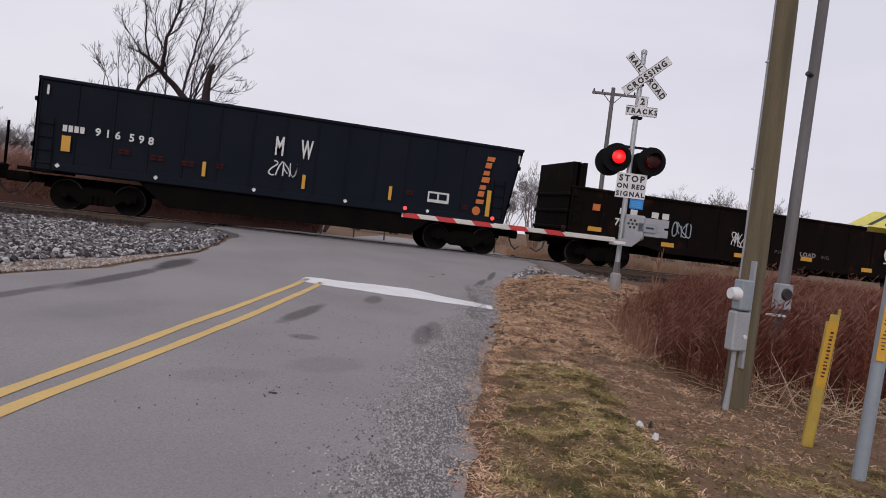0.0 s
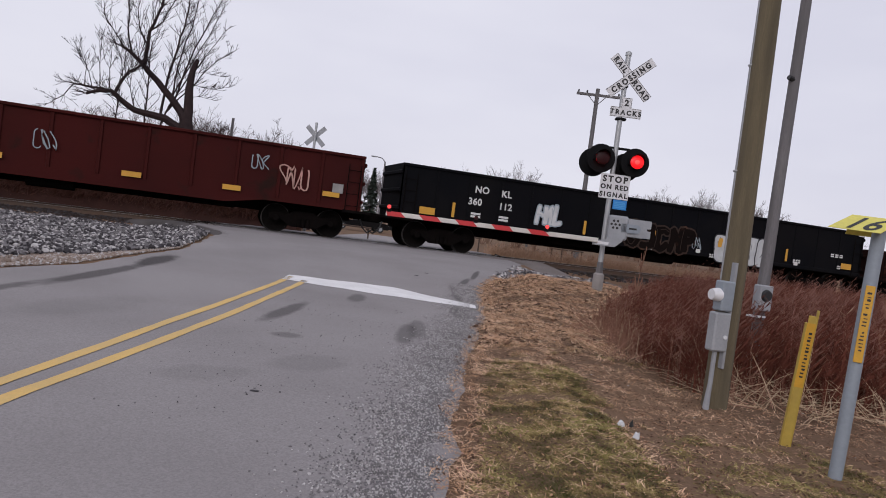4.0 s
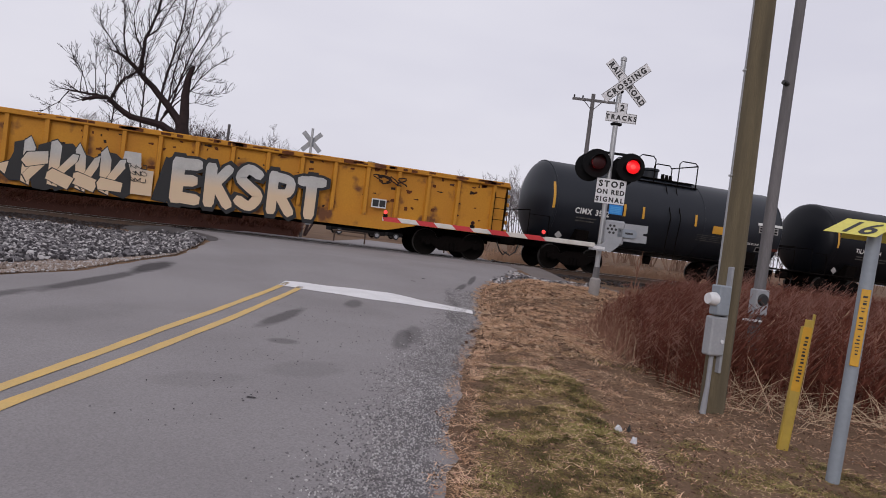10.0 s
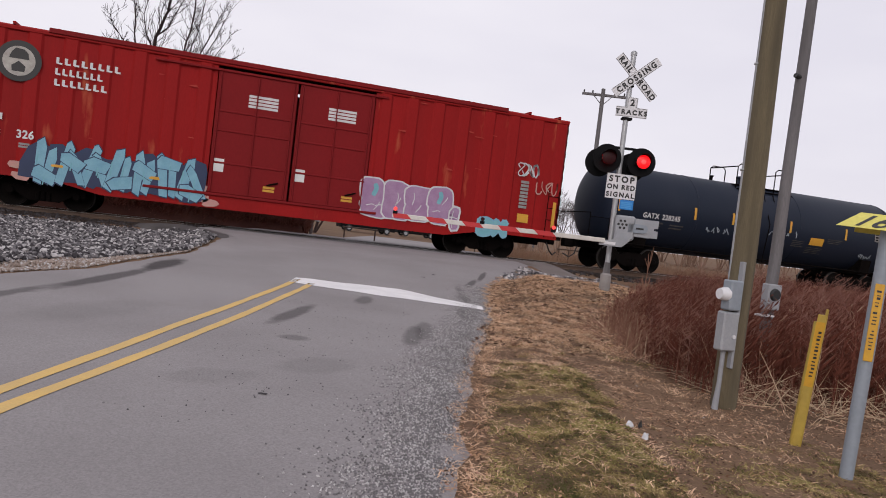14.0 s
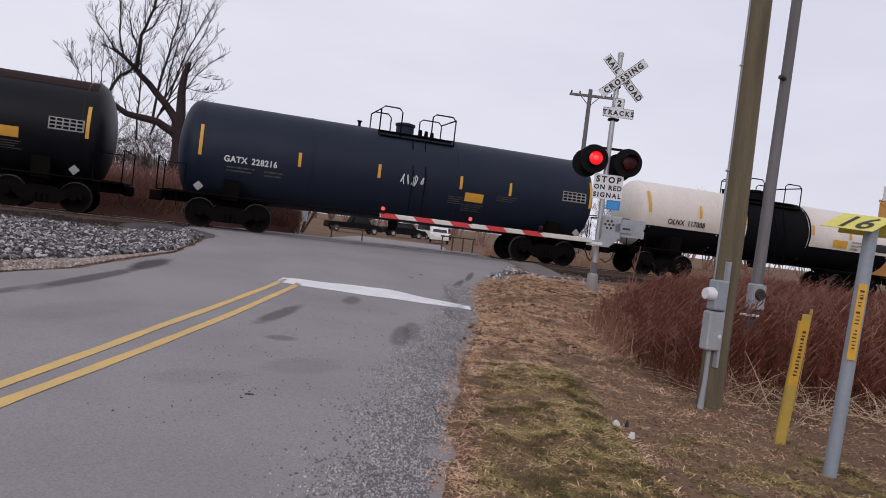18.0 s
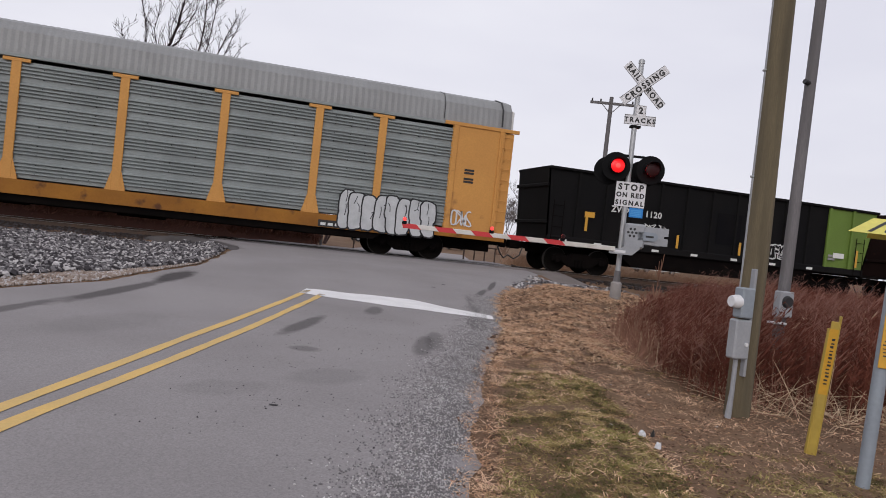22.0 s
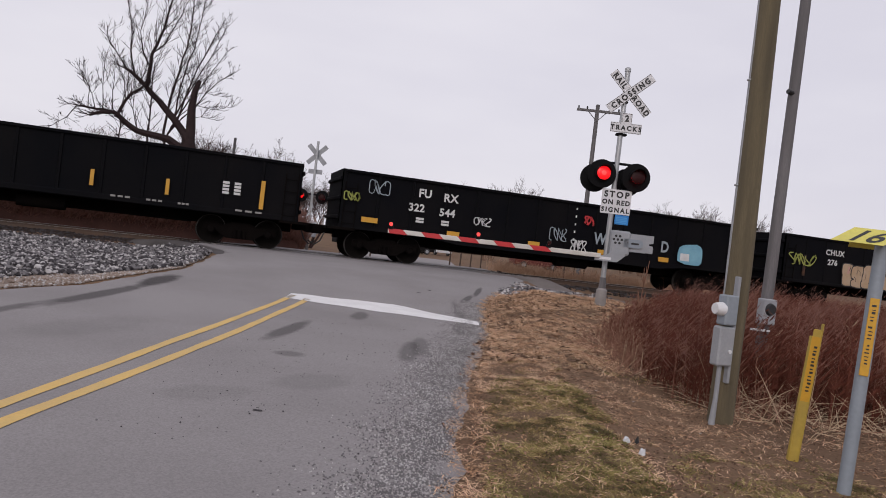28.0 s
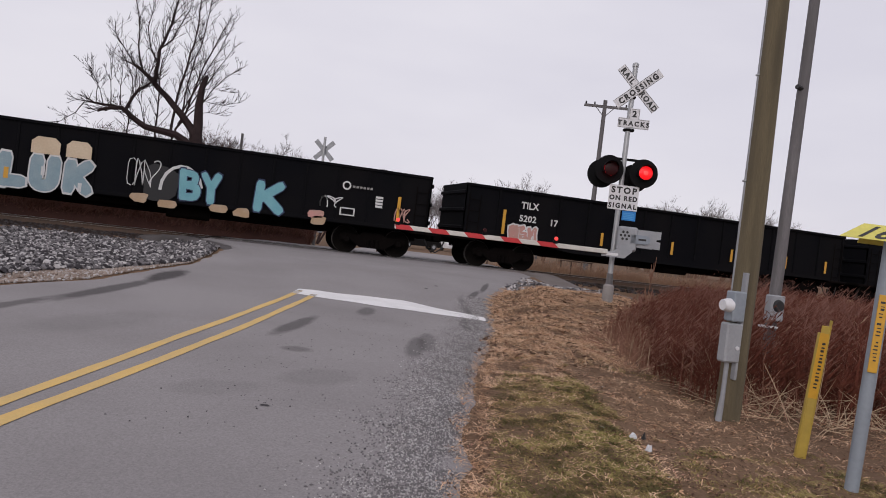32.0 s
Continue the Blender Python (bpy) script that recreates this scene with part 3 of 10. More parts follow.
def stroke(pts, w, y, ends=0.0):
    """A thick painted stroke with softened ends, as verts and faces."""
    m = M()
    p = [Vector((a, b)) for a, b in pts]
    fine = []
    for i in range(len(p) - 1):
        p0, p1, p2, p3 = p[max(i - 1, 0)], p[i], p[i + 1], p[min(i + 2, len(p) - 1)]
        for j in range(4):
            t = j / 4
            fine.append(0.5 * ((2 * p1) + (p2 - p0) * t + (2 * p0 - 5 * p1 + 4 * p2 - p3) * t * t + (3 * p1 - p0 - 3 * p2 + p3) * t ** 3))
    fine.append(p[-1])
    d0, d1 = (fine[0] - fine[1]).normalized() * (w * 0.3 + ends), (fine[-1] - fine[-2]).normalized() * (w * 0.3 + ends)
    fine = [fine[0] + d0] + fine + [fine[-1] + d1]
    v = []
    for i, q in enumerate(fine):
        t = (fine[min(i + 1, len(fine) - 1)] - fine[max(i - 1, 0)]).normalized()
        ww = w * (0.62 if i in (0, len(fine) - 1) else 1.0) / 2
        v += [(q.x - t.y * ww, y, q.y + t.x * ww), (q.x + t.y * ww, y, q.y - t.x * ww)]
    return v, [(2 * i, 2 * i + 1, 2 * i + 3, 2 * i + 2) for i in range(len(fine) - 1)]


def graffiti(parent, x, z, w, h, n, fill, line=PAINT_BLACK, seed=0, y=-1.51, accent=None, rise=0.0, over=0.62, inner=0.4):
    """A painted piece of thick, outlined letter-like shapes that spell nothing: each has its outline, fill and accents."""
    rng = random.Random(seed)
    for i in range(n):
        cw = w / n
        back, front, extra, extra_line = M(), M(), M(), M()
        x0, z0 = x + cw * i + 0.1 * cw, z + h * 0.1 + rise * i + rng.uniform(-0.05, 0.05) * h
        ww, hh = cw * 0.82, h * rng.uniform(0.72, 0.85)
        lean = rng.uniform(-0.12, 0.12)
        pen = min(0.42 * cw, 0.36 * h) * rng.uniform(0.85, 1.1)
        picks = [rng.choice((0, 1, 8))] + rng.sample(range(10), 2)
        for j, k in enumerate(dict.fromkeys(picks)):
            pts = [(x0 + ww * (a + rng.uniform(-0.07, 0.07)) + lean * hh * b, z0 + hh * (b + rng.uniform(-0.05, 0.05))) for a, b in GLYPH_STROKES[k]]
            back.add(*stroke(pts, pen + min(0.13, 0.3 * pen + 0.05), y - 0.003 - 0.0005 * j - 0.0001 * (i % 2), 0.03))
            front.add(*stroke(pts, pen, y - 0.006 - 0.0005 * j - 0.0001 * (i % 2)))
            if accent and rng.random() < over:
                q = [pts[0], ((pts[0][0] + pts[1][0]) / 2, (pts[0][1] + pts[1][1]) / 2), pts[1]]
                extra.add(*stroke(q, pen * 0.4, y - 0.009 - 0.0005 * j))
            if rng.random() < inner:
                off = pen * rng.choice((-0.28, 0.28))
                extra_line.add(*stroke([(a + off, b + 0.4 * off) for a, b in pts], max(0.018, pen * 0.1), y - 0.0105 - 0.0005 * j))
        part("graffiti_outline", back, line, parent)
        if extra_line.v:
            part("graffiti_inner_line", extra_line, line, parent)
        part("graffiti_fill", front, fill, parent)
        if extra.v:
            part("graffiti_accent", extra, accent, parent)


def bubble_piece(parent, x, z, w, h, n, fill, line=PAINT_BLACK, seed=0, y=-1.51, accent=None):
    """A throw-up of fat, overlapping rounded shapes that spell nothing, each with its outline and a few inner lines."""
    rng = random.Random(seed)
    cw = w / n
    edge = 0.03 + 0.014 * h
    for i in range(n):
        cx, lift = x + cw * (i + 0.5), y - 0.003 - 0.005 * i
        top = z + h * rng.uniform(0.9, 1.0)
        back, front, ink = M(), M(), M()
        lobes = [(cx + cw * rng.uniform(-0.1, 0.1), z + h * 0.3, cw * rng.uniform(0.95, 1.15), h * 0.62), (cx + cw * rng.uniform(-0.08, 0.12), top - h * 0.3, cw * rng.uniform(1.05, 1.3), h * 0.6)]
        if rng.random() < 0.45:
            lobes.append((cx + cw * rng.choice((-0.25, 0.3)), z + h * 0.14, cw * 0.7, h * 0.3))
        for k, (a, b, ww, hh) in enumerate(lobes):
            shape = blob(a, b, ww, hh, rng, 18, 0.05)
            back.add(*fan([(a + (p - a) * (1 + 2 * edge / ww), b + (q - b) * (1 + 2 * edge / hh)) for p, q in shape], lift - 0.0004 * k))
            front.add(*fan(shape, lift - 0.0016 - 0.0004 * k))
        for _ in range(rng.choice((1, 2, 2, 3))):
            a, b = cx + cw * rng.uniform(-0.3, 0.25), z + h * rng.uniform(0.15, 0.7)
            da, db = rng.choice(((0.35 * cw, 0.02 * h), (0.03 * cw, 0.3 * h), (0.22 * cw, 0.2 * h), (-0.2 * cw, 0.22 * h)))
            ink.add(*stroke([(a, b), (a + 0.5 * da + 0.06 * cw, b + 0.5 * db + 0.03 * h), (a + da, b + db)], edge * 0.55, lift - 0.003))
        part("graffiti_outline", back, line, parent)
        part("graffiti_fill", front, fill, parent)
        part("graffiti_inner_line", ink, line, parent)
        if accent and i % 3 == 0:
            part("graffiti_accent", M().add(*stroke([(cx, z + 0.55 * h), (cx + 0.1 * cw, z + 0.7 * h), (cx + 0.05 * cw, z + 0.8 * h)], 0.2 * cw, lift - 0.0024)), accent, parent)


def ribbon(m, pts, w, y):
    """A flat painted stroke through (x, z) points."""
    v = []
    for i, p in enumerate(pts):
        a, b = pts[max(i - 1, 0)], pts[min(i + 1, len(pts) - 1)]
        dx, dz = b[0] - a[0], b[1] - a[1]
        q = math.hypot(dx, dz) or 1
        v += [(p[0] - dz / q * w / 2, y, p[1] + dx / q * w / 2), (p[0] + dz / q * w / 2, y, p[1] - dx / q * w / 2)]
    m.add(v, [(2 * i, 2 * i + 1, 2 * i + 3, 2 * i + 2) for i in range(len(pts) - 1)])


def scrawl(parent, x, z, w, h, material=PAINT_WHITE, seed=0, y=-1.51, n=5, pen=0.035, name="graffiti_tag"):
    """A quick spray-can tag of looping strokes that cannot be read."""
    rng = random.Random(seed)
    m = M()
    for i in range(n):
        cx, cw = x + w * (i + 0.5) / n, w / n
        a0, a1 = rng.uniform(0, 6.28), rng.uniform(3.0, 6.5)
        kx, kz = rng.choice((1, 2)), rng.choice((1, 1, 2))
        pts = []
        for j in range(12):
            t = a0 + a1 * j / 11
            pts.append((cx + 0.6 * cw * math.sin(kx * t) + 0.1 * cw * math.sin(3 * t), z + h * (0.5 + 0.46 * math.cos(kz * t + i))))
        ribbon(m, pts, pen * rng.uniform(0.7, 1.2), y - 0.004 - 0.0005 * i)
    part(name, m, material, parent)


LETTER_STROKES = {
    "A": (((0.02, 0), (0.5, 1)), ((0.5, 1), (0.98, 0)), ((0.25, 0.38), (0.78, 0.38))), "B": (((0.12, 0), (0.12, 1)), ((0.12, 0.96), (0.85, 0.9), (0.8, 0.58), (0.2, 0.52)), ((0.2, 0.5), (0.95, 0.42), (0.9, 0.08), (0.12, 0.04))),
    "E": (((0.12, 0), (0.12, 1)), ((0.12, 0.95), (0.95, 0.98)), ((0.12, 0.5), (0.8, 0.53)), ((0.12, 0.05), (0.98, 0.02))), "K": (((0.14, 0), (0.14, 1)), ((0.2, 0.42), (0.92, 1)), ((0.36, 0.56), (0.98, 0))),
    "L": (((0.14, 1), (0.14, 0)), ((0.12, 0.06), (0.95, 0.06))), "N": (((0.12, 0), (0.12, 1)), ((0.12, 1), (0.88, 0)), ((0.88, 0), (0.88, 1))), "O": (((0.5, 1), (0.1, 0.75), (0.1, 0.25), (0.5, 0), (0.9, 0.25), (0.9, 0.75), (0.5, 1)),),
    "R": (((0.12, 0), (0.12, 1)), ((0.12, 0.96), (0.9, 0.88), (0.84, 0.54), (0.2, 0.48)), ((0.42, 0.48), (0.98, 0))), "S": (((0.94, 0.88), (0.45, 1.0), (0.1, 0.74), (0.5, 0.52), (0.92, 0.3), (0.55, 0.0), (0.04, 0.12)),),
    "T": (((0.5, 0), (0.5, 1)), ((0.0, 0.95), (1.0, 0.97))), "U": (((0.12, 1), (0.14, 0.2), (0.5, 0.02), (0.86, 0.2), (0.88, 1)),), "V": (((0.04, 1), (0.5, 0)), ((0.5, 0), (0.96, 1))),
    "W": (((0.02, 1), (0.26, 0)), ((0.26, 0), (0.5, 0.8)), ((0.5, 0.8), (0.74, 0)), ((0.74, 0), (0.98, 1))), "Y": (((0.05, 1), (0.5, 0.5)), ((0.95, 1), (0.5, 0.5)), ((0.5, 0.5), (0.5, 0)))}


def block_letters(parent, body, x, z, w, h, fill, line, y=-1.51, pen=0.34, edge=0.05, rise=0.0, seed=0):
    """Thick sprayed letters that touch one another: each has an outline and a fill."""
    rng = random.Random(seed)
    cw = w / len(body)
    for i, c in enumerate(body):
        back, front = M(), M()
        p = pen * min(cw, 0.8 * h)
        x0, z0 = x + cw * i + 0.5 * p, z + 0.5 * p + rise * i + rng.uniform(-0.02, 0.03) * h
        ww, hh = cw - 0.92 * p, h - p * rng.uniform(0.95, 1.15)
        lean = rng.uniform(-0.06, 0.06)
        for j, pts in enumerate(LETTER_STROKES[c]):
            q = [(x0 + ww * a + lean * hh * b, z0 + hh * b) for a, b in pts]
            wide = p * rng.uniform(0.9, 1.15)
            back.add(*stroke(q, wide + 2 * edge, y - 0.003 - 0.0004 * j - 0.0001 * (i % 2), edge + 0.1 * p))
            front.add(*stroke(q, wide, y - 0.006 - 0.0004 * j - 0.0001 * (i % 2), 0.1 * p))
        part("graffiti_outline", back, line, parent)
        part("graffiti_fill", front, fill, parent)


def spiked(cx, cz, w, h, deg, rng):
    """A slanted bar with a cut or pointed end."""
    a = radians(deg)
    c, s_ = math.cos(a), math.sin(a)
    tip = rng.uniform(0.1, 0.35) * h
    pts = [(-w / 2, -h / 2), (w * rng.uniform(0.2, 0.5), -h / 2 - 0.3 * tip), (w / 2, h / 2 - tip), (w * rng.uniform(-0.1, 0.3), h / 2), (-w / 2 * rng.uniform(0.7, 1.2), h / 2 - 0.5 * tip)]
    return [(cx + p * c - q * s_, cz + p * s_ + q * c) for p, q in pts]


def grown(poly, d):
    cx, cz = sum(p[0] for p in poly) / len(poly), sum(p[1] for p in poly) / len(poly)
    return [(p + d * (p - cx) / max(0.05, math.hypot(p - cx, q - cz)), q + d * (q - cz) / max(0.05, math.hypot(p - cx, q - cz))) for p, q in poly]


def wild_piece(parent, x, z, w, h, n, fill, line, seed, y=-1.51, light=None, shade=None, edge=0.045, rise=0.0):
    """An interlocked piece of slanted, pointed bars on a dark ground that spells nothing."""
    rng = random.Random(seed)
    ground = M()
    for i in range(n + 1):
        cx = x + w * (i + 0.2) / (n + 0.6)
        ground.add(*fan(blob(cx, z + h * 0.42 + rise * i, w / n * 1.3, h * rng.uniform(0.6, 0.95), rng, 12, 0.2), y - 0.002 - 0.0004 * (i % 3)))
    part("graffiti_shadow", ground, shade or line, parent)
    for i in range(n):
        cx, cw = x + w * (i + 0.5) / n, w / n
        base = z + 0.04 * h + rise * i
        back, front, gloss = M(), M(), M()
        bars_ = [(cx - 0.2 * cw, base + 0.47 * h, 0.42 * cw, 0.9 * h, rng.uniform(-16, 10)), (cx + 0.22 * cw, base + 0.4 * h, 0.36 * cw, 0.72 * h, rng.uniform(-38, 28)),
                 (cx, base + h * rng.choice((0.16, 0.72, 0.5)), 0.26 * h, 1.0 * cw, rng.uniform(62, 108))]
        for j, (a, b, ww, hh, deg) in enumerate(bars_):
            shape = spiked(a, b, ww, hh, deg, rng)
            lift = 0.004 + 0.0012 * j + 0.0045 * (i % 2)
            back.add(*fan(grown(shape, edge), y - lift))
            front.add(*fan(shape, y - lift - 0.0007))
            if light and rng.random() < 0.7:
                mx, mz = (shape[0][0] + shape[4][0]) / 2, (shape[0][1] + shape[4][1]) / 2
                gloss.add(*stroke([(mx + 0.05 * cw, mz - 0.16 * hh), (mx + 0.07 * cw, mz), (mx + 0.08 * cw, mz + 0.16 * hh)], 0.035, y - lift - 0.0012))
        part("graffiti_outline", back, line, parent)
        part("graffiti_fill", front, fill, parent)
        if gloss.v:
            part("graffiti_highlight", gloss, light, parent)


# ---- ground, road and track ----
AXIS = radians(16.5)  # the road runs this much to the right of the track's normal
SA, CA = math.sin(AXIS), math.cos(AXIS)


def at_road(u, v):
    """Place u metres along the road and v metres to its right."""
    return u * SA + v * CA, u * CA - v * SA


def along(x, y):
    return x * SA + y * CA, x * CA - y * SA


def level(y):
    """Height of the road along its way: level, a ramp up to the rails, down again behind."""
    return float(np.interp(y, (-400, 9.5, 12, 15, 18, 20.5, 22.3, 27.2, 31, 38, 60, 3000), (-0.45, -0.45, -0.41, -0.27, -0.12, -0.035, -0.012, -0.012, -0.12, -0.45, -0.7, -0.7)))


def edge_right(y):
    return float(np.interp(y, (0, 3.3, 4, 5.3, 6.8, 9.2, 10.7, 13, 15, 17.6, 19, 22, 27, 40), (0.05, 0.24, 0.3, 0.4, 0.53, 0.85, 1.04, 1.16, 1.36, 2.0, 2.4, 3.2, 2.6, 1.6)))


def edge_left(y):
    return float(np.interp(y, (0, 10, 11.3, 12.4, 14.4, 15.7, 17.7, 19.6, 21, 22, 23.5, 27, 40), (-6.3, -6.15, -5.86, -5.45, -5.3, -5.12, -5.36, -5.7, -6.5, -7.2, -7.7, -7.2, -6.0)))


def ground_z(x, y):
    """Height of the ground beside the road."""
    u, v = along(x, y)
    r, l = edge_right(y), edge_left(y)
    z = level(y)
    if l - 0.05 < v < r + 0.05 and -30 < y < 60:
        return z - 0.07
    d = v - r if v > r else l - v
    side = float(np.interp(y, (-400, 9.5, 14, 18, 21, 22.6, 23.0, 26.4, 26.8, 31, 38, 3000), (-0.47, -0.47, -0.42, -0.42, -0.36, -0.22, -0.2, -0.2, -0.22, -0.55, -0.7, -0.7)))
    if v > r:
        side += float(np.interp(y, (7, 10, 12.5, 14.5, 17, 19.5, 21.5), (0, 0.1, 0.3, 0.4, 0.38, 0.2, 0.05))) * float(np.interp(v, (1.2, 2.2, 4.6, 6.5, 9), (0.5, 1, 1, 0.35, 0)))
        side += 0.07 * float(np.interp(y, (1, 3, 8, 10), (0, 1, 1, 0))) * float(np.interp(v, (0.5, 0.9, 1.5, 1.75), (0, 1, 1, 0)))
        side -= 0.07 * float(np.interp(v, (1.8, 3, 6), (0, 0.6, 1)))
    k = min(1.0, max(0.0, d / 1.1))
    k = k * k * (3 - 2 * k)
    bumps = 0.04 * noise.noise((x * 0.9, y * 0.9, 0)) + 0.035 * noise.noise((x * 2.1, y * 2.1, 5))
    return (z - 0.05) * (1 - k) + side * k + bumps * min(1, d * 2) * (1 if y < 60 else 0)


def verge_z(x, y):
    """Height of whatever lies on top at the road's right edge: the crumbling skirt or the ground."""
    u, v = along(x, y)
    q = edge_right(y)
    if v > q:
        return ground_z(x, y)
    w = (q - edge_left(y)) / 26
    return level(y) - 0.06 * min(1.0, max(0.0, (v - q + w) / w))


def steps(a, b, d):
    return list(np.linspace(a, b, max(2, int(round((b - a) / d)) + 1)))


def grid_mesh(name, xs, ys, height, material):
    v = [(x, y, height(x, y)) for y in ys for x in xs]
    w = len(xs)
    f = [(j * w + i, j * w + i + 1, (j + 1) * w + i + 1, (j + 1) * w + i) for j in range(len(ys) - 1) for i in range(w - 1)]
    me = raw_mesh(name, v, f, material)
    me.shade_smooth()
    return me


gx = [-3000, -800, -300, -120, -60, -35] + steps(-22, 34, 0.33) + [45, 70, 130, 300, 800, 3000]
gy = [-3000, -600, -150, -50, -20, -8] + steps(-3, 34, 0.33) + [36, 39, 43, 50, 60, 80, 120, 200, 400, 900, 3000]
solid("ground", grid_mesh("ground", gx, gy, ground_z, SOIL), SOIL, "uneven dry winter turf and bare soil around the crossing", "ground", kind="structure")


def road_strip(name, u0, u1, va, vb, lift, material, du=0.4, nv=12, wobble=0.0):
    """A sheet that lies on the road's surface, with a skirt down its sides."""
    us = steps(u0, u1, du)
    v, f = [], []
    for i, u in enumerate(us):
        for j in range(nv + 1):
            k = j / nv
            y0 = u * CA
            a = va(y0) if callable(va) else va
            b = vb(y0) if callable(vb) else vb
            if callable(va):
                a = va(y0 - a * SA)
                a = va(y0 - a * SA)
            if callable(vb):
                b = vb(y0 - b * SA)
                b = vb(y0 - b * SA)
            q = a + (b - a) * k
            if wobble and j in (0, nv):
                q += wobble * noise.noise((u * 2.1, j * 3.3, 7.7)) + 0.5 * wobble * noise.noise((u * 7, j, 1))
            x, y = at_road(u, q)
            v.append((x, y, level(y) + lift - (0.06 if j in (0, nv) and wobble > 0.05 else 0)))
    w = nv + 1
    f = [(i * w + j, i * w + j + 1, (i + 1) * w + j + 1, (i + 1) * w + j) for i in range(len(us) - 1) for j in range(nv)]
    me = raw_mesh(name, v, f, material)
    me.shade_smooth()
    return me


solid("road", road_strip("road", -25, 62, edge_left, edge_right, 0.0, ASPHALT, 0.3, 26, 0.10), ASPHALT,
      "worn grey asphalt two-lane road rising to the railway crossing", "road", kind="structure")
LINE_AT = ((lambda y: float(np.interp(y, (0, 5.2, 6.7, 8, 9.8, 12, 13), (-2.7, -2.655, -2.635, -2.63, -2.585, -2.505, -2.46)))), (lambda y: float(np.interp(y, (3, 4.8, 5.3, 6, 7, 8.7, 9.9, 12.3, 13), (-2.47, -2.43, -2.4, -2.37, -2.325, -2.275, -2.25, -2.165, -2.14)))))
for k, va in enumerate(LINE_AT):
    solid("centre_line", road_strip("centre_line", -20, 12.75 - 0.25 * k, va, (lambda y, w=va: w(y) + 0.11), 0.005, LINE_YELLOW, 0.3, 2, 0.012), LINE_YELLOW,
          "worn yellow centre line painted on the asphalt", "road marking", "double yellow centre line", "structure")
stop = M()
sv = []
for i in range(25):
    q = i / 24
    v0 = -2.48 + 3.4 * q
    half = float(np.interp(q, (0, 0.1, 0.55, 0.9, 1), (0.3, 0.42, 0.52, 0.36, 0.24)))
    for w in (-half, half):
        u = float(np.interp(q, (0, 0.55, 1), (12.62, 12.62, 12.08))) + w * (1 - 0.1 * math.sin(9 * q)) + 0.025 * math.sin(23 * q)
        x, y = at_road(u, v0)
        sv.append((x, y, level(y) + 0.005))
stop.add(sv, [(2 * i, 2 * i + 1, 2 * i + 3, 2 * i + 2) for i in range(24)])
solid("stop_line", stop, LINE_WHITE, "white stop line painted across one lane", "road marking", kind="structure")


def road_patch(u, v, du, dv, seed, material=TAR, skew=0.0):
    rng = random.Random(seed)
    ring = []
    for i in range(18):
        t = 2 * math.pi * i / 18
        c, s = math.cos(t), math.sin(t)
        q = 1 + rng.uniform(-0.13, 0.13)
        uu, vv = u + du * q * math.copysign(abs(c) ** 0.5, c), v + dv * q * math.copysign(abs(s) ** 0.5, s)
        x, y = at_road(uu, vv + skew * (uu - u))
        ring.append((x, y, level(y) + 0.004))
    m = M().add(ring + [tuple(sum(p[k] for p in ring) / 18 for k in range(3))], [(i, (i + 1) % 18, 18) for i in range(18)])
    solid("road_patch", m, material, "dark tar patch in the worn asphalt", "road patch", "patches in the asphalt", "structure")


road_patch(5.04, -1.11, 0.02, 0.035, 12, STONE_DARK)
road_patch(15.5, -0.2, 0.05, 0.05, 13, STONE_DARK)
road_patch(16.2, 0.02, 0.06, 0.04, 14, STONE_DARK)

# dirt shoulder between the road and the ballast
def sheet(name, outline_fn, n, material, label, category, kind="structure"):
    v, f = [], []
    for i in range(n + 1):
        a, b = outline_fn(i / n)
        for j in range(7):
            q = j / 6
            x, y = a[0] + (b[0] - a[0]) * q, a[1] + (b[1] - a[1]) * q
            v.append((x, y, max(ground_z(x, y) + 0.012, -9)))
    f = [(i * 7 + j, i * 7 + j + 1, (i + 1) * 7 + j + 1, (i + 1) * 7 + j) for i in range(n) for j in range(6)]
    me = raw_mesh(name, v, f, material)
    me.shade_smooth()
    solid(name, me, material, label, category, kind=kind)


def shoulder_edges(q):
    y = 4 + 9.2 * q
    a = at_road(y / CA, edge_left(y) - 0.02)
    return (a[0] - 3.2 + 1.5 * q, a[1] + 1.0), a


sheet("dirt_shoulder", shoulder_edges, 48, DIRT, "pale dry dirt shoulder beside the ballast", "shoulder")



def bank_z(x, y):
    """An earth bank behind the track, steep on the near side, that ends short of the road."""
    k = float(np.interp(y, (27.5, 28.0, 28.9, 30.5, 33), (-0.1, 0.25, 1.0, 1.1, -0.1)))
    end = min(1.0, max(-0.1, (0.108 * y - x) / 0.5))
    return -0.5 + 1.35 * min(k, end) + 0.10 * noise.noise((x * 1.1, y * 1.1, 3)) + 0.05 * noise.noise((x * 4, y * 4, 1))


solid("earth_bank", grid_mesh("earth_bank", steps(-24, 3.6, 0.2), steps(27.5, 33, 0.2), bank_z, BANK), BANK, "red-brown earth bank behind the track under the scrub", "bank", kind="structure")

# rails and ties
RAIL_Y = (23.95, 25.39)
for y in RAIL_Y:
    r = M()
    r.prism([(y - 0.07, -0.17), (y + 0.07, -0.17), (y + 0.07, -0.15), (y + 0.01, -0.135), (y + 0.01, -0.045), (y + 0.036, -0.035), (y + 0.036, -0.004),
             (y - 0.036, -0.004), (y - 0.036, -0.035), (y - 0.01, -0.045), (y - 0.01, -0.135), (y - 0.07, -0.15)], "x", -260, 320)
    rail = solid("rail", r, RAIL, "steel rail with a polished head on wooden ties", "rail", "rails of the track", "structure")
    part("rail_head", M().box((-260, y - 0.033, -0.004), (320, y + 0.033, 0.0)), RAIL_TOP, rail, "bright worn rail head")
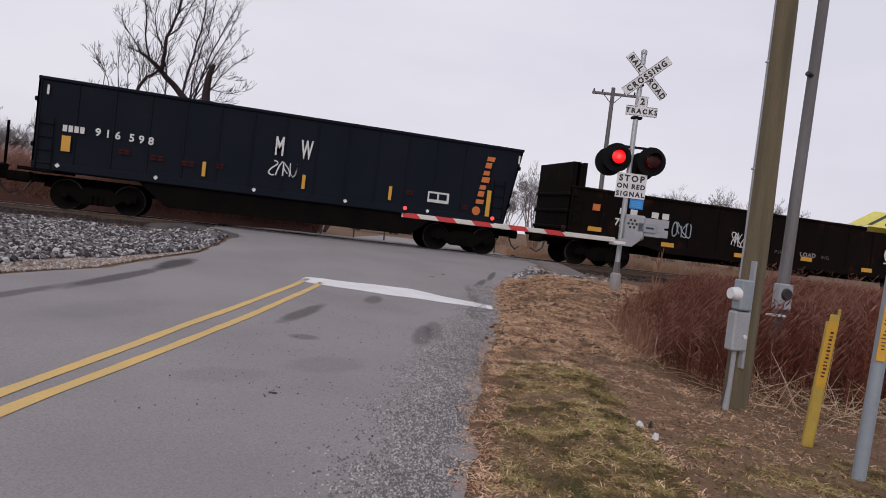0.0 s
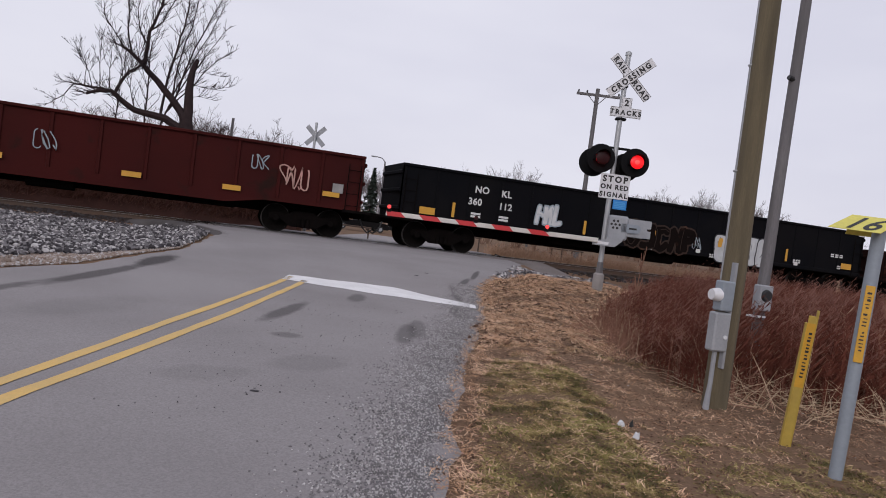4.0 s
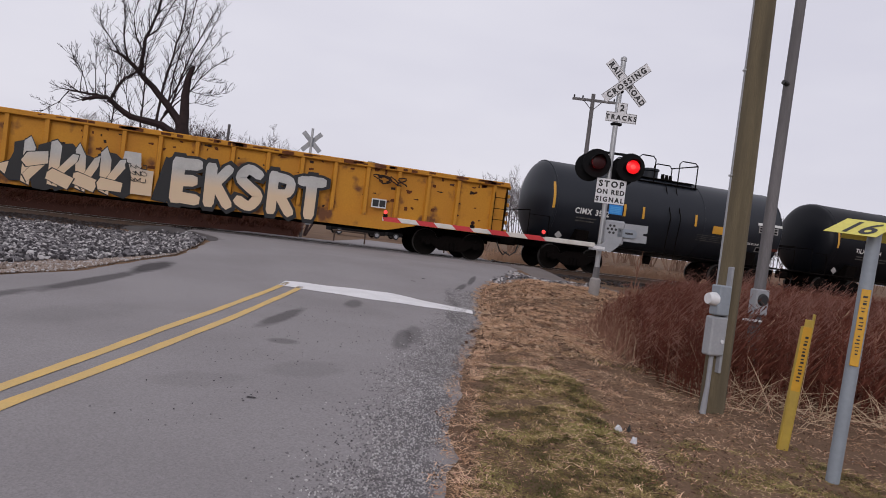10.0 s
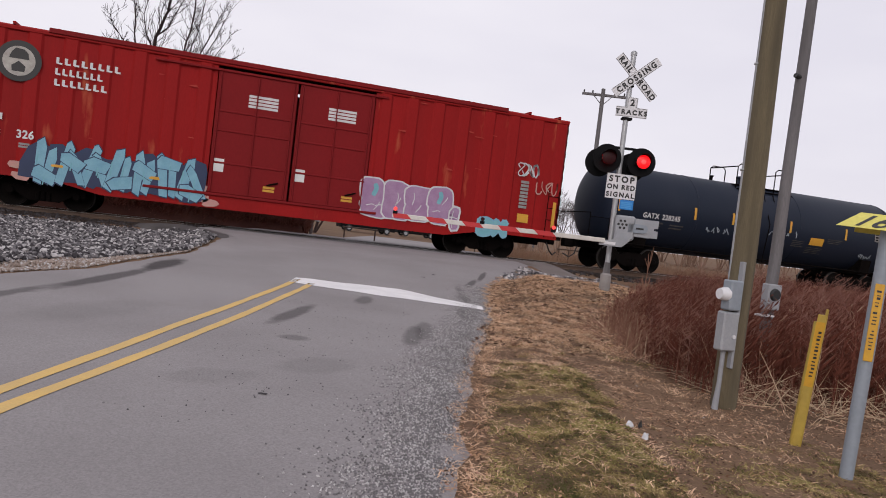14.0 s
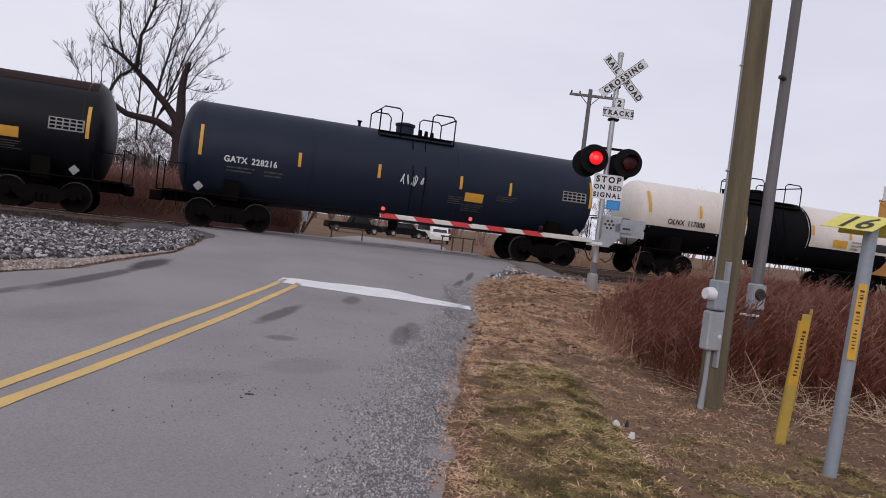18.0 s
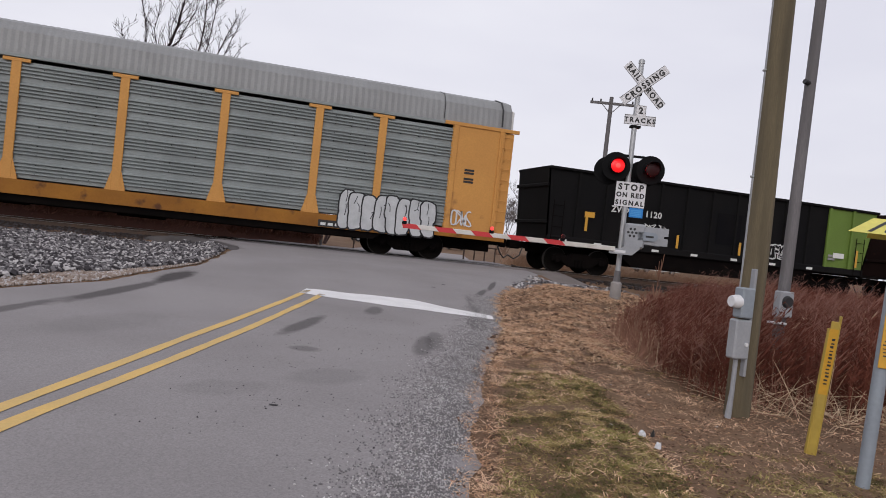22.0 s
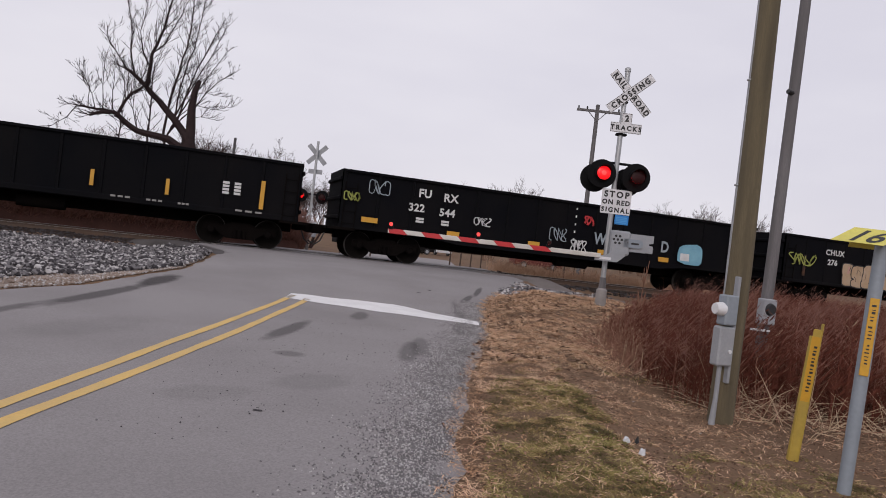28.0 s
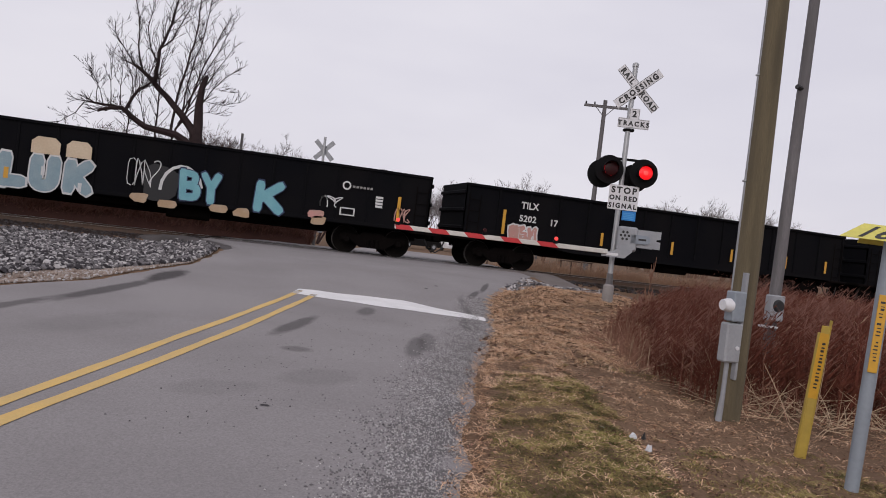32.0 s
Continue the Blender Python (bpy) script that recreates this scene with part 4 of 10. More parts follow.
tie_mesh = M().box((-0.115, -1.3, -0.34), (0.115, 1.3, -0.165), 0.012).mesh("tie", TIE)
bed = new("track_ties")
tagged(bed, "creosoted wooden ties bedded in the ballast", "railway ties", kind="structure")
for i in range(150):
    x = -26 + 0.5 * i
    if -0.3 < x < 9.6:
        continue
    ob = part("tie", tie_mesh, TIE, bed, at=pose(x + random.uniform(-0.03, 0.03), 24.67, random.uniform(-0.01, 0.01), 0, 0, random.uniform(-1.5, 1.5)))
# planks beside the rails in the crossing
for y0, y1 in ((23.1, 23.88), (24.05, 25.3), (25.47, 26.2)):
    solid("crossing_panel", M().box((-0.2, y0, -0.2), (9.5, y1, -0.008), 0.01), TAR, "dark asphalt panel laid beside the rail at the crossing", "crossing panel", "crossing panels", "structure")


def apron_z(x, y):
    """A slab of old asphalt that tips down from the crossing towards the signal, with a broken edge."""
    fall = float(np.interp(y, (19.7, 20.4, 21.5, 22.6, 23.05), (-0.46, -0.3, -0.09, 0.02, 0.02)))
    k = min(1.0, max(0.0, (x - 10.7 - 0.25 * noise.noise((x, y * 1.5, 4))) / 1.7))
    return fall - 0.36 * k * k * (3 - 2 * k) + 0.03 * noise.noise((x * 1.3, y * 1.3, 2))


ax, ay = steps(8.4, 12.6, 0.14), steps(19.7, 23.05, 0.14)
solid("asphalt_apron", grid_mesh("asphalt_apron", ax, ay, apron_z, OLD_ASPHALT), OLD_ASPHALT, "grey crumbled asphalt apron sloping off the crossing", "road", kind="structure")


def asphalt_lip(way, half, material):
    """A low rounded ridge of old asphalt along the road's broken edge."""
    pts = [Vector(p) for p in way]
    fine = [pts[i].lerp(pts[i + 1], j / 6) for i in range(len(pts) - 1) for j in range(6)] + [pts[-1]]
    v = []
    for i, p in enumerate(fine):
        t = (fine[min(i + 1, len(fine) - 1)] - fine[max(i - 1, 0)]).normalized()
        w = half * (0.85 + 0.4 * noise.noise((i * 0.6, 1, 2)))
        for q in range(9):
            a = math.pi * q / 8
            off = -math.cos(a) * w
            v.append((p.x - t.y * off, p.y + t.x * off, p.z - 0.22 + 0.22 * math.sin(a) ** 0.6 + 0.02 * noise.noise((i * 0.9, q * 0.7, 3))))
    f = [(i * 9 + q, i * 9 + q + 1, i * 9 + q + 10, i * 9 + q + 9) for i in range(len(fine) - 1) for q in range(8)]
    me = raw_mesh("asphalt_lip", v, f, material)
    me.shade_smooth()
    solid("asphalt_lip", me, material, "dark rounded lip of old asphalt at the road's broken edge", "road", kind="structure")


asphalt_lip([(-2.5, 22.9, -0.1), (-1.9, 22.5, -0.01), (-1.3, 22.0, 0.04), (-0.65, 21.1, 0.02), (-0.1, 20.1, -0.02), (0.12, 19.4, -0.1)], 0.3, DARK_ASPHALT)


def stones(name, label, count, spot, smin, smax, materials, seed):
    """Loose stones, sorted into one mesh for each shade."""
    rng = random.Random(seed)
    base = [(-1, -1, -1), (1, -1, -1), (1, 1, -1), (-1, 1, -1), (-0.7, -0.7, 1), (0.7, -0.7, 1), (0.7, 0.7, 1), (-0.7, 0.7, 1)]
    faces = [(3, 2, 1, 0), (4, 5, 6, 7), (0, 1, 5, 4), (1, 2, 6, 5), (2, 3, 7, 6), (3, 0, 4, 7)]
    lots = [([], []) for _ in materials]
    for _ in range(count):
        p = spot(rng)
        if p is None:
            continue
        x, y, z = p
        s = rng.uniform(smin, smax) * 0.5
        q = Euler((rng.uniform(-0.7, 0.7), rng.uniform(-0.7, 0.7), rng.uniform(0, 6.28))).to_matrix()
        v, f = lots[rng.randrange(len(lots))]
        n = len(v)
        sx, sy, sz = rng.uniform(0.7, 1.3), rng.uniform(0.6, 1.1), rng.uniform(0.45, 0.9)
        for b in base:
            k = rng.uniform(0.75, 1.1)
            w = q @ Vector((b[0] * s * sx * k, b[1] * s * sy * k, b[2] * s * sz * k))
            v.append((x + w.x, y + w.y, z + w.z))
        f += [tuple(i + n for i in g) for g in faces]
    for (v, f), m in zip(lots, materials):
        solid(name, raw_mesh(name, v, f, m), m, label, "ballast", kind="stuff")


def ballast_spot(rng):
    x = rng.uniform(-10, 0.3)
    y = rng.uniform(10.0, 21.9)
    u, v = along(x, y)
    if v > edge_left(y) - 0.1 - float(np.interp(y, (10, 11.5, 13, 14.5, 16), (1.3, 1.0, 0.6, 0.2, 0.0))) * (1 + 0.5 * noise.noise((x * 0.8, y * 0.8, 6))):
        return None
    return x, y, ground_z(x, y) + 0.03 + rng.uniform(0, 0.05)


def verge_stone_spot(rng):
    x, y = rng.uniform(6.8, 11.7), rng.uniform(16.2, 20.6)
    u, v = along(x, y)
    if v < edge_right(y) - 0.1 or y < 19.2 and x > 10.2 + (y - 16.2) * 0.1 or y > 19.2 and x < 8.6 or noise.noise((x * 1.1, y * 1.1, 31)) < -0.12:
        return None
    return x, y, ground_z(x, y) + 0.015


def track_spot(rng):
    x, y = rng.uniform(10, 26), rng.uniform(22.2, 26.8)
    return x, y, ground_z(x, y) + 0.02


stones("ballast", "grey crushed stone ballast piled beside the track", 46000, ballast_spot, 0.035, 0.095, (STONE, STONE_DARK, STONE_PALE, STONE_DARK, STONE), 3)


def rubble_spot(rng):
    y = rng.uniform(7, 18.5)
    v = edge_left(y) - abs(rng.gauss(0, 0.85)) - 0.08
    x, y = at_road((y + v * SA) / CA, v)
    return x, y, ground_z(x, y) + 0.018


def bed_spot(rng):
    x, y = rng.uniform(-20, 0.0), rng.uniform(21.7, 26.8)
    return x, y, ground_z(x, y) + 0.03 - 0.07 * max(0.0, min(1.0, (23.4 - y) / 1.0))


stones("ballast", "tan rubble and pale stones on the dirt shoulder", 15000, rubble_spot, 0.012, 0.045, (RUBBLE, RUBBLE, DIRT, STONE_PALE), 7)
# Darker than the ballast; also fills the strip before the near rail.
stones("ballast", "dark brown stones between the rails", 22000, bed_spot, 0.05, 0.12, (STONE_BROWN, STONE_BROWN, STONE_DARK), 8)
stones("ballast", "scattered pale crushed stone at the road's edge", 3600, verge_stone_spot, 0.04, 0.11, (STONE, STONE, STONE_PALE, STONE_DARK), 4)
stones("ballast", "grey crushed stone between the ties", 2500, track_spot, 0.06, 0.12, (STONE_BROWN, STONE_DARK), 5)


def shoulder_spot(rng):
    y = 1.5 + 13 * rng.random() ** 1.25
    v = edge_right(y) - 0.06 + 0.07 * math.sin(5 * y) * rng.random() - abs(rng.gauss(0, 0.27))
    x, yy = at_road(y / CA, v)
    return x, yy, verge_z(x, yy) + 0.003


def crumb_spot(rng):
    u, v = rng.uniform(4.2, 10.5), rng.gauss(-0.8, 0.95)
    x, y = at_road(u, v)
    if not -2.0 < v < edge_right(y) - 0.4 or noise.noise((x * 1.1, y * 1.1, 9)) < -0.1:
        return None
    return x, y, level(y) + 0.002


stones("asphalt_crumbs", "dark asphalt crumbs scattered on the road", 700, crumb_spot, 0.004, 0.013, (STONE_DARK, STONE), 16)
stones("shoulder_gravel", "fine grey gravel crumbling along the asphalt's edge", 42000, shoulder_spot, 0.005, 0.014, (STONE, STONE, STONE_PALE), 6)


# ---- crossing signal ----
def rot_rect(cx, cz, w, h, deg):
    a = radians(deg)
    return [(cx + c * w / 2 * math.cos(a) - s * h / 2 * math.sin(a), cz + c * w / 2 * math.sin(a) + s * h / 2 * math.cos(a)) for c, s in ((-1, -1), (1, -1), (1, 1), (-1, 1))]


def sign_text(parent, body, cx, cz, height, y, deg=0.0, wide=1.0, material=SIGN_BLACK, gap=1.05):
    v, f = words(body, height / 0.7, wide, gap, 0.048)
    xs, zs = [p[0] for p in v], [p[1] for p in v]
    mx, mz = (min(xs) + max(xs)) / 2, (min(zs) + max(zs)) / 2
    c, s = math.cos(radians(deg)), math.sin(radians(deg))
    placed = [(cx + (a - mx) * c - (b - mz) * s, y, cz + (a - mx) * s + (b - mz) * c) for a, b in v]
    root = list(range(len(v)))

    def top(i):
        while root[i] != i:
            i = root[i]
        return i

    for face in f:
        for i in face[1:]:
            root[top(i)] = top(face[0])
    glyphs = {}
    for face in f:
        glyphs.setdefault(top(face[0]), []).append(face)
    for faces in glyphs.values():
        used = sorted({i for face in faces for i in face})
        at = {i: k for k, i in enumerate(used)}
        part("letter", M().add([placed[i] for i in used], [tuple(at[i] for i in face) for face in faces]), material, parent)


lamp_drums = []


def flasher(parent, x, z, y, phase, facing=1):
    """A round black signal head with a hood; the lit disc inside is a drum whose bright and dark faces turn about."""
    head = part("signal_head", M().turned([(0, 0.312), (0.012, 0.318), (0.025, 0.312)], (x, y, z), "y", 28), HOOD, parent, "round black signal background", True)
    hood = M()
    n = 20
    v, f = [], []
    for i in range(n + 1):
        t = radians(-25 + 230 * i / n)
        c, s = math.cos(t), math.sin(t)
        long_ = 0.16 + 0.16 * max(0, s)
        for r, d in ((0.165, 0.0), (0.165, long_), (0.172, long_), (0.172, 0.0)):
            v.append((x + r * c, y - facing * d, z + r * s))
    f = [(4 * i + a, 4 * i + b, 4 * i + 4 + b, 4 * i + 4 + a) for i in range(n) for a, b in ((0, 1), (1, 2), (2, 3))]
    hood.add(v, f)
    part("hood", hood, HOOD, head, smooth=True)
    part("housing", M().turned([(0, 0.15), (0.10, 0.16), (0.16, 0.1)], (x, y + (0.02 if facing > 0 else -0.18), z), "y", 20), HOOD, head, smooth=True)
    if facing < 0:
        part("lens", M().turned([(0.03, 0.145), (0.035, 0.1), (0.04, 0.03)], (x, y + 0.02, z), "y", 20), RED_LENS, head, "dark red lens", True)
        return
    drum = part("lens", M().turned([(-0.014, 0.14), (-0.010, 0.149), (0.0, 0.15)], (0, 0, 0), "y", 24), RED_LIT, head, "red signal lens that flashes", True, at=pose(x, y - 0.165, z))
    part("lens_core", M().turned([(-0.019, 0.03), (-0.0155, 0.05), (-0.0135, 0.055)], (0, 0, 0), "y", 20), RED_HOT, drum, smooth=True)
    part("lens_back", M().turned([(0.0005, 0.15), (0.010, 0.149), (0.014, 0.14)], (0, 0, 0), "y", 24), RED_LENS, drum, "dark face of the lens", True)
    lamp_drums.append((drum, (x, y - 0.165, z), phase))


def small_lamp(parent, x, z, y, phase):
    body = part("gate_lamp", M().box((x - 0.05, y - 0.03, z - 0.02), (x + 0.05, y + 0.03, z + 0.05), 0.01).turned([(-0.04, 0.042), (0, 0.044)], (x, y, z + 0.09), "y", 16), HOOD, parent, "small red lamp on the gate arm")
    m = M().turned([(-0.012, 0.036), (-0.004, 0.042), (0.0, 0.042)], (0, 0, 0), "y", 16)
    drum = part("lens", m, RED_HOT, body, smooth=True, at=pose(x, y - 0.054, z + 0.09))
    if phase is not None:
        part("lens_back", M().turned([(0.0005, 0.042), (0.004, 0.042), (0.012, 0.036)], (0, 0, 0), "y", 16), RED_LENS, drum, smooth=True)
        lamp_drums.append((drum, (x, y - 0.054, z + 0.09), phase))


def crossing_signal(at, turn, gate=True, base_z=0.08, label=""):
    s = thing("crossing_signal", label, "railway signal", "crossing signals", at, turn)
    part("mast", M().tube([(0, 0, base_z - 0.1), (0, 0, 5.17)], 0.058, 16), ALU, s, "bare aluminium mast", True)
    part("mast_cap", M().turned([(5.13, 0.07), (5.2, 0.07), (5.23, 0.03)], (0, 0, 0), "z", 14), ALU, s, smooth=True)
    part("foundation", M().turned([(-0.6, 0.13), (base_z + 0.02, 0.12), (base_z + 0.06, 0.08)], (0, 0, 0), "z", 16), CONCRETE, s, "stained concrete foundation", True)
    part("junction_base", M().tube([(0, 0, base_z), (0, 0, base_z + 0.3)], [0.085, 0.065], 14), POLE_GREY, s, smooth=True)
    for k, (deg, y) in enumerate(((-45, -0.075), (41.5, -0.09))):
        blade = part("crossbuck_blade", M().prism(rot_rect(0.1, 4.645, 1.22, 0.21, deg), "y", y - 0.004, y), SIGN_WHITE, s, "white crossbuck blade with black lettering")
        rim = M()
        for off, wd in ((0.095, 1.2), (-0.095, 1.2)):
            a = radians(deg)
            rim.prism(rot_rect(0.1 - off * math.sin(a), 4.645 + off * math.cos(a), wd, 0.008, deg), "y", y - 0.006, y - 0.004)
        part("black_border", rim, SIGN_BLACK, blade)
        a = radians(deg)
        if k == 0:
            for body, d in (("RAIL", -0.36), ("ROAD", 0.36)):
                sign_text(blade, body, 0.1 + d * math.cos(a), 4.645 + d * math.sin(a), 0.12, y - 0.0065, deg, 0.92, gap=1.3)
        else:
            sign_text(blade, "CROSSING", 0.1, 4.645, 0.12, y - 0.0065, deg, 0.95, gap=1.42)
    tr = part("track_count_sign", M().prism([(-0.26, 3.76), (0.43, 3.76), (0.43, 3.98), (0.2, 3.98), (0.2, 4.2), (-0.03, 4.2), (-0.03, 3.98), (-0.26, 3.98)], "y", -0.085, -0.08), SIGN_WHITE, s, "white sign for the number of tracks")
    sign_text(tr, "2", 0.085, 4.085, 0.13, -0.0865)
    sign_text(tr, "TRACKS", 0.085, 3.87, 0.1, -0.0865, 0, 1.0, gap=1.45)
    edge = M()
    for x0, z0, x1, z1 in ((-0.25, 3.77, 0.42, 3.777), (-0.25, 3.963, -0.03, 3.97), (0.2, 3.963, 0.42, 3.97), (-0.25, 3.77, -0.243, 3.97), (0.413, 3.77, 0.42, 3.97), (-0.02, 3.97, -0.013, 4.19), (0.183, 3.97, 0.19, 4.19), (-0.02, 4.183, 0.19, 4.19)):
        edge.box((x0, -0.0868, z0), (x1, -0.0858, z1))
    part("black_border", edge, SIGN_BLACK, tr)
    part("sign_clamp", M().box((-0.1, -0.07, 3.70), (0.13, 0.07, 3.755), 0.01), HOOD, s)
    part("sign_clamp", M().box((-0.075, -0.072, 4.42), (0.075, 0.07, 4.47), 0.01), HOOD, s)
    cross = part("cross_arm", M().tube([(-0.43, 0.0, 3.0), (-0.2, 0.0, 3.08), (0.3, 0, 3.08), (0.5, 0.0, 2.98)], 0.03, 10).tube([(-0.3, 0, 3.02), (-0.3, 0, 2.7)], 0.035, 8).tube([(0.47, 0, 3.0), (0.47, 0, 2.7)], 0.035, 8), HOOD, s, smooth=True)
    flasher(s, -0.325, 2.81, -0.12, 0.5)
    flasher(s, 0.435, 2.80, -0.12, 0.0)
    flasher(s, -0.43, 2.73, 0.16, 0.5, -1)
    flasher(s, 0.31, 2.70, 0.16, 0.0, -1)
    if not gate:
        part("relay_box", M().box((-0.3, -0.15, 0.9), (0.3, 0.2, 1.7), 0.02), BOX_GREY, s)
        return s
    st = part("stop_sign_panel", M().box((-0.265, -0.075, 1.955), (0.395, -0.07, 2.5), 0.002), SIGN_WHITE, s, "white regulatory panel with black lettering")
    sign_text(st, "STOP", 0.065, 2.39, 0.13, -0.0765, 0, 1.0, gap=1.4)
    sign_text(st, "ON RED", 0.065, 2.215, 0.1, -0.0765, 0, 1.0, gap=1.25)
    sign_text(st, "SIGNAL", 0.065, 2.045, 0.1, -0.0765, 0, 1.0, gap=1.38)
    bl = part("blue_notice", M().box((0.08, -0.075, 1.735), (0.385, -0.07, 1.945), 0.002), SIGN_BLUE, s, "small blue notice")
    bars(bl, 0.11, 1.765, 0.25, 0.15, BLUE_PRINT, -0.0765, 1, 4, 0.95, "unreadable_print")
    part("gate_mechanism", M().box((0.03, -0.22, 1.06), (0.455, 0.2, 1.6), 0.04), BOX_GREY, s, "grey gate motor housing")
    vent = M()
    for i in range(7):
        t = 2 * math.pi * i / 6
        q = 0 if i == 6 else 0.088
        vent.turned([(-0.004, 0.028), (0, 0.028)], (0.165 + q * math.cos(t), -0.222, 1.4 + q * math.sin(t)), "y", 10)
    part("vent_holes", vent, SIGN_BLACK, s)
    part("gate_bracket", M().prism([(-0.3, 0.9), (0.18, 0.9), (0.34, 1.05), (0.34, 1.1), (0.02, 1.1), (-0.06, 1.02), (-0.3, 1.02)], "y", -0.32, -0.24), BOX_GREY, s)
    part("bracket_label", M().box((-0.22, -0.325, 0.93), (0.04, -0.321, 0.99)), SIGN_WHITE, s)
    for y in (-0.3, 0.26):
        part("counterweight", M().prism([(0.458, 1.17), (0.97, 1.17), (0.97, 1.33), (0.88, 1.34), (0.88, 1.38), (0.97, 1.39), (0.97, 1.56), (0.458, 1.56)], "y", y + 0.12, y + 0.16), BOX_GREY, s, "grey notched counterweight plate")
        part("counterweight_arm", M().prism([(0.3, 1.25)] + [(0.64 + 0.095 * math.sin(t), 1.345 - 0.095 * math.cos(t)) for t in np.linspace(0, math.pi, 9)] + [(0.3, 1.44)], "y", max(y, -0.2) - 0.02 if y < 0 else y - 0.02, max(y, -0.2) + 0.019 if y < 0 else y + 0.019), POST_GREY, s, "round-ended gate support arm")
        part("slot", M().box((0.47, -0.224, 1.325), (0.64, -0.2205, 1.365)) if y < 0 else M().box((0.47, y - 0.024, 1.325), (0.64, y - 0.0205, 1.365)), SIGN_BLACK, s)
    arm = part("gate_arm", M().box((-4.86, -0.36, 0.955), (-0.2, -0.33, 1.055), 0.01), GATE_WHITE, s, "lowered gate arm with red and white stripes")
    for i in range(5):
        x = -4.93 + 0.79 * i
        part("red_stripe", M().prism([(max(x, -4.858), 1.057), (x + 0.39, 1.057), (x + 0.5, 0.953), (max(x + 0.11, -4.858), 0.953)], "y", -0.364, -0.328), GATE_RED, arm)
    for x, ph in ((-4.8, None), (-2.9, 0.5), (-1.35, 0.0)):
        small_lamp(arm, x, 1.06, -0.345, ph)
    return s


MAST = (8.13, 13.95)
crossing_signal((*MAST, 0), -16.5, True, 0.23, "crossing signal with crossbuck, red flashers and a lowered striped gate")
far = thing("crossing_signal", "weathered crossing signal seen from behind beyond the track", "railway signal", "crossing signals", (3.8, 34.0, -0.3), -16.5)
part("mast", M().tube([(0, 0, -0.6), (0, 0, 5.25)], 0.06, 12), ALU, far, "", True)
for deg, y in ((-45, 0.075), (45, 0.09)):
    part("crossbuck_blade", M().prism(rot_rect(0, 4.62, 1.22, 0.22, deg), "y", y, y + 0.005), BOX_GREY, far, "back of a grey crossbuck blade")
part("track_count_sign", M().box((-0.33, 0.07, 3.7), (0.33, 0.075, 3.92)), BOX_GREY, far)
part("cross_arm", M().tube([(-0.55, 0, 2.72), (0.55, 0, 2.72)], 0.035, 8), HOOD, far)
flasher(far, -0.5, 2.62, -0.14, 0.5)
flasher(far, 0.5, 2.62, -0.14, 0.0)
part("relay_box", M().box((-0.2, -0.2, 0.7), (0.35, 0.2, 1.4), 0.03), BOX_GREY, far)
part("gate_bracket", M().box((-0.3, 0.2, 0.85), (0.4, 0.3, 1.0), 0.02), BOX_GREY, far)

# ---- poles and markers ----
pole = thing("utility_pole", "weathered brown wooden utility pole with conduit and meter", "utility pole", "utility poles", (4.73, 5.56, 0))
part("shaft", M().tube([(-0.07, 0, -0.7), (-0.055, 0, 1), (-0.085, 0, 4), (-0.15, 0, 9)], [0.118, 0.112, 0.094, 0.066], 20), POLE_WOOD, pole, "", True)
for x, y, r, z0, z1 in ((-0.155, 0.035, 0.016, 0.7, 8.5),):
    part("conduit", M().tube([(x, y, z0), (x - 0.005, y, 1.5), (x - 0.01, y, 4), (x - 0.05, y, z1)], r, 10), PVC, pole, "grey plastic conduit", True)
for z in (1.75, 2.75, 3.9, 5.2):
    part("conduit_strap", M().box((-0.185, 0.01, z), (-0.14, 0.06, z + 0.02), 0.005), ALU, pole)
meter = part("meter_box", M().box((-0.275, -0.16, 0.44), (-0.14, -0.03, 0.72), 0.012), POST_GREY, pole, "blue-grey electric meter box")
part("meter_glass", M().turned([(-0.07, 0.05), (-0.02, 0.062), (0.02, 0.065)], (-0.285, -0.1, 0.585), "x", 18), SIGN_WHITE, meter, "round glass meter", True)
part("disconnect_box", M().box((-0.30, -0.15, 0.06), (-0.13, -0.03, 0.425), 0.015), BOX_GREY, pole, "grey steel disconnect box")
part("latch", M().turned([(-0.015, 0.018), (0, 0.018)], (-0.18, -0.15, 0.2), "y", 10), SIGN_WHITE, pole)
part("conduit", M().tube([(-0.22, -0.09, 0.06), (-0.22, -0.09, -0.25), (-0.24, -0.09, -0.6)], [0.022, 0.022, 0.035], 10), PVC, pole, "", True)
part("guard_strip", M().box((-0.155, -0.135, -0.1), (-0.125, -0.075, 0.9), 0.005), PVC, pole)
pole2 = thing("utility_pole", "slim grey wooden pole standing in the weeds", "utility pole", "utility poles", (6.24, 6.9, 0))
part("shaft", M().tube([(-0.02, 0, -0.8), (0.015, 0, 1), (0.045, 0, 4.5), (0.09, 0, 9)], [0.072, 0.068, 0.059, 0.047], 16), POLE_GREY, pole2, "", True)
part("meter_socket", M().box((-0.19, -0.19, 0.38), (0.0, -0.07, 0.68), 0.012), BOX_GREY, pole2, "grey empty meter socket")
part("socket_glass", M().turned([(-0.03, 0.06), (0.0, 0.075)], (-0.095, -0.19, 0.56), "y", 18), SIGN_BLACK, pole2, smooth=True)
part("shelf", M().box((-0.27, -0.21, 0.30), (-0.08, -0.09, 0.32)), SIGN_WHITE, pole2)
part("bolt_stub", M().tube([(0.02, -0.02, 3.13), (-0.08, -0.03, 3.15)], 0.03, 8), SIGN_BLACK, pole2)

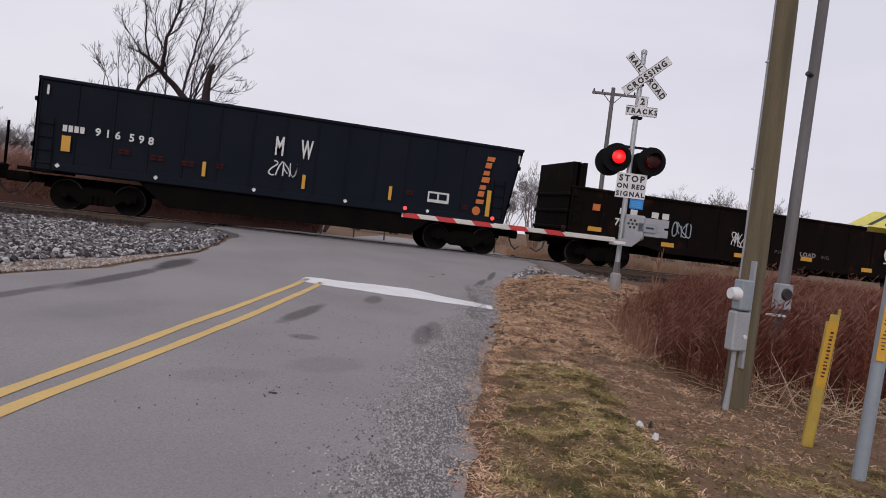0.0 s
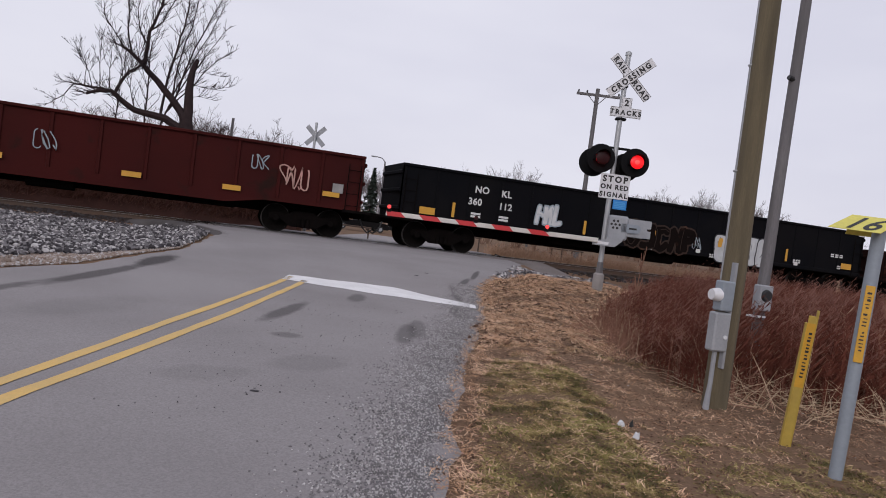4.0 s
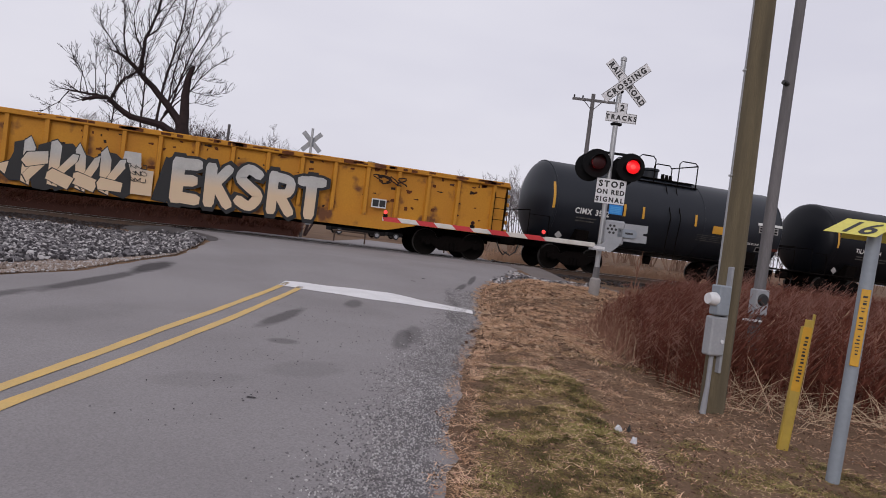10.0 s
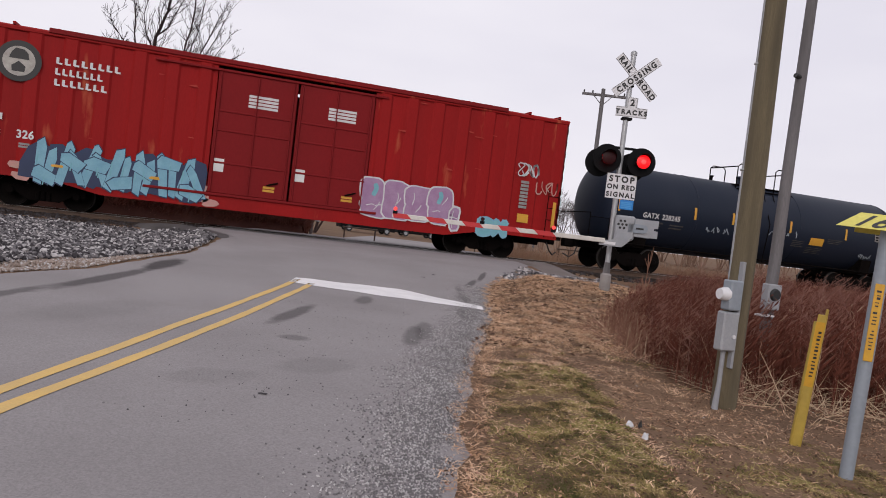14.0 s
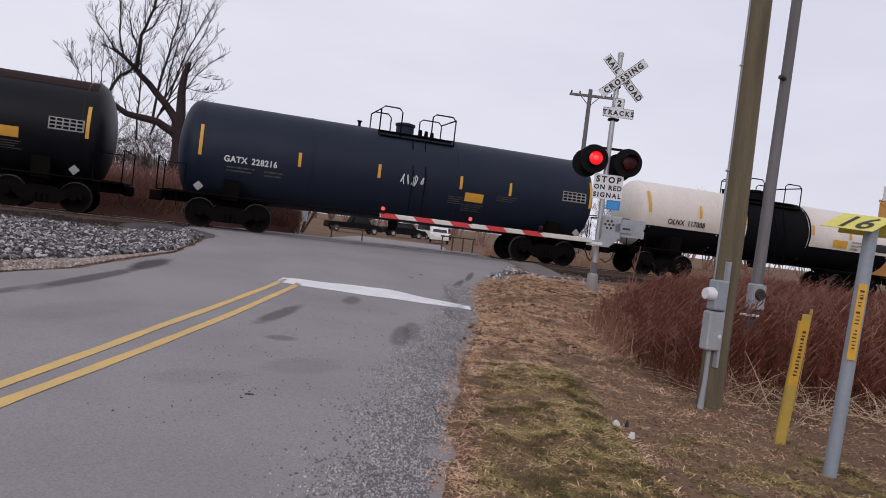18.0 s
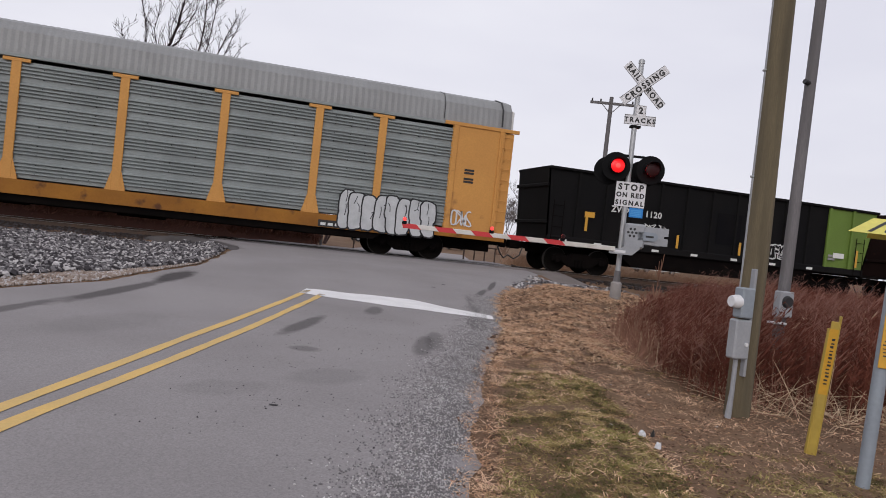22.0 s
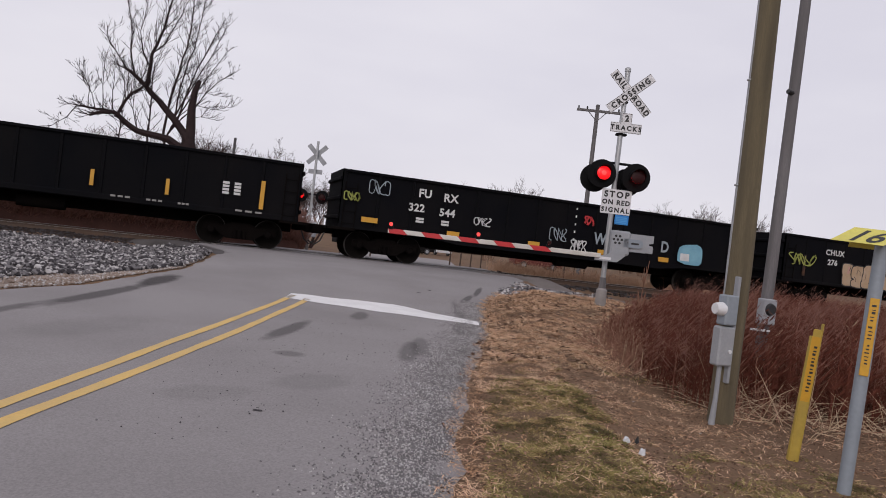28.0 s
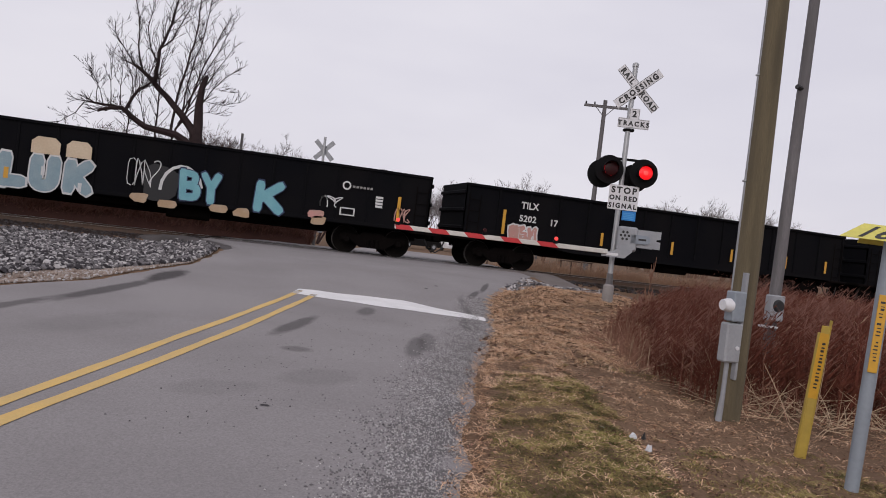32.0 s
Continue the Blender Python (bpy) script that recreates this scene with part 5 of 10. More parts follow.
mark = thing("marker_post", "flat yellow cable marker post with a lettered decal", "marker post", "buried line markers", (4.53, 4.46, 0), -25)
mark.matrix_basis = pose(4.49, 4.46, -0.5, 0, 3.7, -25) @ pose(0, 0, 0.5)
part("blade", M().box((-0.042, -0.012, -0.62), (0.020, 0.0, 0.56), 0.004), MARK_YELLOW, mark)
part("rib", M().box((0.020, -0.012, -0.62), (0.030, 0.03, 0.61), 0.003), MARK_YELLOW, mark)
part("rib", M().box((-0.052, -0.012, -0.62), (-0.042, 0.03, 0.50), 0.003), MARK_YELLOW, mark)
dec = part("decal", M().box((-0.046, -0.0145, -0.02), (0.02, -0.0125, 0.5)), MARK_ORANGE, mark, "orange decal with black print")
rp = random.Random(4)
for k in range(13):
    z = 0.06 + 0.029 * k
    part("unreadable_print", M().box((-0.026 + rp.uniform(0, 0.008), -0.0165, z), (0.002 + rp.uniform(0, 0.006), -0.0150, z + rp.uniform(0.008, 0.019))), SIGN_BLACK, dec)
post = thing("pipeline_sign", "grey pipeline marker post under a yellow sloping sign", "pipeline marker", "buried line markers", (4.29, 3.80, 0), -40)
part("shaft", M().tube([(0.0, 0, -0.7), (0, 0, 1.27)], 0.046, 16), POST_GREY, post, "", True)
dec = part("decal", M().box((-0.029, -0.059, 0.32), (0.029, -0.05, 0.86), 0.003), MARK_ORANGE, post, "vertical orange warning decal")
for k in range(17):
    z = 0.40 + 0.025 * k
    if k not in (6, 11):
        part("unreadable_print", M().box((-0.014 + rp.uniform(-0.004, 0.008), -0.061, z), (0.010 + rp.uniform(-0.004, 0.004), -0.0595, z + rp.uniform(0.006, 0.017))), SIGN_BLACK, dec)
roof = part("sign_panel", M().add([(a - 0.1, b, c) for a, b, c in ((-0.24, -0.17, 1.215), (0.08, -0.17, 1.215), (0.24, 0.02, 1.34), (-0.08, 0.02, 1.34), (-0.24, -0.174, 1.217), (0.08, -0.174, 1.217), (0.24, 0.016, 1.342), (-0.08, 0.016, 1.342))],
            [(3, 2, 1, 0), (4, 5, 6, 7), (0, 1, 5, 4), (1, 2, 6, 5), (2, 3, 7, 6), (3, 0, 4, 7)]), SIGN_YELLOW, post, "sloping yellow panel with black numerals")
post.matrix_basis = pose(4.29, 3.80, -0.5, 0, 2.4, 0) @ pose(0, 0, 0.5, 0, 0, -40)
v16, f16 = words("16", 0.27, 1.0, 1.05)
part("number", M().add([(-0.265 + a * 0.8 + b * 0.74, -0.15 - 0.0045 + b * 0.88, 1.232 + b * 0.58) for a, b in [(p[0], p[1] * 0.85) for p in v16]], f16), SIGN_BLACK, roof)
part("sign_panel", M().add([(a - 0.1, b, c) for a, b, c in ((-0.08, 0.024, 1.34), (0.24, 0.024, 1.34), (0.24, 0.21, 1.215), (-0.08, 0.21, 1.215), (-0.08, 0.028, 1.343), (0.24, 0.028, 1.343), (0.24, 0.214, 1.218), (-0.08, 0.214, 1.218))],
     [(3, 2, 1, 0), (4, 5, 6, 7), (0, 1, 5, 4), (1, 2, 6, 5), (2, 3, 7, 6), (3, 0, 4, 7)]), SIGN_YELLOW, post)


# ---- freight cars ----
TRACK_Y = 24.67
cars, wheelsets = [], []


def travelled(t):
    """Metres that the train has gone at t seconds."""
    slip = float(np.interp(t, (0, 8, 9, 10, 11, 16, 17, 18), (0, 0, 0.28, -0.1, 0, 0, -0.22, 0)))
    return 12.0789 * t + 0.0062922 * t * t - 0.000034353 * t ** 3 + slip


shared = {}


def keep(name, make):
    if name not in shared:
        shared[name] = make()
    return shared[name]


def frame_mesh():
    poly = [(-1.12, 0.42), (-1.12, 0.6), (-0.95, 0.66), (-0.55, 0.62), (-0.3, 0.74), (0.3, 0.74), (0.55, 0.62), (0.95, 0.66), (1.12, 0.6), (1.12, 0.42),
            (0.72, 0.42), (0.42, 0.22), (-0.42, 0.22), (-0.72, 0.42)]
    m = M().prism(poly, "y", -0.06, 0.06)
    for x in (-0.89, 0.89):
        m.turned([(-0.1, 0.085), (-0.07, 0.12), (0.07, 0.13)], (x, -0.03, 0.457), "y", 14)
    for x in (-0.15, 0.0, 0.15):
        m.turned([(0.24, 0.06), (0.5, 0.06)], (x, -0.07, 0), "z", 8)
    return m.mesh("side_frame", UNDER, True)


def wheel_mesh():
    """Two wheels on their axle, turned in one piece."""
    half = [(-0.95, 0.07), (-0.83, 0.075), (-0.80, 0.12), (-0.765, 0.17), (-0.755, 0.34), (-0.80, 0.42), (-0.815, 0.444), (-0.812, 0.452), (-0.80, 0.455), (-0.716, 0.457),
            (-0.712, 0.474), (-0.68, 0.485), (-0.685, 0.40), (-0.72, 0.34), (-0.72, 0.15), (-0.66, 0.10), (-0.6, 0.075)]
    me = M().turned(half + [(-a, q) for a, q in half[::-1]], (0, 0, 0), "y", 28).mesh("wheelset", WHEEL, True)
    me.materials.append(TREAD)
    for p in me.polygons:
        q = math.hypot(p.center.x, p.center.z)
        p.material_index = 1 if q > 0.443 and 0.7 < abs(p.center.y) < 0.83 else 0
    return me


def truck(car, x):
    t = part("truck", keep("bolster", lambda: M().box((-0.2, -0.95, 0.42), (0.2, 0.95, 0.68), 0.03).box((-0.3, -0.3, 0.68), (0.3, 0.3, 0.78)).mesh("truck", UNDER)), UNDER, car, "grimy four-wheel freight truck", at=pose(x, 0, 0))
    for s in (-1, 1):
        part("side_frame", keep("side_frame", frame_mesh), UNDER, t, at=pose(0, s * 1.0, 0, 0, 0, 0 if s < 0 else 180))
    for dx in (-0.89, 0.89):
        w = part("wheelset", keep("wheel", wheel_mesh), WHEEL, t, at=pose(dx, 0, 0.457))
        wheelsets.append((w, dx, car))
    return t


def coupler(car, x, s):
    """Draft gear and coupler at an end; s is -1 at the front end, 1 at the back."""
    m = M().box((x + s * 0.0, -0.1, 0.72), (x + s * 0.5, 0.1, 0.98), 0.02).box((x + s * 0.42, -0.16, 0.68), (x + s * 0.72, 0.17, 1.0), 0.05)
    c = part("coupler", m, UNDER, car, "rusty knuckle coupler")
    part("brake_hose", M().tube([(x + s * 0.3, -0.3, 0.75), (x + s * 0.42, -0.36, 0.45), (x + s * 0.6, -0.3, 0.3), (x + s * 0.8, -0.15, 0.42)], 0.025, 6), SIGN_BLACK, car, "", True)
    part("cut_lever", M().tube([(x + s * 0.12, -1.35, 1.0), (x + s * 0.14, -0.5, 0.9), (x + s * 0.3, -0.1, 0.98)], 0.015, 5), UNDER, car)


def ladder(car, x, z0, z1, y=-1.53, w=0.4, n=None, material=UNDER):
    n = n or max(2, int((z1 - z0) / 0.38))
    rails = M().tube([(x, y, z0), (x, y, z1)], 0.015, 5).tube([(x + w, y, z0), (x + w, y, z1)], 0.015, 5)
    ob = part("ladder", rails, material, car)
    rung = keep(("rung", w, material.name), lambda: M().tube([(0, 0, 0), (w, 0, 0)], 0.012, 5).mesh("rung", material))
    for i in range(n):
        part("rung", rung, material, ob, at=pose(x, y, z0 + (z1 - z0) * (i + 0.5) / n))


def stripes(car, xs, z, w=0.1, h=0.46, y=-1.515):
    for x in xs:
        plate(car, "reflector", x, z, min(w, 0.105), h, STRIPE, y)


def car_base(name, label, s0, s1, group="freight cars of the train"):
    car = thing(name, label, "freight car", group)
    cars.append((car, s0))
    return car, s1 - s0


def running_gear(car, L, inset=1.75):
    truck(car, inset)
    truck(car, L - inset)
    for x, s in ((0.05, -1), (L - 0.05, 1)):
        coupler(car, x, s)


def gondola(label, s0, s1, top, paint, n=14, bottom=1.0, slope=(0, 0), belly=None, bulkhead=0.0, post=0.07, post_w=0.12, end_paint=None, panel=None,
            inset=1.75, lip=0.1, ribs=3, hy=1.5, sill=0.22, taper=0.0, posts=None, name="gondola_car"):
    """An open-topped car. slope: how far each end leans in at the bottom. belly: depth of a tub between the trucks. taper: fish-belly side sill."""
    car, L = car_base(name, label, s0, s1)
    yw = hy - post
    e0, e1 = slope
    for s in (-1, 1):
        poly = [(e0, bottom), (L - e1, bottom), (L, top), (0, top)]
        part("side_wall", M().prism(poly, "y", s * yw, s * (yw - 0.05)), paint, car)
        part("top_chord", M().box((0, s * (hy + 0.03) if s < 0 else yw - 0.06, top - lip), (L, -(yw - 0.06) if s < 0 else hy + 0.03, top), 0.02), paint, car)
        if taper:
            a, b = inset + 1.4, L - inset - 1.4
            part("side_sill", M().prism([(e0, bottom + 0.12), (e0, bottom - 0.02), (a, bottom - 0.02), (a + 1.1, bottom - taper), (b - 1.1, bottom - taper), (b, bottom - 0.02), (L - e1, bottom - 0.02), (L - e1, bottom + 0.12)], "y", s * hy * 0.985, s * (yw - 0.02)), paint, car)
        else:
            part("side_sill", M().box((e0, min(s * (hy + 0.02), s * (yw - 0.1)), bottom - 0.04), (L - e1, max(s * (hy + 0.02), s * (yw - 0.1)), bottom + sill), 0.03), paint, car)
        h = top - lip - bottom - (0.12 if taper else sill)
        pm = keep(("post", round(h, 3), post, post_w, paint.name, s), lambda: M().prism([(-post_w / 2, 0), (post_w / 2, 0), (post_w * 0.32, s * post), (-post_w * 0.32, s * post)], "z", 0, h).mesh("side_post", paint))
        places = posts or [0.08 + (L - 0.16) * i / n for i in range(n + 1)]
        for i, x in enumerate(places):
            if e0 and i == 0 or e1 and i == n:
                continue
            part("side_post", pm, paint, car, at=pose(x, s * (yw - 0.001), top - lip - h))
    ep = end_paint or paint
    for k, (x, e, s) in enumerate(((0, e0, -1), (L, e1, 1))):
        part("end_wall", M().add([(x - s * e, -yw, bottom), (x - s * e, yw, bottom), (x, yw, top + bulkhead), (x, -yw, top + bulkhead),
                                  (x - s * (e + 0.06), -yw, bottom), (x - s * (e + 0.06), yw, bottom), (x - s * 0.06, yw, top + bulkhead), (x - s * 0.06, -yw, top + bulkhead)],
                                 [(0, 1, 2, 3), (4, 5, 6, 7), (0, 1, 5, 4), (1, 2, 6, 5), (2, 3, 7, 6), (3, 0, 4, 7)]), ep, car)
        for i in range(ribs):
            q = (i + 0.5) / ribs
            xx = x - s * e * (1 - q)
            part("end_rib", M().box((min(xx, xx + s * 0.07), -hy, bottom + (top - bottom) * q - 0.07), (max(xx, xx + s * 0.07), hy, bottom + (top - bottom) * q + 0.07), 0.03), ep, car)
        if bulkhead:
            for y in (-1.42, -0.72, 0.0, 0.72, 1.42):
                part("bulkhead_post", M().box((x - s * 0.2 - 0.08, y - 0.08, top - 0.4), (x - s * 0.2 + 0.08, y + 0.08, top + bulkhead), 0.02), paint, car)
            for y0, y1 in ((-1.5, -1.42), (1.42, 1.5)):
                for j in range(3):
                    xa = min(x - s * 0.53, x - s * 0.05) + 0.16 * j
                    part("bulkhead_slat", M().box((xa, y0, top - 0.02), (xa + 0.155, y1, top + bulkhead - 0.02 * (j % 2)), 0.006), paint, car)
        part("end_platform", M().box((min(x - s * 0.6, x + s * 0.35), -hy, bottom - 0.1), (max(x - s * 0.6, x + s * 0.35), hy, bottom), 0.02), UNDER, car)
    part("floor", M().box((e0 + 0.05, -yw + 0.05, bottom), (L - e1 - 0.05, yw - 0.05, bottom + 0.08)), paint, car)
    part("centre_sill", M().box((0.1, -0.25, 0.62), (L - 0.1, 0.25, 0.99)), UNDER, car)
    if belly:
        a, b = inset + 1.6, L - inset - 1.6
        part("belly", M().prism([(a - 0.5, bottom), (a + 0.4, belly), (b - 0.4, belly), (b + 0.5, bottom)], "y", -hy + 0.12, hy - 0.12), UNDER, car, "dark drop tub between the trucks")
    else:
        part("brake_reservoir", M().tube([(L * 0.5, -0.75, 0.7), (L * 0.5 + 1.3, -0.75, 0.7)], 0.2, 12), UNDER, car, "", True)
        part("brake_rigging", M().box((L * 0.3, -0.9, 0.72), (L * 0.45, -0.6, 0.9), 0.03).tube([(L * 0.2, -0.6, 0.62), (L * 0.8, -0.6, 0.62)], 0.025, 6), UNDER, car)
    for x in (0.12 + e0, L - 0.52 - e1):
        ladder(car, x, bottom - 0.05, min(top - 0.15, bottom + 1.5), -hy - 0.03)
    running_gear(car, L, inset)
    return car, L


def tank(label, s0, s1, paint, radius=1.58, centre=2.48, bands=None, platform=0.5, lower=None, rail=True, crown=None):
    car, L = car_base("tank_car", label, s0, s1)
    hd = 0.55
    prof = [(hd * (1 - math.cos(math.pi / 2 * i / 8)), max(0.02, radius * math.sin(math.pi / 2 * i / 8))) for i in range(9)]
    full = prof + [(L - a, r) for a, r in prof[::-1]]
    part("barrel", M().turned(full, (0, 0, centre), "x", 48), paint, car, "", True)
    for a, b, mt in bands or ():
        part("band", M().turned([(a, radius + 0.003), (a + 0.01, radius + 0.012), (b - 0.01, radius + 0.012), (b, radius + 0.003)], (0, 0, centre), "x", 48), mt, car, "black painted centre band", True)
    if lower:
        v, f = [], []
        for x in (0.45, L - 0.45):
            for i in range(17):
                t = radians(200 + 140 * i / 16)
                v.append((x, (radius + 0.014) * math.cos(t), centre + (radius + 0.014) * math.sin(t)))
        f = [(i, i + 1, 18 + i, 17 + i) for i in range(16)]
        part("lower_jacket", M().add(v, f), lower, car, "black lower flank", True)
    if crown:
        v = []
        for x in (0.5, L - 0.5):
            for i in range(13):
                t = radians(52 + 76 * i / 12)
                v.append((x, (radius + 0.008) * math.cos(t), centre + (radius + 0.008) * math.sin(t)))
        part("stained_crown", M().add(v, [(i, i + 1, 14 + i, 13 + i) for i in range(12)]), crown, car, "brown rust-stained crown", True)
    seam = keep(("seam", radius, paint.name), lambda: M().turned([(-0.03, radius + 0.002), (-0.02, radius + 0.012), (0.02, radius + 0.012), (0.03, radius + 0.002)], (0, 0, 0), "x", 48).mesh("jacket_seam", paint, True))
    for q in (0.045, 0.28, 0.62, 0.955):
        part("jacket_seam", seam, paint, car, at=pose(L * q, 0, centre))
    for x in (1.75, L - 1.75):
        part("saddle", M().prism([(-1.35, 0.95), (1.35, 0.95), (1.45, 1.55), (1.2, 1.6), (0, 1.2), (-1.2, 1.6), (-1.45, 1.55)], "x", x - 0.25, x + 0.25), UNDER, car)
    for a, b in ((-0.35, 2.9), (L - 2.9, L + 0.35)):
        part("stub_sill", M().box((a, -0.3, 0.72), (b, 0.3, 1.1), 0.02), UNDER, car)
    for a, b in ((-0.45, 0.35), (L - 0.35, L + 0.45)):
        pl = part("end_platform", M().box((a, -1.45, 1.02), (b, 1.45, 1.07), 0.01), UNDER, car)
        out = a if a < 0 else b
        part("handrail", M().tube([(out, -1.42, 1.05), (out, -1.42, 2.05), (out, 1.42, 2.05), (out, 1.42, 1.05)], 0.02, 6), UNDER, pl)
        part("handrail", M().tube([(a, -1.42, 1.05), (a, -1.42, 1.9), (b, -1.42, 1.9), (b, -1.42, 1.05)], 0.018, 6), UNDER, pl)
    x = L * platform
    tz = centre + radius
    part("manway", M().turned([(tz - 0.15, 0.32), (tz + 0.22, 0.32), (tz + 0.26, 0.36), (tz + 0.33, 0.36), (tz + 0.37, 0.2)], (x - 0.25, 0, 0), "z", 20), paint if not bands else BLACK, car, "bolted manway dome", True)
    for k in range(3):
        part("valve", M().tube([(x + 0.3 + 0.25 * k, 0.1 * (k - 1), tz - 0.1), (x + 0.3 + 0.25 * k, 0.1 * (k - 1), tz + 0.2)], [0.09, 0.06], 8), UNDER, car)
    deck = part("top_platform", M().box((x - 1.35, -0.75, tz - 0.12), (x + 1.35, 0.75, tz - 0.08), 0.01).box((x - 1.35, -1.0, tz - 0.3), (x + 1.35, -0.7, tz - 0.26), 0.01), UNDER, car, "black grated platform")
    if rail:
        for xa, xb in ((x - 1.35, x - 0.6), (x + 0.5, x + 1.35)):
            for y in (-0.85, 0.85):
                part("safety_rail", M().tube([(xa, y, tz - 0.25), (xa, y, tz + 0.62), (xa + 0.12, y, tz + 0.72), (xb - 0.12, y, tz + 0.72), (xb, y, tz + 0.6), (xb, y, tz - 0.25)], 0.024, 6), UNDER, deck)
        for xa in (x - 1.35, x + 1.35):
            part("safety_rail", M().tube([(xa, -0.85, tz + 0.62), (xa, 0.85, tz + 0.62)], 0.024, 6), UNDER, deck)
    part("vent", M().tube([(x - 1.9, 0, tz - 0.1), (x - 1.9, 0, tz + 0.12), (x - 1.9, 0, tz + 0.2)], [0.05, 0.05, 0.1], 8), UNDER, car)
    rungs = part("side_ladder", M().tube([(x - 0.2, -1.5, 1.0), (x - 0.2, -radius - 0.12, centre), (x - 0.2, -1.1, tz - 0.3)], 0.02, 5).tube([(x + 0.25, -1.5, 1.0), (x + 0.25, -radius - 0.12, centre), (x + 0.25, -1.1, tz - 0.3)], 0.02, 5), UNDER, car)
    part("outlet_valve", M().tube([(L * 0.5, 0, centre - radius + 0.1), (L * 0.5, 0, centre - radius - 0.32)], [0.2, 0.14], 10), UNDER, car)
    part("side_walk", M().tube([(0.4, -1.42, 1.06), (L - 0.4, -1.42, 1.06)], 0.025, 6), UNDER, car)
    for xx in (0.15, 0.62, L - 0.62, L - 0.15):
        part("grab_iron", M().tube([(xx, -1.44, 0.55), (xx, -1.44, 1.05)], 0.015, 5), UNDER, car)
    running_gear(car, L, 1.75)
    return car, L


def on_tank(z, radius=1.58, centre=2.48):
    return -math.sqrt(max(0.01, (radius + 0.016) ** 2 - (z - centre) ** 2))


def tank_plate(car, name, x, z, w, h, material, label="", lift=0.0, radius=1.58, centre=2.48):
    """A flat strip bent to the barrel."""
    v = []
    for i in range(6):
        zz = z + h * i / 5
        y = on_tank(zz, radius + lift, centre)
        v += [(x, y, zz), (x + w, y, zz)]
    return part(name, M().add(v, [(2 * i, 2 * i + 1, 2 * i + 3, 2 * i + 2) for i in range(5)]), material, car, label)


def tank_letters(car, body, x, z, height, material=LETTER, wide=1.0, gap=1.1, radius=1.58, centre=2.48):
    for off, v, f in spelled(body, height, wide, gap):
        part("lettering", M().add([(x + off + a, on_tank(z + b, radius + 0.006, centre), z + b) for a, b in v], f), material, car)


def tank_scrawl(car, x, z, w, h, material, seed, n=5, pen=0.035, radius=1.58, centre=2.48):
    """A quick painted tag that follows the barrel."""
    rng = random.Random(seed)
    m = M()
    for i in range(n):
        x0 = x + w * i / n
        pts = [(x0 + w / n * rng.uniform(0, 1), z + h * q) for q in (rng.uniform(0, 0.3), rng.uniform(0.5, 1), rng.uniform(0.2, 0.8), rng.uniform(0, 0.4))]
        for (ax_, az), (bx, bz) in zip(pts[:-1], pts[1:]):
            d = Vector((bx - ax_, bz - az))
            if d.length < 0.02:
                continue
            nrm = Vector((-d.y, d.x)).normalized() * pen / 2
            quad = [(ax_ + nrm.x, az + nrm.y), (bx + nrm.x, bz + nrm.y), (bx - nrm.x, bz - nrm.y), (ax_ - nrm.x, az - nrm.y)]
            m.add([(p, on_tank(q, radius + 0.008 + 0.0006 * i, centre), q) for p, q in quad], [(0, 1, 2, 3)])
    part("graffiti_stroke", m, material, car)


def tank_marks(car, L, number, nx, nz, nh, stripes_at, panel, radius=1.58, centre=2.48, material=LETTER):
    tank_letters(car, number, nx, nz, nh, material, radius=radius, centre=centre)
    for k, x in enumerate(stripes_at):
        tall = x < 1.2 or x > L - 1.2
        tank_plate(car, "reflector", x, centre - 0.25 if tall else centre - 0.2, 0.1, 0.95 if tall else 0.45, STRIPE, radius=radius, centre=centre)
    for x, z, w, rows in ((nx + 0.1, nz - 0.16, 0.85, 2), (nx + 1.25, nz - 0.18, 0.6, 2)):
        for r in range(rows):
            tank_plate(car, "lettering", x, z - 0.11 * r, w * (1 - 0.1 * (r % 2)), 0.05, STAIN_LETTER, radius=radius, centre=centre)
    grid = tank_plate(car, "stencil_panel", L - 1.62, centre - 0.1, 0.95, 0.36, LETTER_DULL, radius=radius - 0.002, centre=centre)
    for r in range(3):
        for c in range(5):
            tank_plate(grid, "stencil_gap", L - 1.58 + 0.18 * c, centre - 0.06 + 0.11 * r, 0.14, 0.07, BLACK, radius=radius + 0.002, centre=centre)
    for x, z, w, rows in ((panel[0] - 0.05, panel[1] - 0.12, 0.8, 4), (L * 0.72, centre - 0.28, 0.75, 3), (L * 0.6, centre - 0.5, 0.6, 4)):
        for r in range(rows):
            tank_plate(car, "lettering", x, z - 0.07 * r, w * (1 - 0.2 * ((r * 7) % 3) / 2), 0.026, STAIN_LETTER, radius=radius, centre=centre)
    tank_plate(car, "warning_panel", panel[0], panel[1], 0.68, 0.3, STRIPE, "yellow warning panel", radius=radius, centre=centre)
    for q in (0.6, L - 1.0):
        z = 1.28
        part("placard", M().prism(rot_rect(q + 0.15, z, 0.22, 0.22, 45), "y", -1.47, -1.465), LETTER_DULL, car, "white diamond placard")


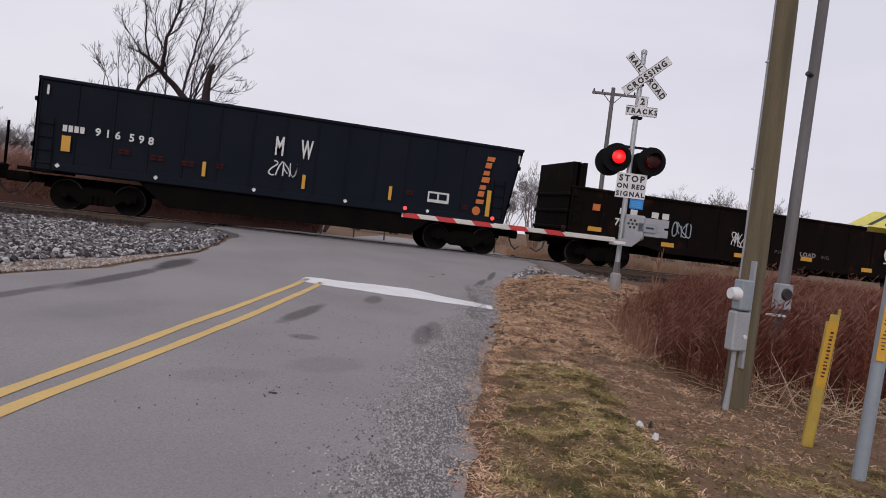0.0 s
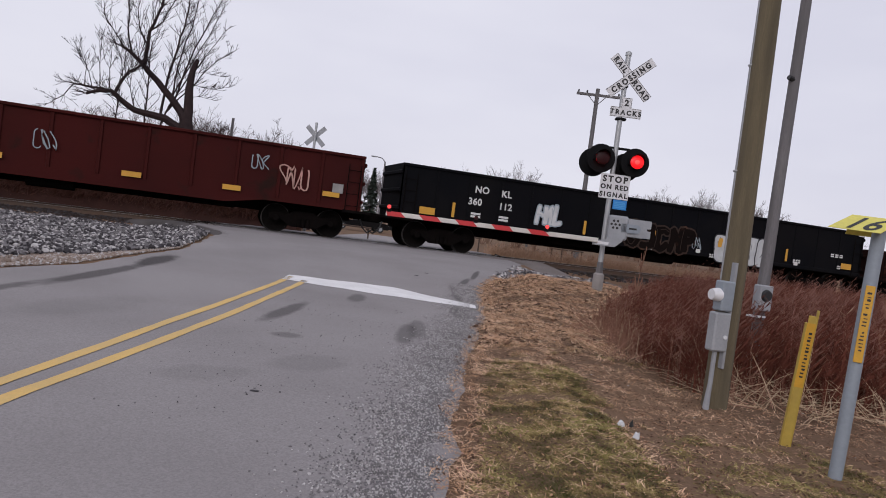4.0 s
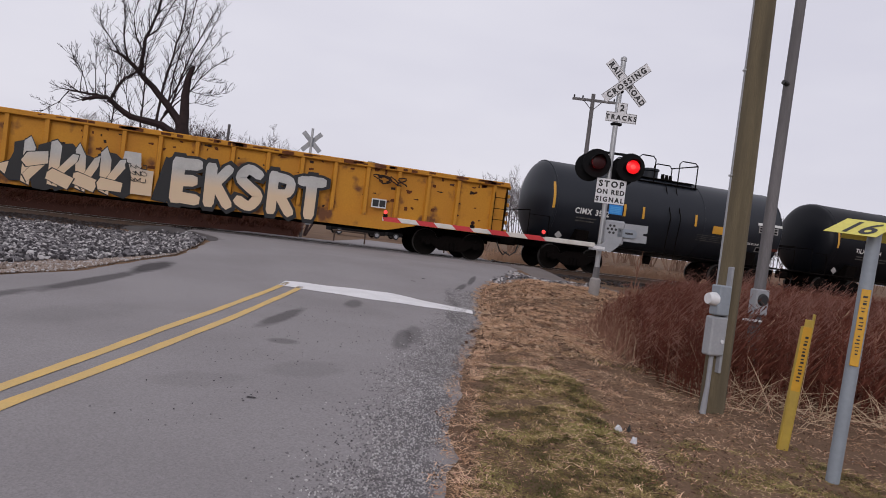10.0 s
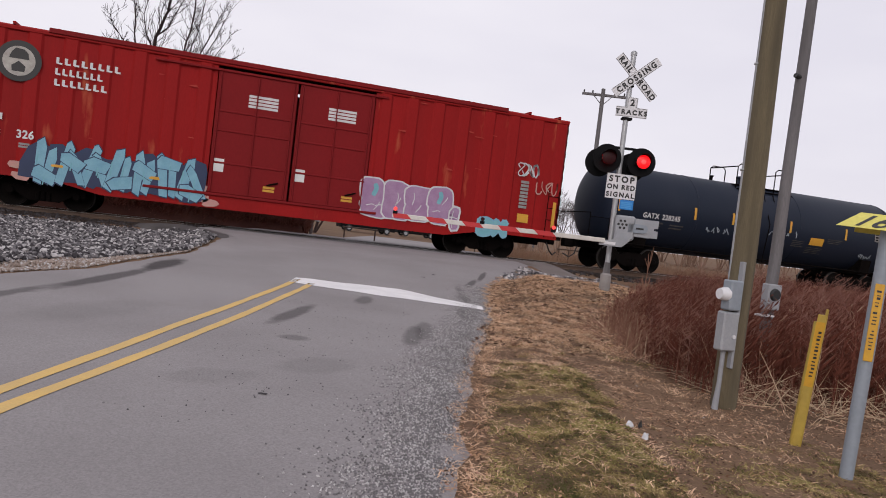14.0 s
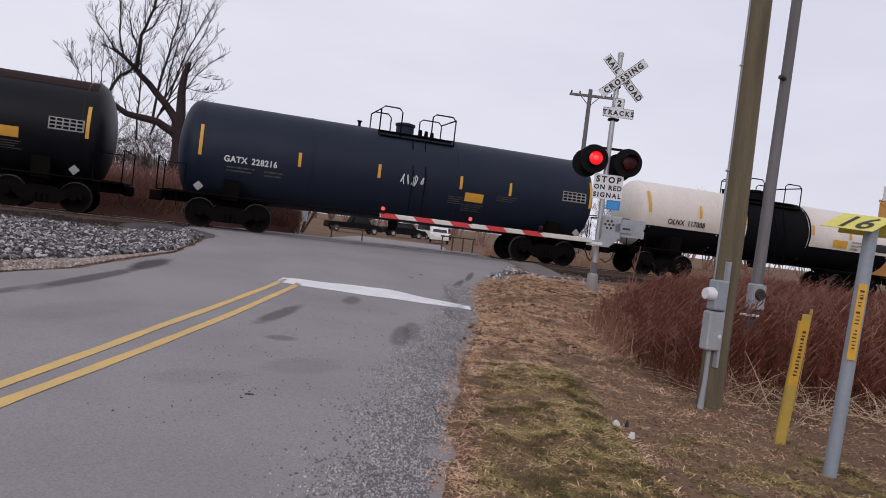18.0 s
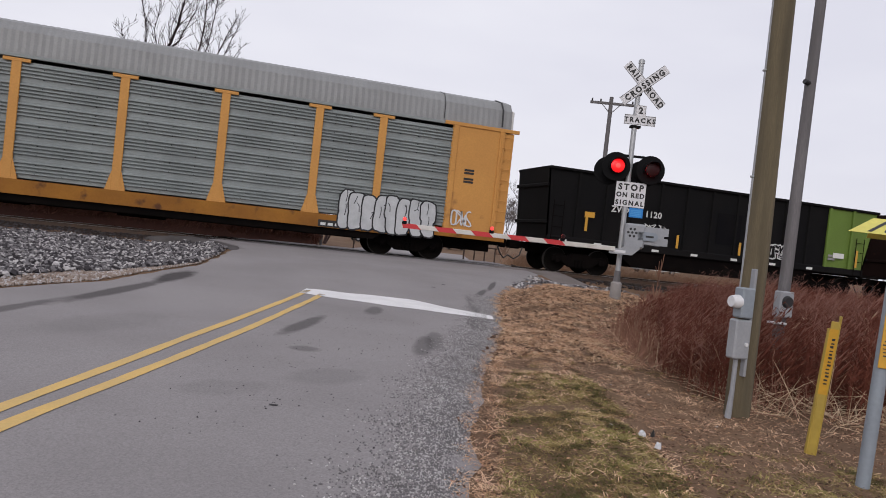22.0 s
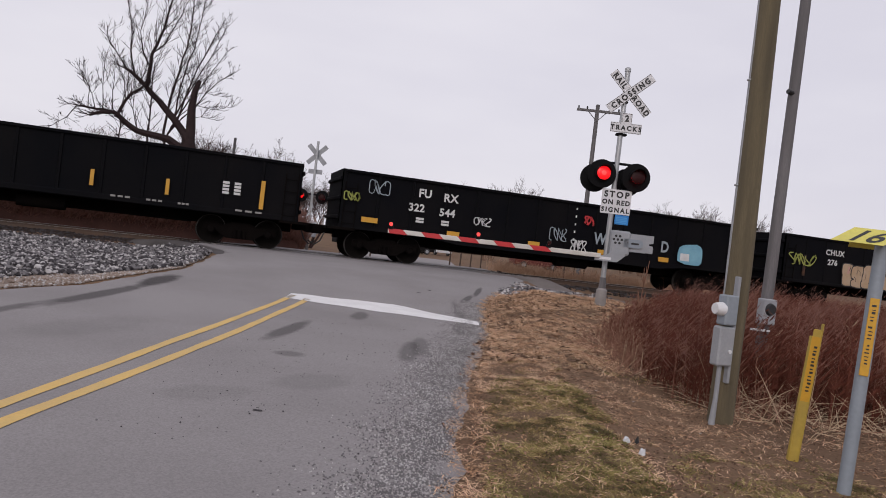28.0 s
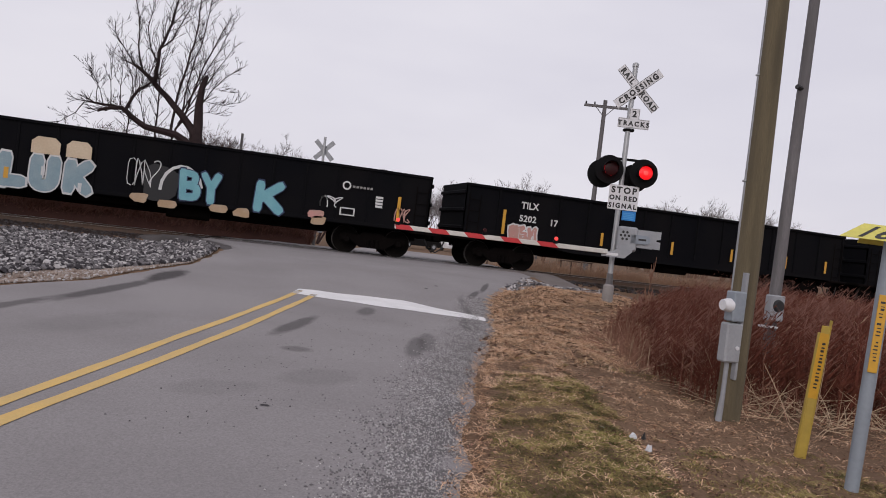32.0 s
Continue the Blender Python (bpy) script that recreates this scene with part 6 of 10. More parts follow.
def boxcar(label, s0, s1):
    car, L = car_base("box_car", label, s0, s1)
    top, bot, hy = 5.1, 0.98, 1.58
    d0, d1 = 7.14, 12.12
    for s in (-1, 1):
        for a, b in ((0, d0), (d1, L)):
            part("side_wall", M().box((a, min(s * (hy - 0.05), s * (hy - 0.11)), bot), (b, max(s * (hy - 0.05), s * (hy - 0.11)), top)), BOX_RED, car)
        part("side_sill", M().prism([(0, bot + 0.02), (0, bot - 0.12), (2.9, bot - 0.12), (4.2, bot - 0.38), (L - 4.2, bot - 0.38), (L - 2.9, bot - 0.12), (L, bot - 0.12), (L, bot + 0.02)], "y", s * hy, s * (hy - 0.12)), BOX_RED, car)
        part("top_chord", M().box((0, min(s * (hy + 0.01), s * (hy - 0.12)), top - 0.1), (L, max(s * (hy + 0.01), s * (hy - 0.12)), top + 0.02), 0.02), BOX_RED, car)
        rib = keep(("boxrib", s), lambda: M().prism([(-0.22, 0), (0.22, 0), (0.15, s * 0.055), (-0.15, s * 0.055)], "z", 0, top - bot - 0.1).mesh("side_rib", BOX_RED))
        for a, b, k in ((0.25, d0 - 0.35, 8), (d1 + 0.35, L - 0.25, 8)):
            for i in range(k):
                part("side_rib", rib, BOX_RED, car, at=pose(a + (b - a) * i / (k - 1), s * (hy - 0.051), bot))
        for k, (a, b) in enumerate(((d0, (d0 + d1) / 2), ((d0 + d1) / 2, d1))):
            door = part("plug_door", M().box((a + 0.03, min(s * (hy + 0.01), s * (hy - 0.09)), bot + 0.1), (b - 0.03, max(s * (hy + 0.01), s * (hy - 0.09)), top - 0.25), 0.02), DOOR_RED, car, "dark red sliding plug door")
            for z in (2.0, 3.0, 3.6):
                part("door_rail", M().box((a + 0.1, min(s * (hy + 0.035), s * hy), z), (b - 0.1, max(s * (hy + 0.035), s * hy), z + 0.06), 0.01), DOOR_RED, door)
            if s < 0:
                for x in (a + 0.12, (a + b) / 2, b - 0.16):
                    part("lock_bar", M().tube([(x, -hy - 0.045, bot + 0.15), (x, -hy - 0.045, top - 0.3)], 0.02, 6), DOOR_RED, door)
                part("door_placard", M().box((a + 0.15, -hy - 0.02, 1.75), (a + 0.45, -hy - 0.011, 2.15)), PLACARD, door, "white notice on the door")
                part("door_handle", M().tube([(b - 0.7, -hy - 0.06, 1.5), (b - 0.35, -hy - 0.06, 1.62)], 0.025, 6), UNDER, door)
                bars(door, b - 1.5, 3.85, 1.0, 0.42, LETTER, -hy - 0.012, 1, 4, 0.9, "unreadable_print")
                bars(door, b - 0.8, 1.3, 0.4, 0.2, STRIPE, -hy - 0.012, 1, 2, 0.9, "unreadable_print")
        part("door_track", M().box((d0 - 1.8, min(s * (hy + 0.06), s * hy), top - 0.27), (d1 + 0.4, max(s * (hy + 0.06), s * hy), top - 0.2), 0.01).box((d0 - 1.8, min(s * (hy + 0.06), s * hy), bot + 0.02), (d1 + 0.4, max(s * (hy + 0.06), s * hy), bot + 0.1), 0.01), DOOR_RED, car)
    for x, s in ((0, -1), (L, 1)):
        part("end_wall", M().box((min(x, x - s * 0.08), -hy + 0.05, bot), (max(x, x - s * 0.08), hy - 0.05, top)), BOX_RED, car)
        for i in range(9):
            z = bot + 0.25 + i * 0.43
            part("end_rib", M().box((min(x, x + s * 0.06), -hy + 0.12, z), (max(x, x + s * 0.06), hy - 0.12, z + 0.22), 0.05), OXIDE_RED, car)
        part("end_sill", M().box((min(x, x + s * 0.2), -hy, bot - 0.12), (max(x, x + s * 0.2), hy, bot + 0.05), 0.02), UNDER, car)
    part("roof", M().prism([(-hy, top), (hy, top), (hy - 0.1, top + 0.06), (0, top + 0.16), (-hy + 0.1, top + 0.06)], "x", -0.02, L + 0.02), BOX_RED, car)
    part("roof_edge", M().box((2.45, -hy - 0.05, top - 0.02), (L - 2.4, -hy + 0.02, top + 0.12), 0.01), DOOR_RED, car)
    roof_rib = keep("roofrib", lambda: M().box((-0.04, -hy, 0), (0.04, hy, 0.09), 0.01).mesh("roof_rib", BOX_RED))
    for i in range(17):
        part("roof_rib", roof_rib, BOX_RED, car, at=pose(0.4 + (L - 0.8) * i / 16, 0, top + 0.05))
    part("floor", M().box((0.05, -hy + 0.1, bot - 0.05), (L - 0.05, hy - 0.1, bot + 0.05)), UNDER, car)
    part("centre_sill", M().box((0.1, -0.3, 0.6), (L - 0.1, 0.3, 0.95)), UNDER, car)
    part("brake_rigging", M().box((L * 0.45, -1.0, 0.6), (L * 0.55, -0.5, 0.92), 0.04).tube([(L * 0.25, -0.7, 0.65), (L * 0.75, -0.7, 0.65)], 0.03, 6), UNDER, car)
    y = -hy - 0.012
    ladder(car, 0.1, bot - 0.05, 2.6, y - 0.03)
    ladder(car, L - 0.5, bot - 0.05, 2.6, y - 0.03)
    # round emblem and the name that stands beside it, as plain shapes
    part("round_emblem", M().turned([(-0.004, 0.58), (0, 0.58)], (1.76, y - 0.002, 4.14), "y", 32), SIGN_BLACK, car, "round black and grey emblem")
    part("emblem_ring", M().turned([(-0.003, 0.42), (0, 0.42)], (1.76, y - 0.006, 4.14), "y", 32), PALE_DISC, car)
    part("emblem_shape", M().prism([(1.5, 4.2), (2.02, 4.2), (1.98, 4.38), (1.88, 4.48), (1.66, 4.5), (1.56, 4.38)], "y", y - 0.013, y - 0.010), SIGN_BLACK, car)
    part("emblem_shape", M().prism([(1.6, 3.84), (1.92, 3.84), (1.94, 4.0), (1.76, 4.14), (1.58, 4.0)], "y", y - 0.013, y - 0.010), SIGN_BLACK, car)
    for z, w, n in ((4.24, 1.78, 8), (3.93, 1.3, 7), (3.62, 1.45, 7)):
        bars(car, 2.7, z, w, 0.25, LETTER, y, n, 1, 0.34)
        bars(car, 2.74, z - 0.015, w, 0.07, LETTER, y, n, 1, 0.55)
    bars(car, 1.08, 2.43, 0.46, 0.25, LETTER, y, 2, 1, 0.72)
    letters(car, "218", 1.0, 1.95, 0.27, LETTER, y, 1.0)
    letters(car, "326", 1.86, 1.95, 0.27, LETTER, y, 1.0)
    bars(car, 1.08, 1.7, 0.4, 0.16, LETTER_DULL, y, 1, 2)
    bars(car, 1.95, 1.7, 0.4, 0.16, LETTER_DULL, y, 1, 2)
    plate(car, "yellow_panel", 1.0, 1.35, 0.46, 0.23, STRIPE, y)
    plate(car, "yellow_panel", L - 1.6, 1.35, 0.42, 0.3, STRIPE, y)
    plate(car, "reflector", 0.14, 1.8, 0.14, 1.2, STRIPE, y - 0.05)
    plate(car, "reflector", L - 0.3, 1.3, 0.12, 0.9, STRIPE, y - 0.05)
    wild_piece(car, 2.35, 0.72, 4.65, 1.42, 7, PAINT_BLUE, PAINT_NAVY, 11, y - 0.012, PAINT_CYAN, PAINT_NAVY, 0.035)
    for k, (px, pz) in enumerate(((2.1, 0.9), (2.0, 1.2), (7.0, 0.85), (7.3, 0.75), (6.95, 1.15))):
        part("paint_dab", M().add(*fan(blob(px, pz, 0.5, 0.24, random.Random(70 + k), 10), y - 0.009)), PAINT_PINK, car)
    for x in (3.0, 5.65):
        part("paint_dab", M().add(*fan(blob(x, 1.3, 0.3, 0.09, random.Random(int(x)), 9), y - 0.03)), STRIPE, car)
    bubble_piece(car, 12.0, 0.95, 3.0, 1.3, 4, PAINT_PURPLE, PAINT_WHITE, 12, y - 0.012, PAINT_CYAN)
    graffiti(car, 14.75, 0.85, 0.6, 0.7, 1, PAINT_PURPLE, PAINT_WHITE, 14, y - 0.012)
    scuff_rng = random.Random(61)
    for k in range(24):
        px = scuff_rng.choice((scuff_rng.uniform(0.2, 7.0), scuff_rng.uniform(12.3, L - 0.3)))
        part("scuff", M().add(*fan(blob(px, scuff_rng.uniform(2.2, 4.9), scuff_rng.uniform(0.1, 0.3), scuff_rng.uniform(0.02, 0.06), scuff_rng, 9, 0.3), y + 0.0085)), SCUFF_RED, car)
    graffiti(car, 16.1, 0.8, 1.1, 0.5, 2, PAINT_CYAN, PAINT_BLUE, 13, y)
    scrawl(car, 0.05, 3.6, 0.95, 0.6, PAINT_WHITE, 5, y, 4, 0.05)
    scrawl(car, L - 1.75, 2.95, 0.75, 0.5, PAINT_WHITE, 6, y, 4, 0.05)
    bars(car, L - 1.6, 1.85, 0.38, 1.0, LETTER_DULL, y, 1, 8, 0.8)
    scrawl(car, L - 1.0, 2.4, 0.8, 0.5, PAINT_PINK, 7, y, 4, 0.04)
    running_gear(car, L, 2.6)


def autorack(label, s0, s1):
    car, L = car_base("autorack_car", label, s0, s1)
    hy, deck, eave = 1.52, 1.0, 4.75
    post_x = [4.53, 6.5, 9.38, 12.3, 15.2, 18.1, 21.0, 23.1]
    for s in (-1, 1):
        part("deck_sill", M().prism([(0, 1.15), (0, 0.86), (3.2, 0.86), (4.2, 0.72), (L - 4.2, 0.72), (L - 3.2, 0.86), (L, 0.86), (L, 1.15)], "y", s * (hy + 0.06), s * (hy - 0.1)), RACK_SILL, car, "yellow deck sill")
        # Black strip added to stand for the shade under the sill.
        part("lower_sill", M().prism([(3.4, 0.84), (4.3, 0.715), (4.6, 0.5), (L - 4.6, 0.5), (L - 4.3, 0.715), (L - 3.4, 0.84)], "y", s * (hy - 0.04), s * (hy - 0.12)), UNDER, car, "added black strip for the shade below the deck sill")
        part("top_rail", M().box((0.2, min(s * hy, s * (hy - 0.08)), eave - 0.1), (L - 0.2, max(s * hy, s * (hy - 0.08)), eave), 0.01), GALV, car)
        edges = [2.2] + post_x + [L - 2.2]
        for a, b in zip(edges[:-1], edges[1:]):
            # a corrugated panel: rows of ridges across its face
            prof = [(s * (hy - 0.05), deck + 0.2)]
            rows = 6
            hz = (eave - 0.2 - deck - 0.2) / rows
            for r in range(rows):
                z0 = deck + 0.2 + r * hz
                prof += [(s * (hy - 0.05), z0 + 0.01)]
                for k in range(4):
                    zz = z0 + hz * (0.22 + 0.185 * k)
                    prof += [(s * (hy - 0.05), zz), (s * (hy + 0.012), zz + 0.004), (s * (hy + 0.012), zz + 0.03), (s * (hy - 0.05), zz + 0.075)]
            prof += [(s * (hy - 0.05), eave - 0.2), (s * (hy - 0.07), eave - 0.2), (s * (hy - 0.07), deck + 0.2)]
            part("side_panel", M().prism(prof, "x", a + 0.02, b - 0.02), GALV, car, "corrugated galvanised side panel")
            if s < 0:
                dots = M()
                for c in range(1, 4):
                    for r in range(12):
                        dx, dz = a + (b - a) * c / 4, deck + 0.34 + 0.275 * r
                        dots.box((dx - 0.009, -hy - 0.014, dz - 0.012), (dx + 0.009, -hy + 0.04, dz + 0.012))
                tagged(part("rivets", dots, UNDER, car, "rows of small dark rivets"), kind="stuff")
        pm = keep(("rackpost", s), lambda: M().box((-0.13, min(0, s * 0.07), 0), (0.13, max(0, s * 0.07), 3.45), 0.015).prism([(-0.3, 0), (0.3, 0), (0.14, 0.6), (-0.14, 0.6)], "y", 0, s * 0.06).box((-0.36, min(0, s * 0.075), 3.4), (0.36, max(0, s * 0.075), 3.5), 0.01).mesh("rack_post", RACK_YELLOW))
        for x in post_x:
            part("rack_post", pm, RACK_YELLOW, car, at=pose(x, s * (hy - 0.03), deck + 0.12))
        for a, b in ((0.35, 2.25), (L - 2.25, L - 0.35)):
            part("end_panel", M().box((a, min(s * (hy - 0.08), s * (hy + 0.02)), deck + 0.1), (b, max(s * (hy - 0.08), s * (hy + 0.02)), eave - 0.05), 0.02), RACK_YELLOW, car, "yellow end bay panel")
            part("end_bay_cap", M().box((a - 0.3, min(s * (hy - 0.05), s * (hy + 0.06)), eave - 0.1), (b + 0.5, max(s * (hy - 0.05), s * (hy + 0.06)), eave + 0.02), 0.01), RACK_YELLOW, car)
            for x in (a + 0.02, b - 0.2):
                part("end_bay_rib", M().box((x, min(s * hy, s * (hy + 0.07)), deck + 0.1), (x + 0.18, max(s * hy, s * (hy + 0.07)), eave - 0.1), 0.012), RACK_YELLOW, car)
    for x0, x1, s in ((0.0, 0.4, -1), (L - 0.4, L, 1)):
        for y0, y1 in ((-1.5, -0.02), (0.02, 1.5)):
            part("end_door", M().box((x0, y0, deck), (x1, y1, eave - 0.1), 0.04), RACK_YELLOW, car, "yellow radial end door")
            part("upper_end_door", M().box((x0 + 0.05, y0 * 0.95, eave - 0.08), (x1 - 0.05, y1 * 0.95, 5.45), 0.04), PLACARD, car, "white upper end door")
        outer = x0 if s < 0 else x1
        part("lock_rod", M().tube([(outer + s * 0.03, 0, deck), (outer + s * 0.03, 0, 5.4)], 0.03, 6), SIGN_BLACK, car)
        for i in range(9):
            part("hinge_bolt", keep("hinge", lambda: M().box((-0.06, -0.03, -0.05), (0.06, 0, 0.05), 0.01).mesh("hinge_bolt", RACK_YELLOW)), RACK_YELLOW, car, at=pose((x0 + x1) / 2 + s * -0.15, -1.5, deck + 0.3 + 0.4 * i))
        ladder(car, 0.05 if s < 0 else L - 0.45, deck, eave - 0.1, -hy - 0.08, 0.38, 10, RACK_YELLOW)
    prof = [(-hy + 0.02, eave), (-hy + 0.02, eave + 0.08), (-1.44, 5.42), (-1.2, 5.70), (-0.6, 5.87), (0, 5.92), (0.6, 5.87), (1.2, 5.70), (1.44, 5.42), (hy - 0.02, eave + 0.08), (hy - 0.02, eave)]
    v, f = [], []
    xs = steps(0.15, L - 0.15, 0.1)
    n = len(prof)
    for i, x in enumerate(xs):
        k = 1.0 if i % 2 else 0.991
        v += [(x, y * k, eave + (z - eave) * k) for y, z in prof]
    f = [(i * n + j, i * n + j + 1, (i + 1) * n + j + 1, (i + 1) * n + j) for i in range(len(xs) - 1) for j in range(n - 1)]
    f += [tuple(range(n)), tuple((len(xs) - 1) * n + j for j in range(n))]
    part("roof", M().add(v, f), ROOF_GREY, car, "corrugated galvanised curved roof")
    for x, pen in ((0.5, 0.03), (2.6, 0.012), (L - 2.6, 0.012), (L - 0.5, 0.03)):
        part("roof_seam", M().tube([(x, y * 1.006, eave + (z - eave) * 1.006) for y, z in prof[1:-1]], pen, 5), SIGN_BLACK, car, "black rubber seam across the roof")
    part("floor", M().box((0.1, -hy + 0.1, 0.9), (L - 0.1, hy - 0.1, 1.05)), UNDER, car)
    part("upper_deck", M().box((0.3, -hy + 0.15, 2.9), (L - 0.3, hy - 0.15, 2.96)), UNDER, car)
    part("centre_sill", M().box((0.1, -0.35, 0.45), (L - 0.1, 0.35, 0.9)), UNDER, car)
    part("brake_cylinder", M().box((L * 0.42, -1.0, 0.42), (L * 0.46, -0.5, 0.7), 0.03), UNDER, car)
    part("air_tank", M().box((L * 0.55, -1.1, 0.4), (L * 0.6, -0.6, 0.68), 0.03), UNDER, car)
    y = -hy - 0.07
    # the road's mark as three plain blocks with a bar under them
    for i in range(3):
        part("emblem_shadow", M().box((7.06 + 0.56 * i, -hy - 0.014, 3.3), (7.61 + 0.56 * i, -hy - 0.011, 3.85)), SIGN_BLACK, car)
        part("emblem_block", M().prism([(7.1 + 0.56 * i, 3.35), (7.57 + 0.56 * i, 3.35), (7.57 + 0.56 * i, 3.8), (7.1 + 0.56 * i, 3.8)], "y", -hy - 0.019, -hy - 0.015), STRIPE, car, "yellow block of a painted emblem")
        part("emblem_gap", M().box((7.25 + 0.56 * i, -hy - 0.024, 3.49), (7.48 + 0.56 * i, -hy - 0.02, 3.66)), GALV, car)
    part("emblem_bar", M().box((7.05, -hy - 0.018, 3.17), (8.75, -hy, 3.24)), STRIPE, car)
    plate(car, "number_board", 6.6, 0.76, 2.2, 0.22, SIGN_BLACK, y, "black number board")
    letters(car, "TTGX", 6.72, 0.8, 0.15, LETTER, y - 0.006, 1.0, gap=1.25, slant=0.2)
    letters(car, "983328", 7.7, 0.8, 0.15, LETTER, y - 0.006, 1.0, gap=1.15, slant=0.2)
    plate(car, "number_board", 21.3, 0.74, 0.9, 0.22, SIGN_BLACK, y)
    bars(car, 21.38, 0.79, 0.7, 0.12, LETTER, y - 0.006, 3)
    wild_piece(car, 1.7, 1.12, 2.65, 0.95, 4, PAINT_NAVY, PAINT_SILVER, 20, -hy - 0.026, None, PAINT_SILVER, 0.03)
    block_letters(car, "BNW", 1.85, 1.14, 2.4, 0.88, PAINT_NAVY, PAINT_SILVER, -hy - 0.042, 0.25, 0.045, 0.0, 21)
    bubble_piece(car, 4.68, 1.22, 1.65, 0.72, 3, GALV, PAINT_SILVER, 22, -hy - 0.03)
    bubble_piece(car, 9.62, 1.05, 2.1, 1.0, 5, PAINT_SILVER, PAINT_BLACK, 23, -hy - 0.03)
    bubble_piece(car, 21.9, 0.78, 3.2, 1.25, 8, PAINT_SILVER, PAINT_BLACK, 24, y - 0.01)
    scrawl(car, L - 2.0, 1.25, 0.7, 0.55, PAINT_WHITE, 25, y - 0.0, 4, 0.05)
    bars(car, 1.3, 3.2, 0.5, 0.14, SIGN_BLACK, -hy - 0.03, 1, 1)
    for z in (2.75, 3.05):
        bars(car, L - 1.7, z, 0.5, 0.2, SIGN_BLACK, -hy - 0.03, 1, 2)
    running_gear(car, L, 3.3)


# ---- the train, in the order in which it passes ----
SIDE = -1.545


def car_0():
    car, L = car_base("flat_car", "low black flat car with end railings ahead of the gondola", -26.0, -7.3)
    part("deck", M().box((0, -1.45, 0.95), (L, 1.45, 1.2), 0.03), UNDER, car)
    for x in (L - 0.1, L - 0.75, L - 1.4, L - 2.1):
        part("stake", M().tube([(x, -1.35, 1.2), (x, -1.35, 2.7 if x < L - 0.2 else 2.5)], 0.05, 6), UNDER, car)
        part("stake", M().tube([(x, 1.35, 1.2), (x, 1.35, 2.6)], 0.05, 6), UNDER, car)
    for z in (2.25, 2.6):
        part("rail_cable", M().tube([(L - 2.1, -1.35, z), (L - 0.1, -1.35, z - 0.1)], 0.02, 5), UNDER, car)
    part("bulkhead", M().box((L - 0.9, -1.3, 1.2), (L - 0.7, 1.3, 1.9), 0.02), UNDER, car)
    running_gear(car, L)


def car_1():
    car, L = gondola("dark navy high-sided gondola with white numbers and orange lettering", -5.93, 9.32, 3.82, NAVY_BLACK, 15, 1.15, (0.0, 0.45), 0.42, post=0.03, post_w=0.06, ribs=2, sill=0.2)
    bars(car, 0.75, 2.3, 0.62, 0.26, LETTER, SIDE, 4, 1, 0.75)
    for i, c in enumerate("916598"):
        letters(car, c, 1.62 + 0.27 * i + (0.12 if i > 2 else 0), 2.28 - 0.01 * i, 0.26, LETTER, SIDE, 1.1)
    plate(car, "reflector", 0.75, 1.72, 0.24, 0.46, STRIPE, SIDE)
    stripes(car, (4.7, 7.75, 10.6), 1.5, 0.15, 0.45, SIDE)
    plate(car, "reflector", 14.05, 1.35, 0.15, 0.9, STRIPE, SIDE)
    letters(car, "M", 6.8, 2.42, 0.68, LETTER, SIDE, 0.5)
    letters(car, "W", 7.62, 2.42, 0.68, LETTER, SIDE, 0.46)
    scrawl(car, 6.7, 1.8, 0.85, 0.5, PAINT_WHITE, 31, SIDE, 4, 0.04)
    for i in range(7):
        plate(car, "emblem_block", 13.66 + 0.04 * i, 1.75 + 0.25 * i, 0.22 if i % 3 else 0.28, 0.19 if i % 2 else 0.15, ORANGE, SIDE, "orange block of painted lettering", 0.16)
    part("emblem_shape", M().turned([(-0.004, 0.15), (0, 0.15)], (13.72, SIDE, 1.5), "y", 14), ORANGE, car)
    plate(car, "stencil_panel", 11.95, 1.6, 0.75, 0.36, LETTER, SIDE)
    for i in range(2):
        plate(car, "stencil_gap", 12.0 + 0.34 * i, 1.7, 0.28, 0.2, NAVY_BLACK, SIDE - 0.005)
    for x, z, w in ((2.3, 1.85, 0.4), (3.2, 1.8, 0.5), (4.1, 1.75, 0.5), (5.1, 1.8, 0.3), (11.2, 1.75, 0.35), (13.2, 1.5, 0.3)):
        bars(car, x, z, 0.8 * w, 0.18, FAINT_RED, SIDE, 2, 2, 0.8)
    for x in (0.7, 3.4, 6.3, 9.2, 12.0):
        part("placard", M().prism(rot_rect(x, 1.28, 0.1, 0.1, 45), "y", SIDE - 0.004, SIDE), PLACARD, car)
    for x in (0.25, L - 0.2):
        plate(car, "corner_mark", x, 3.3, 0.06, 0.28, LETTER, SIDE)


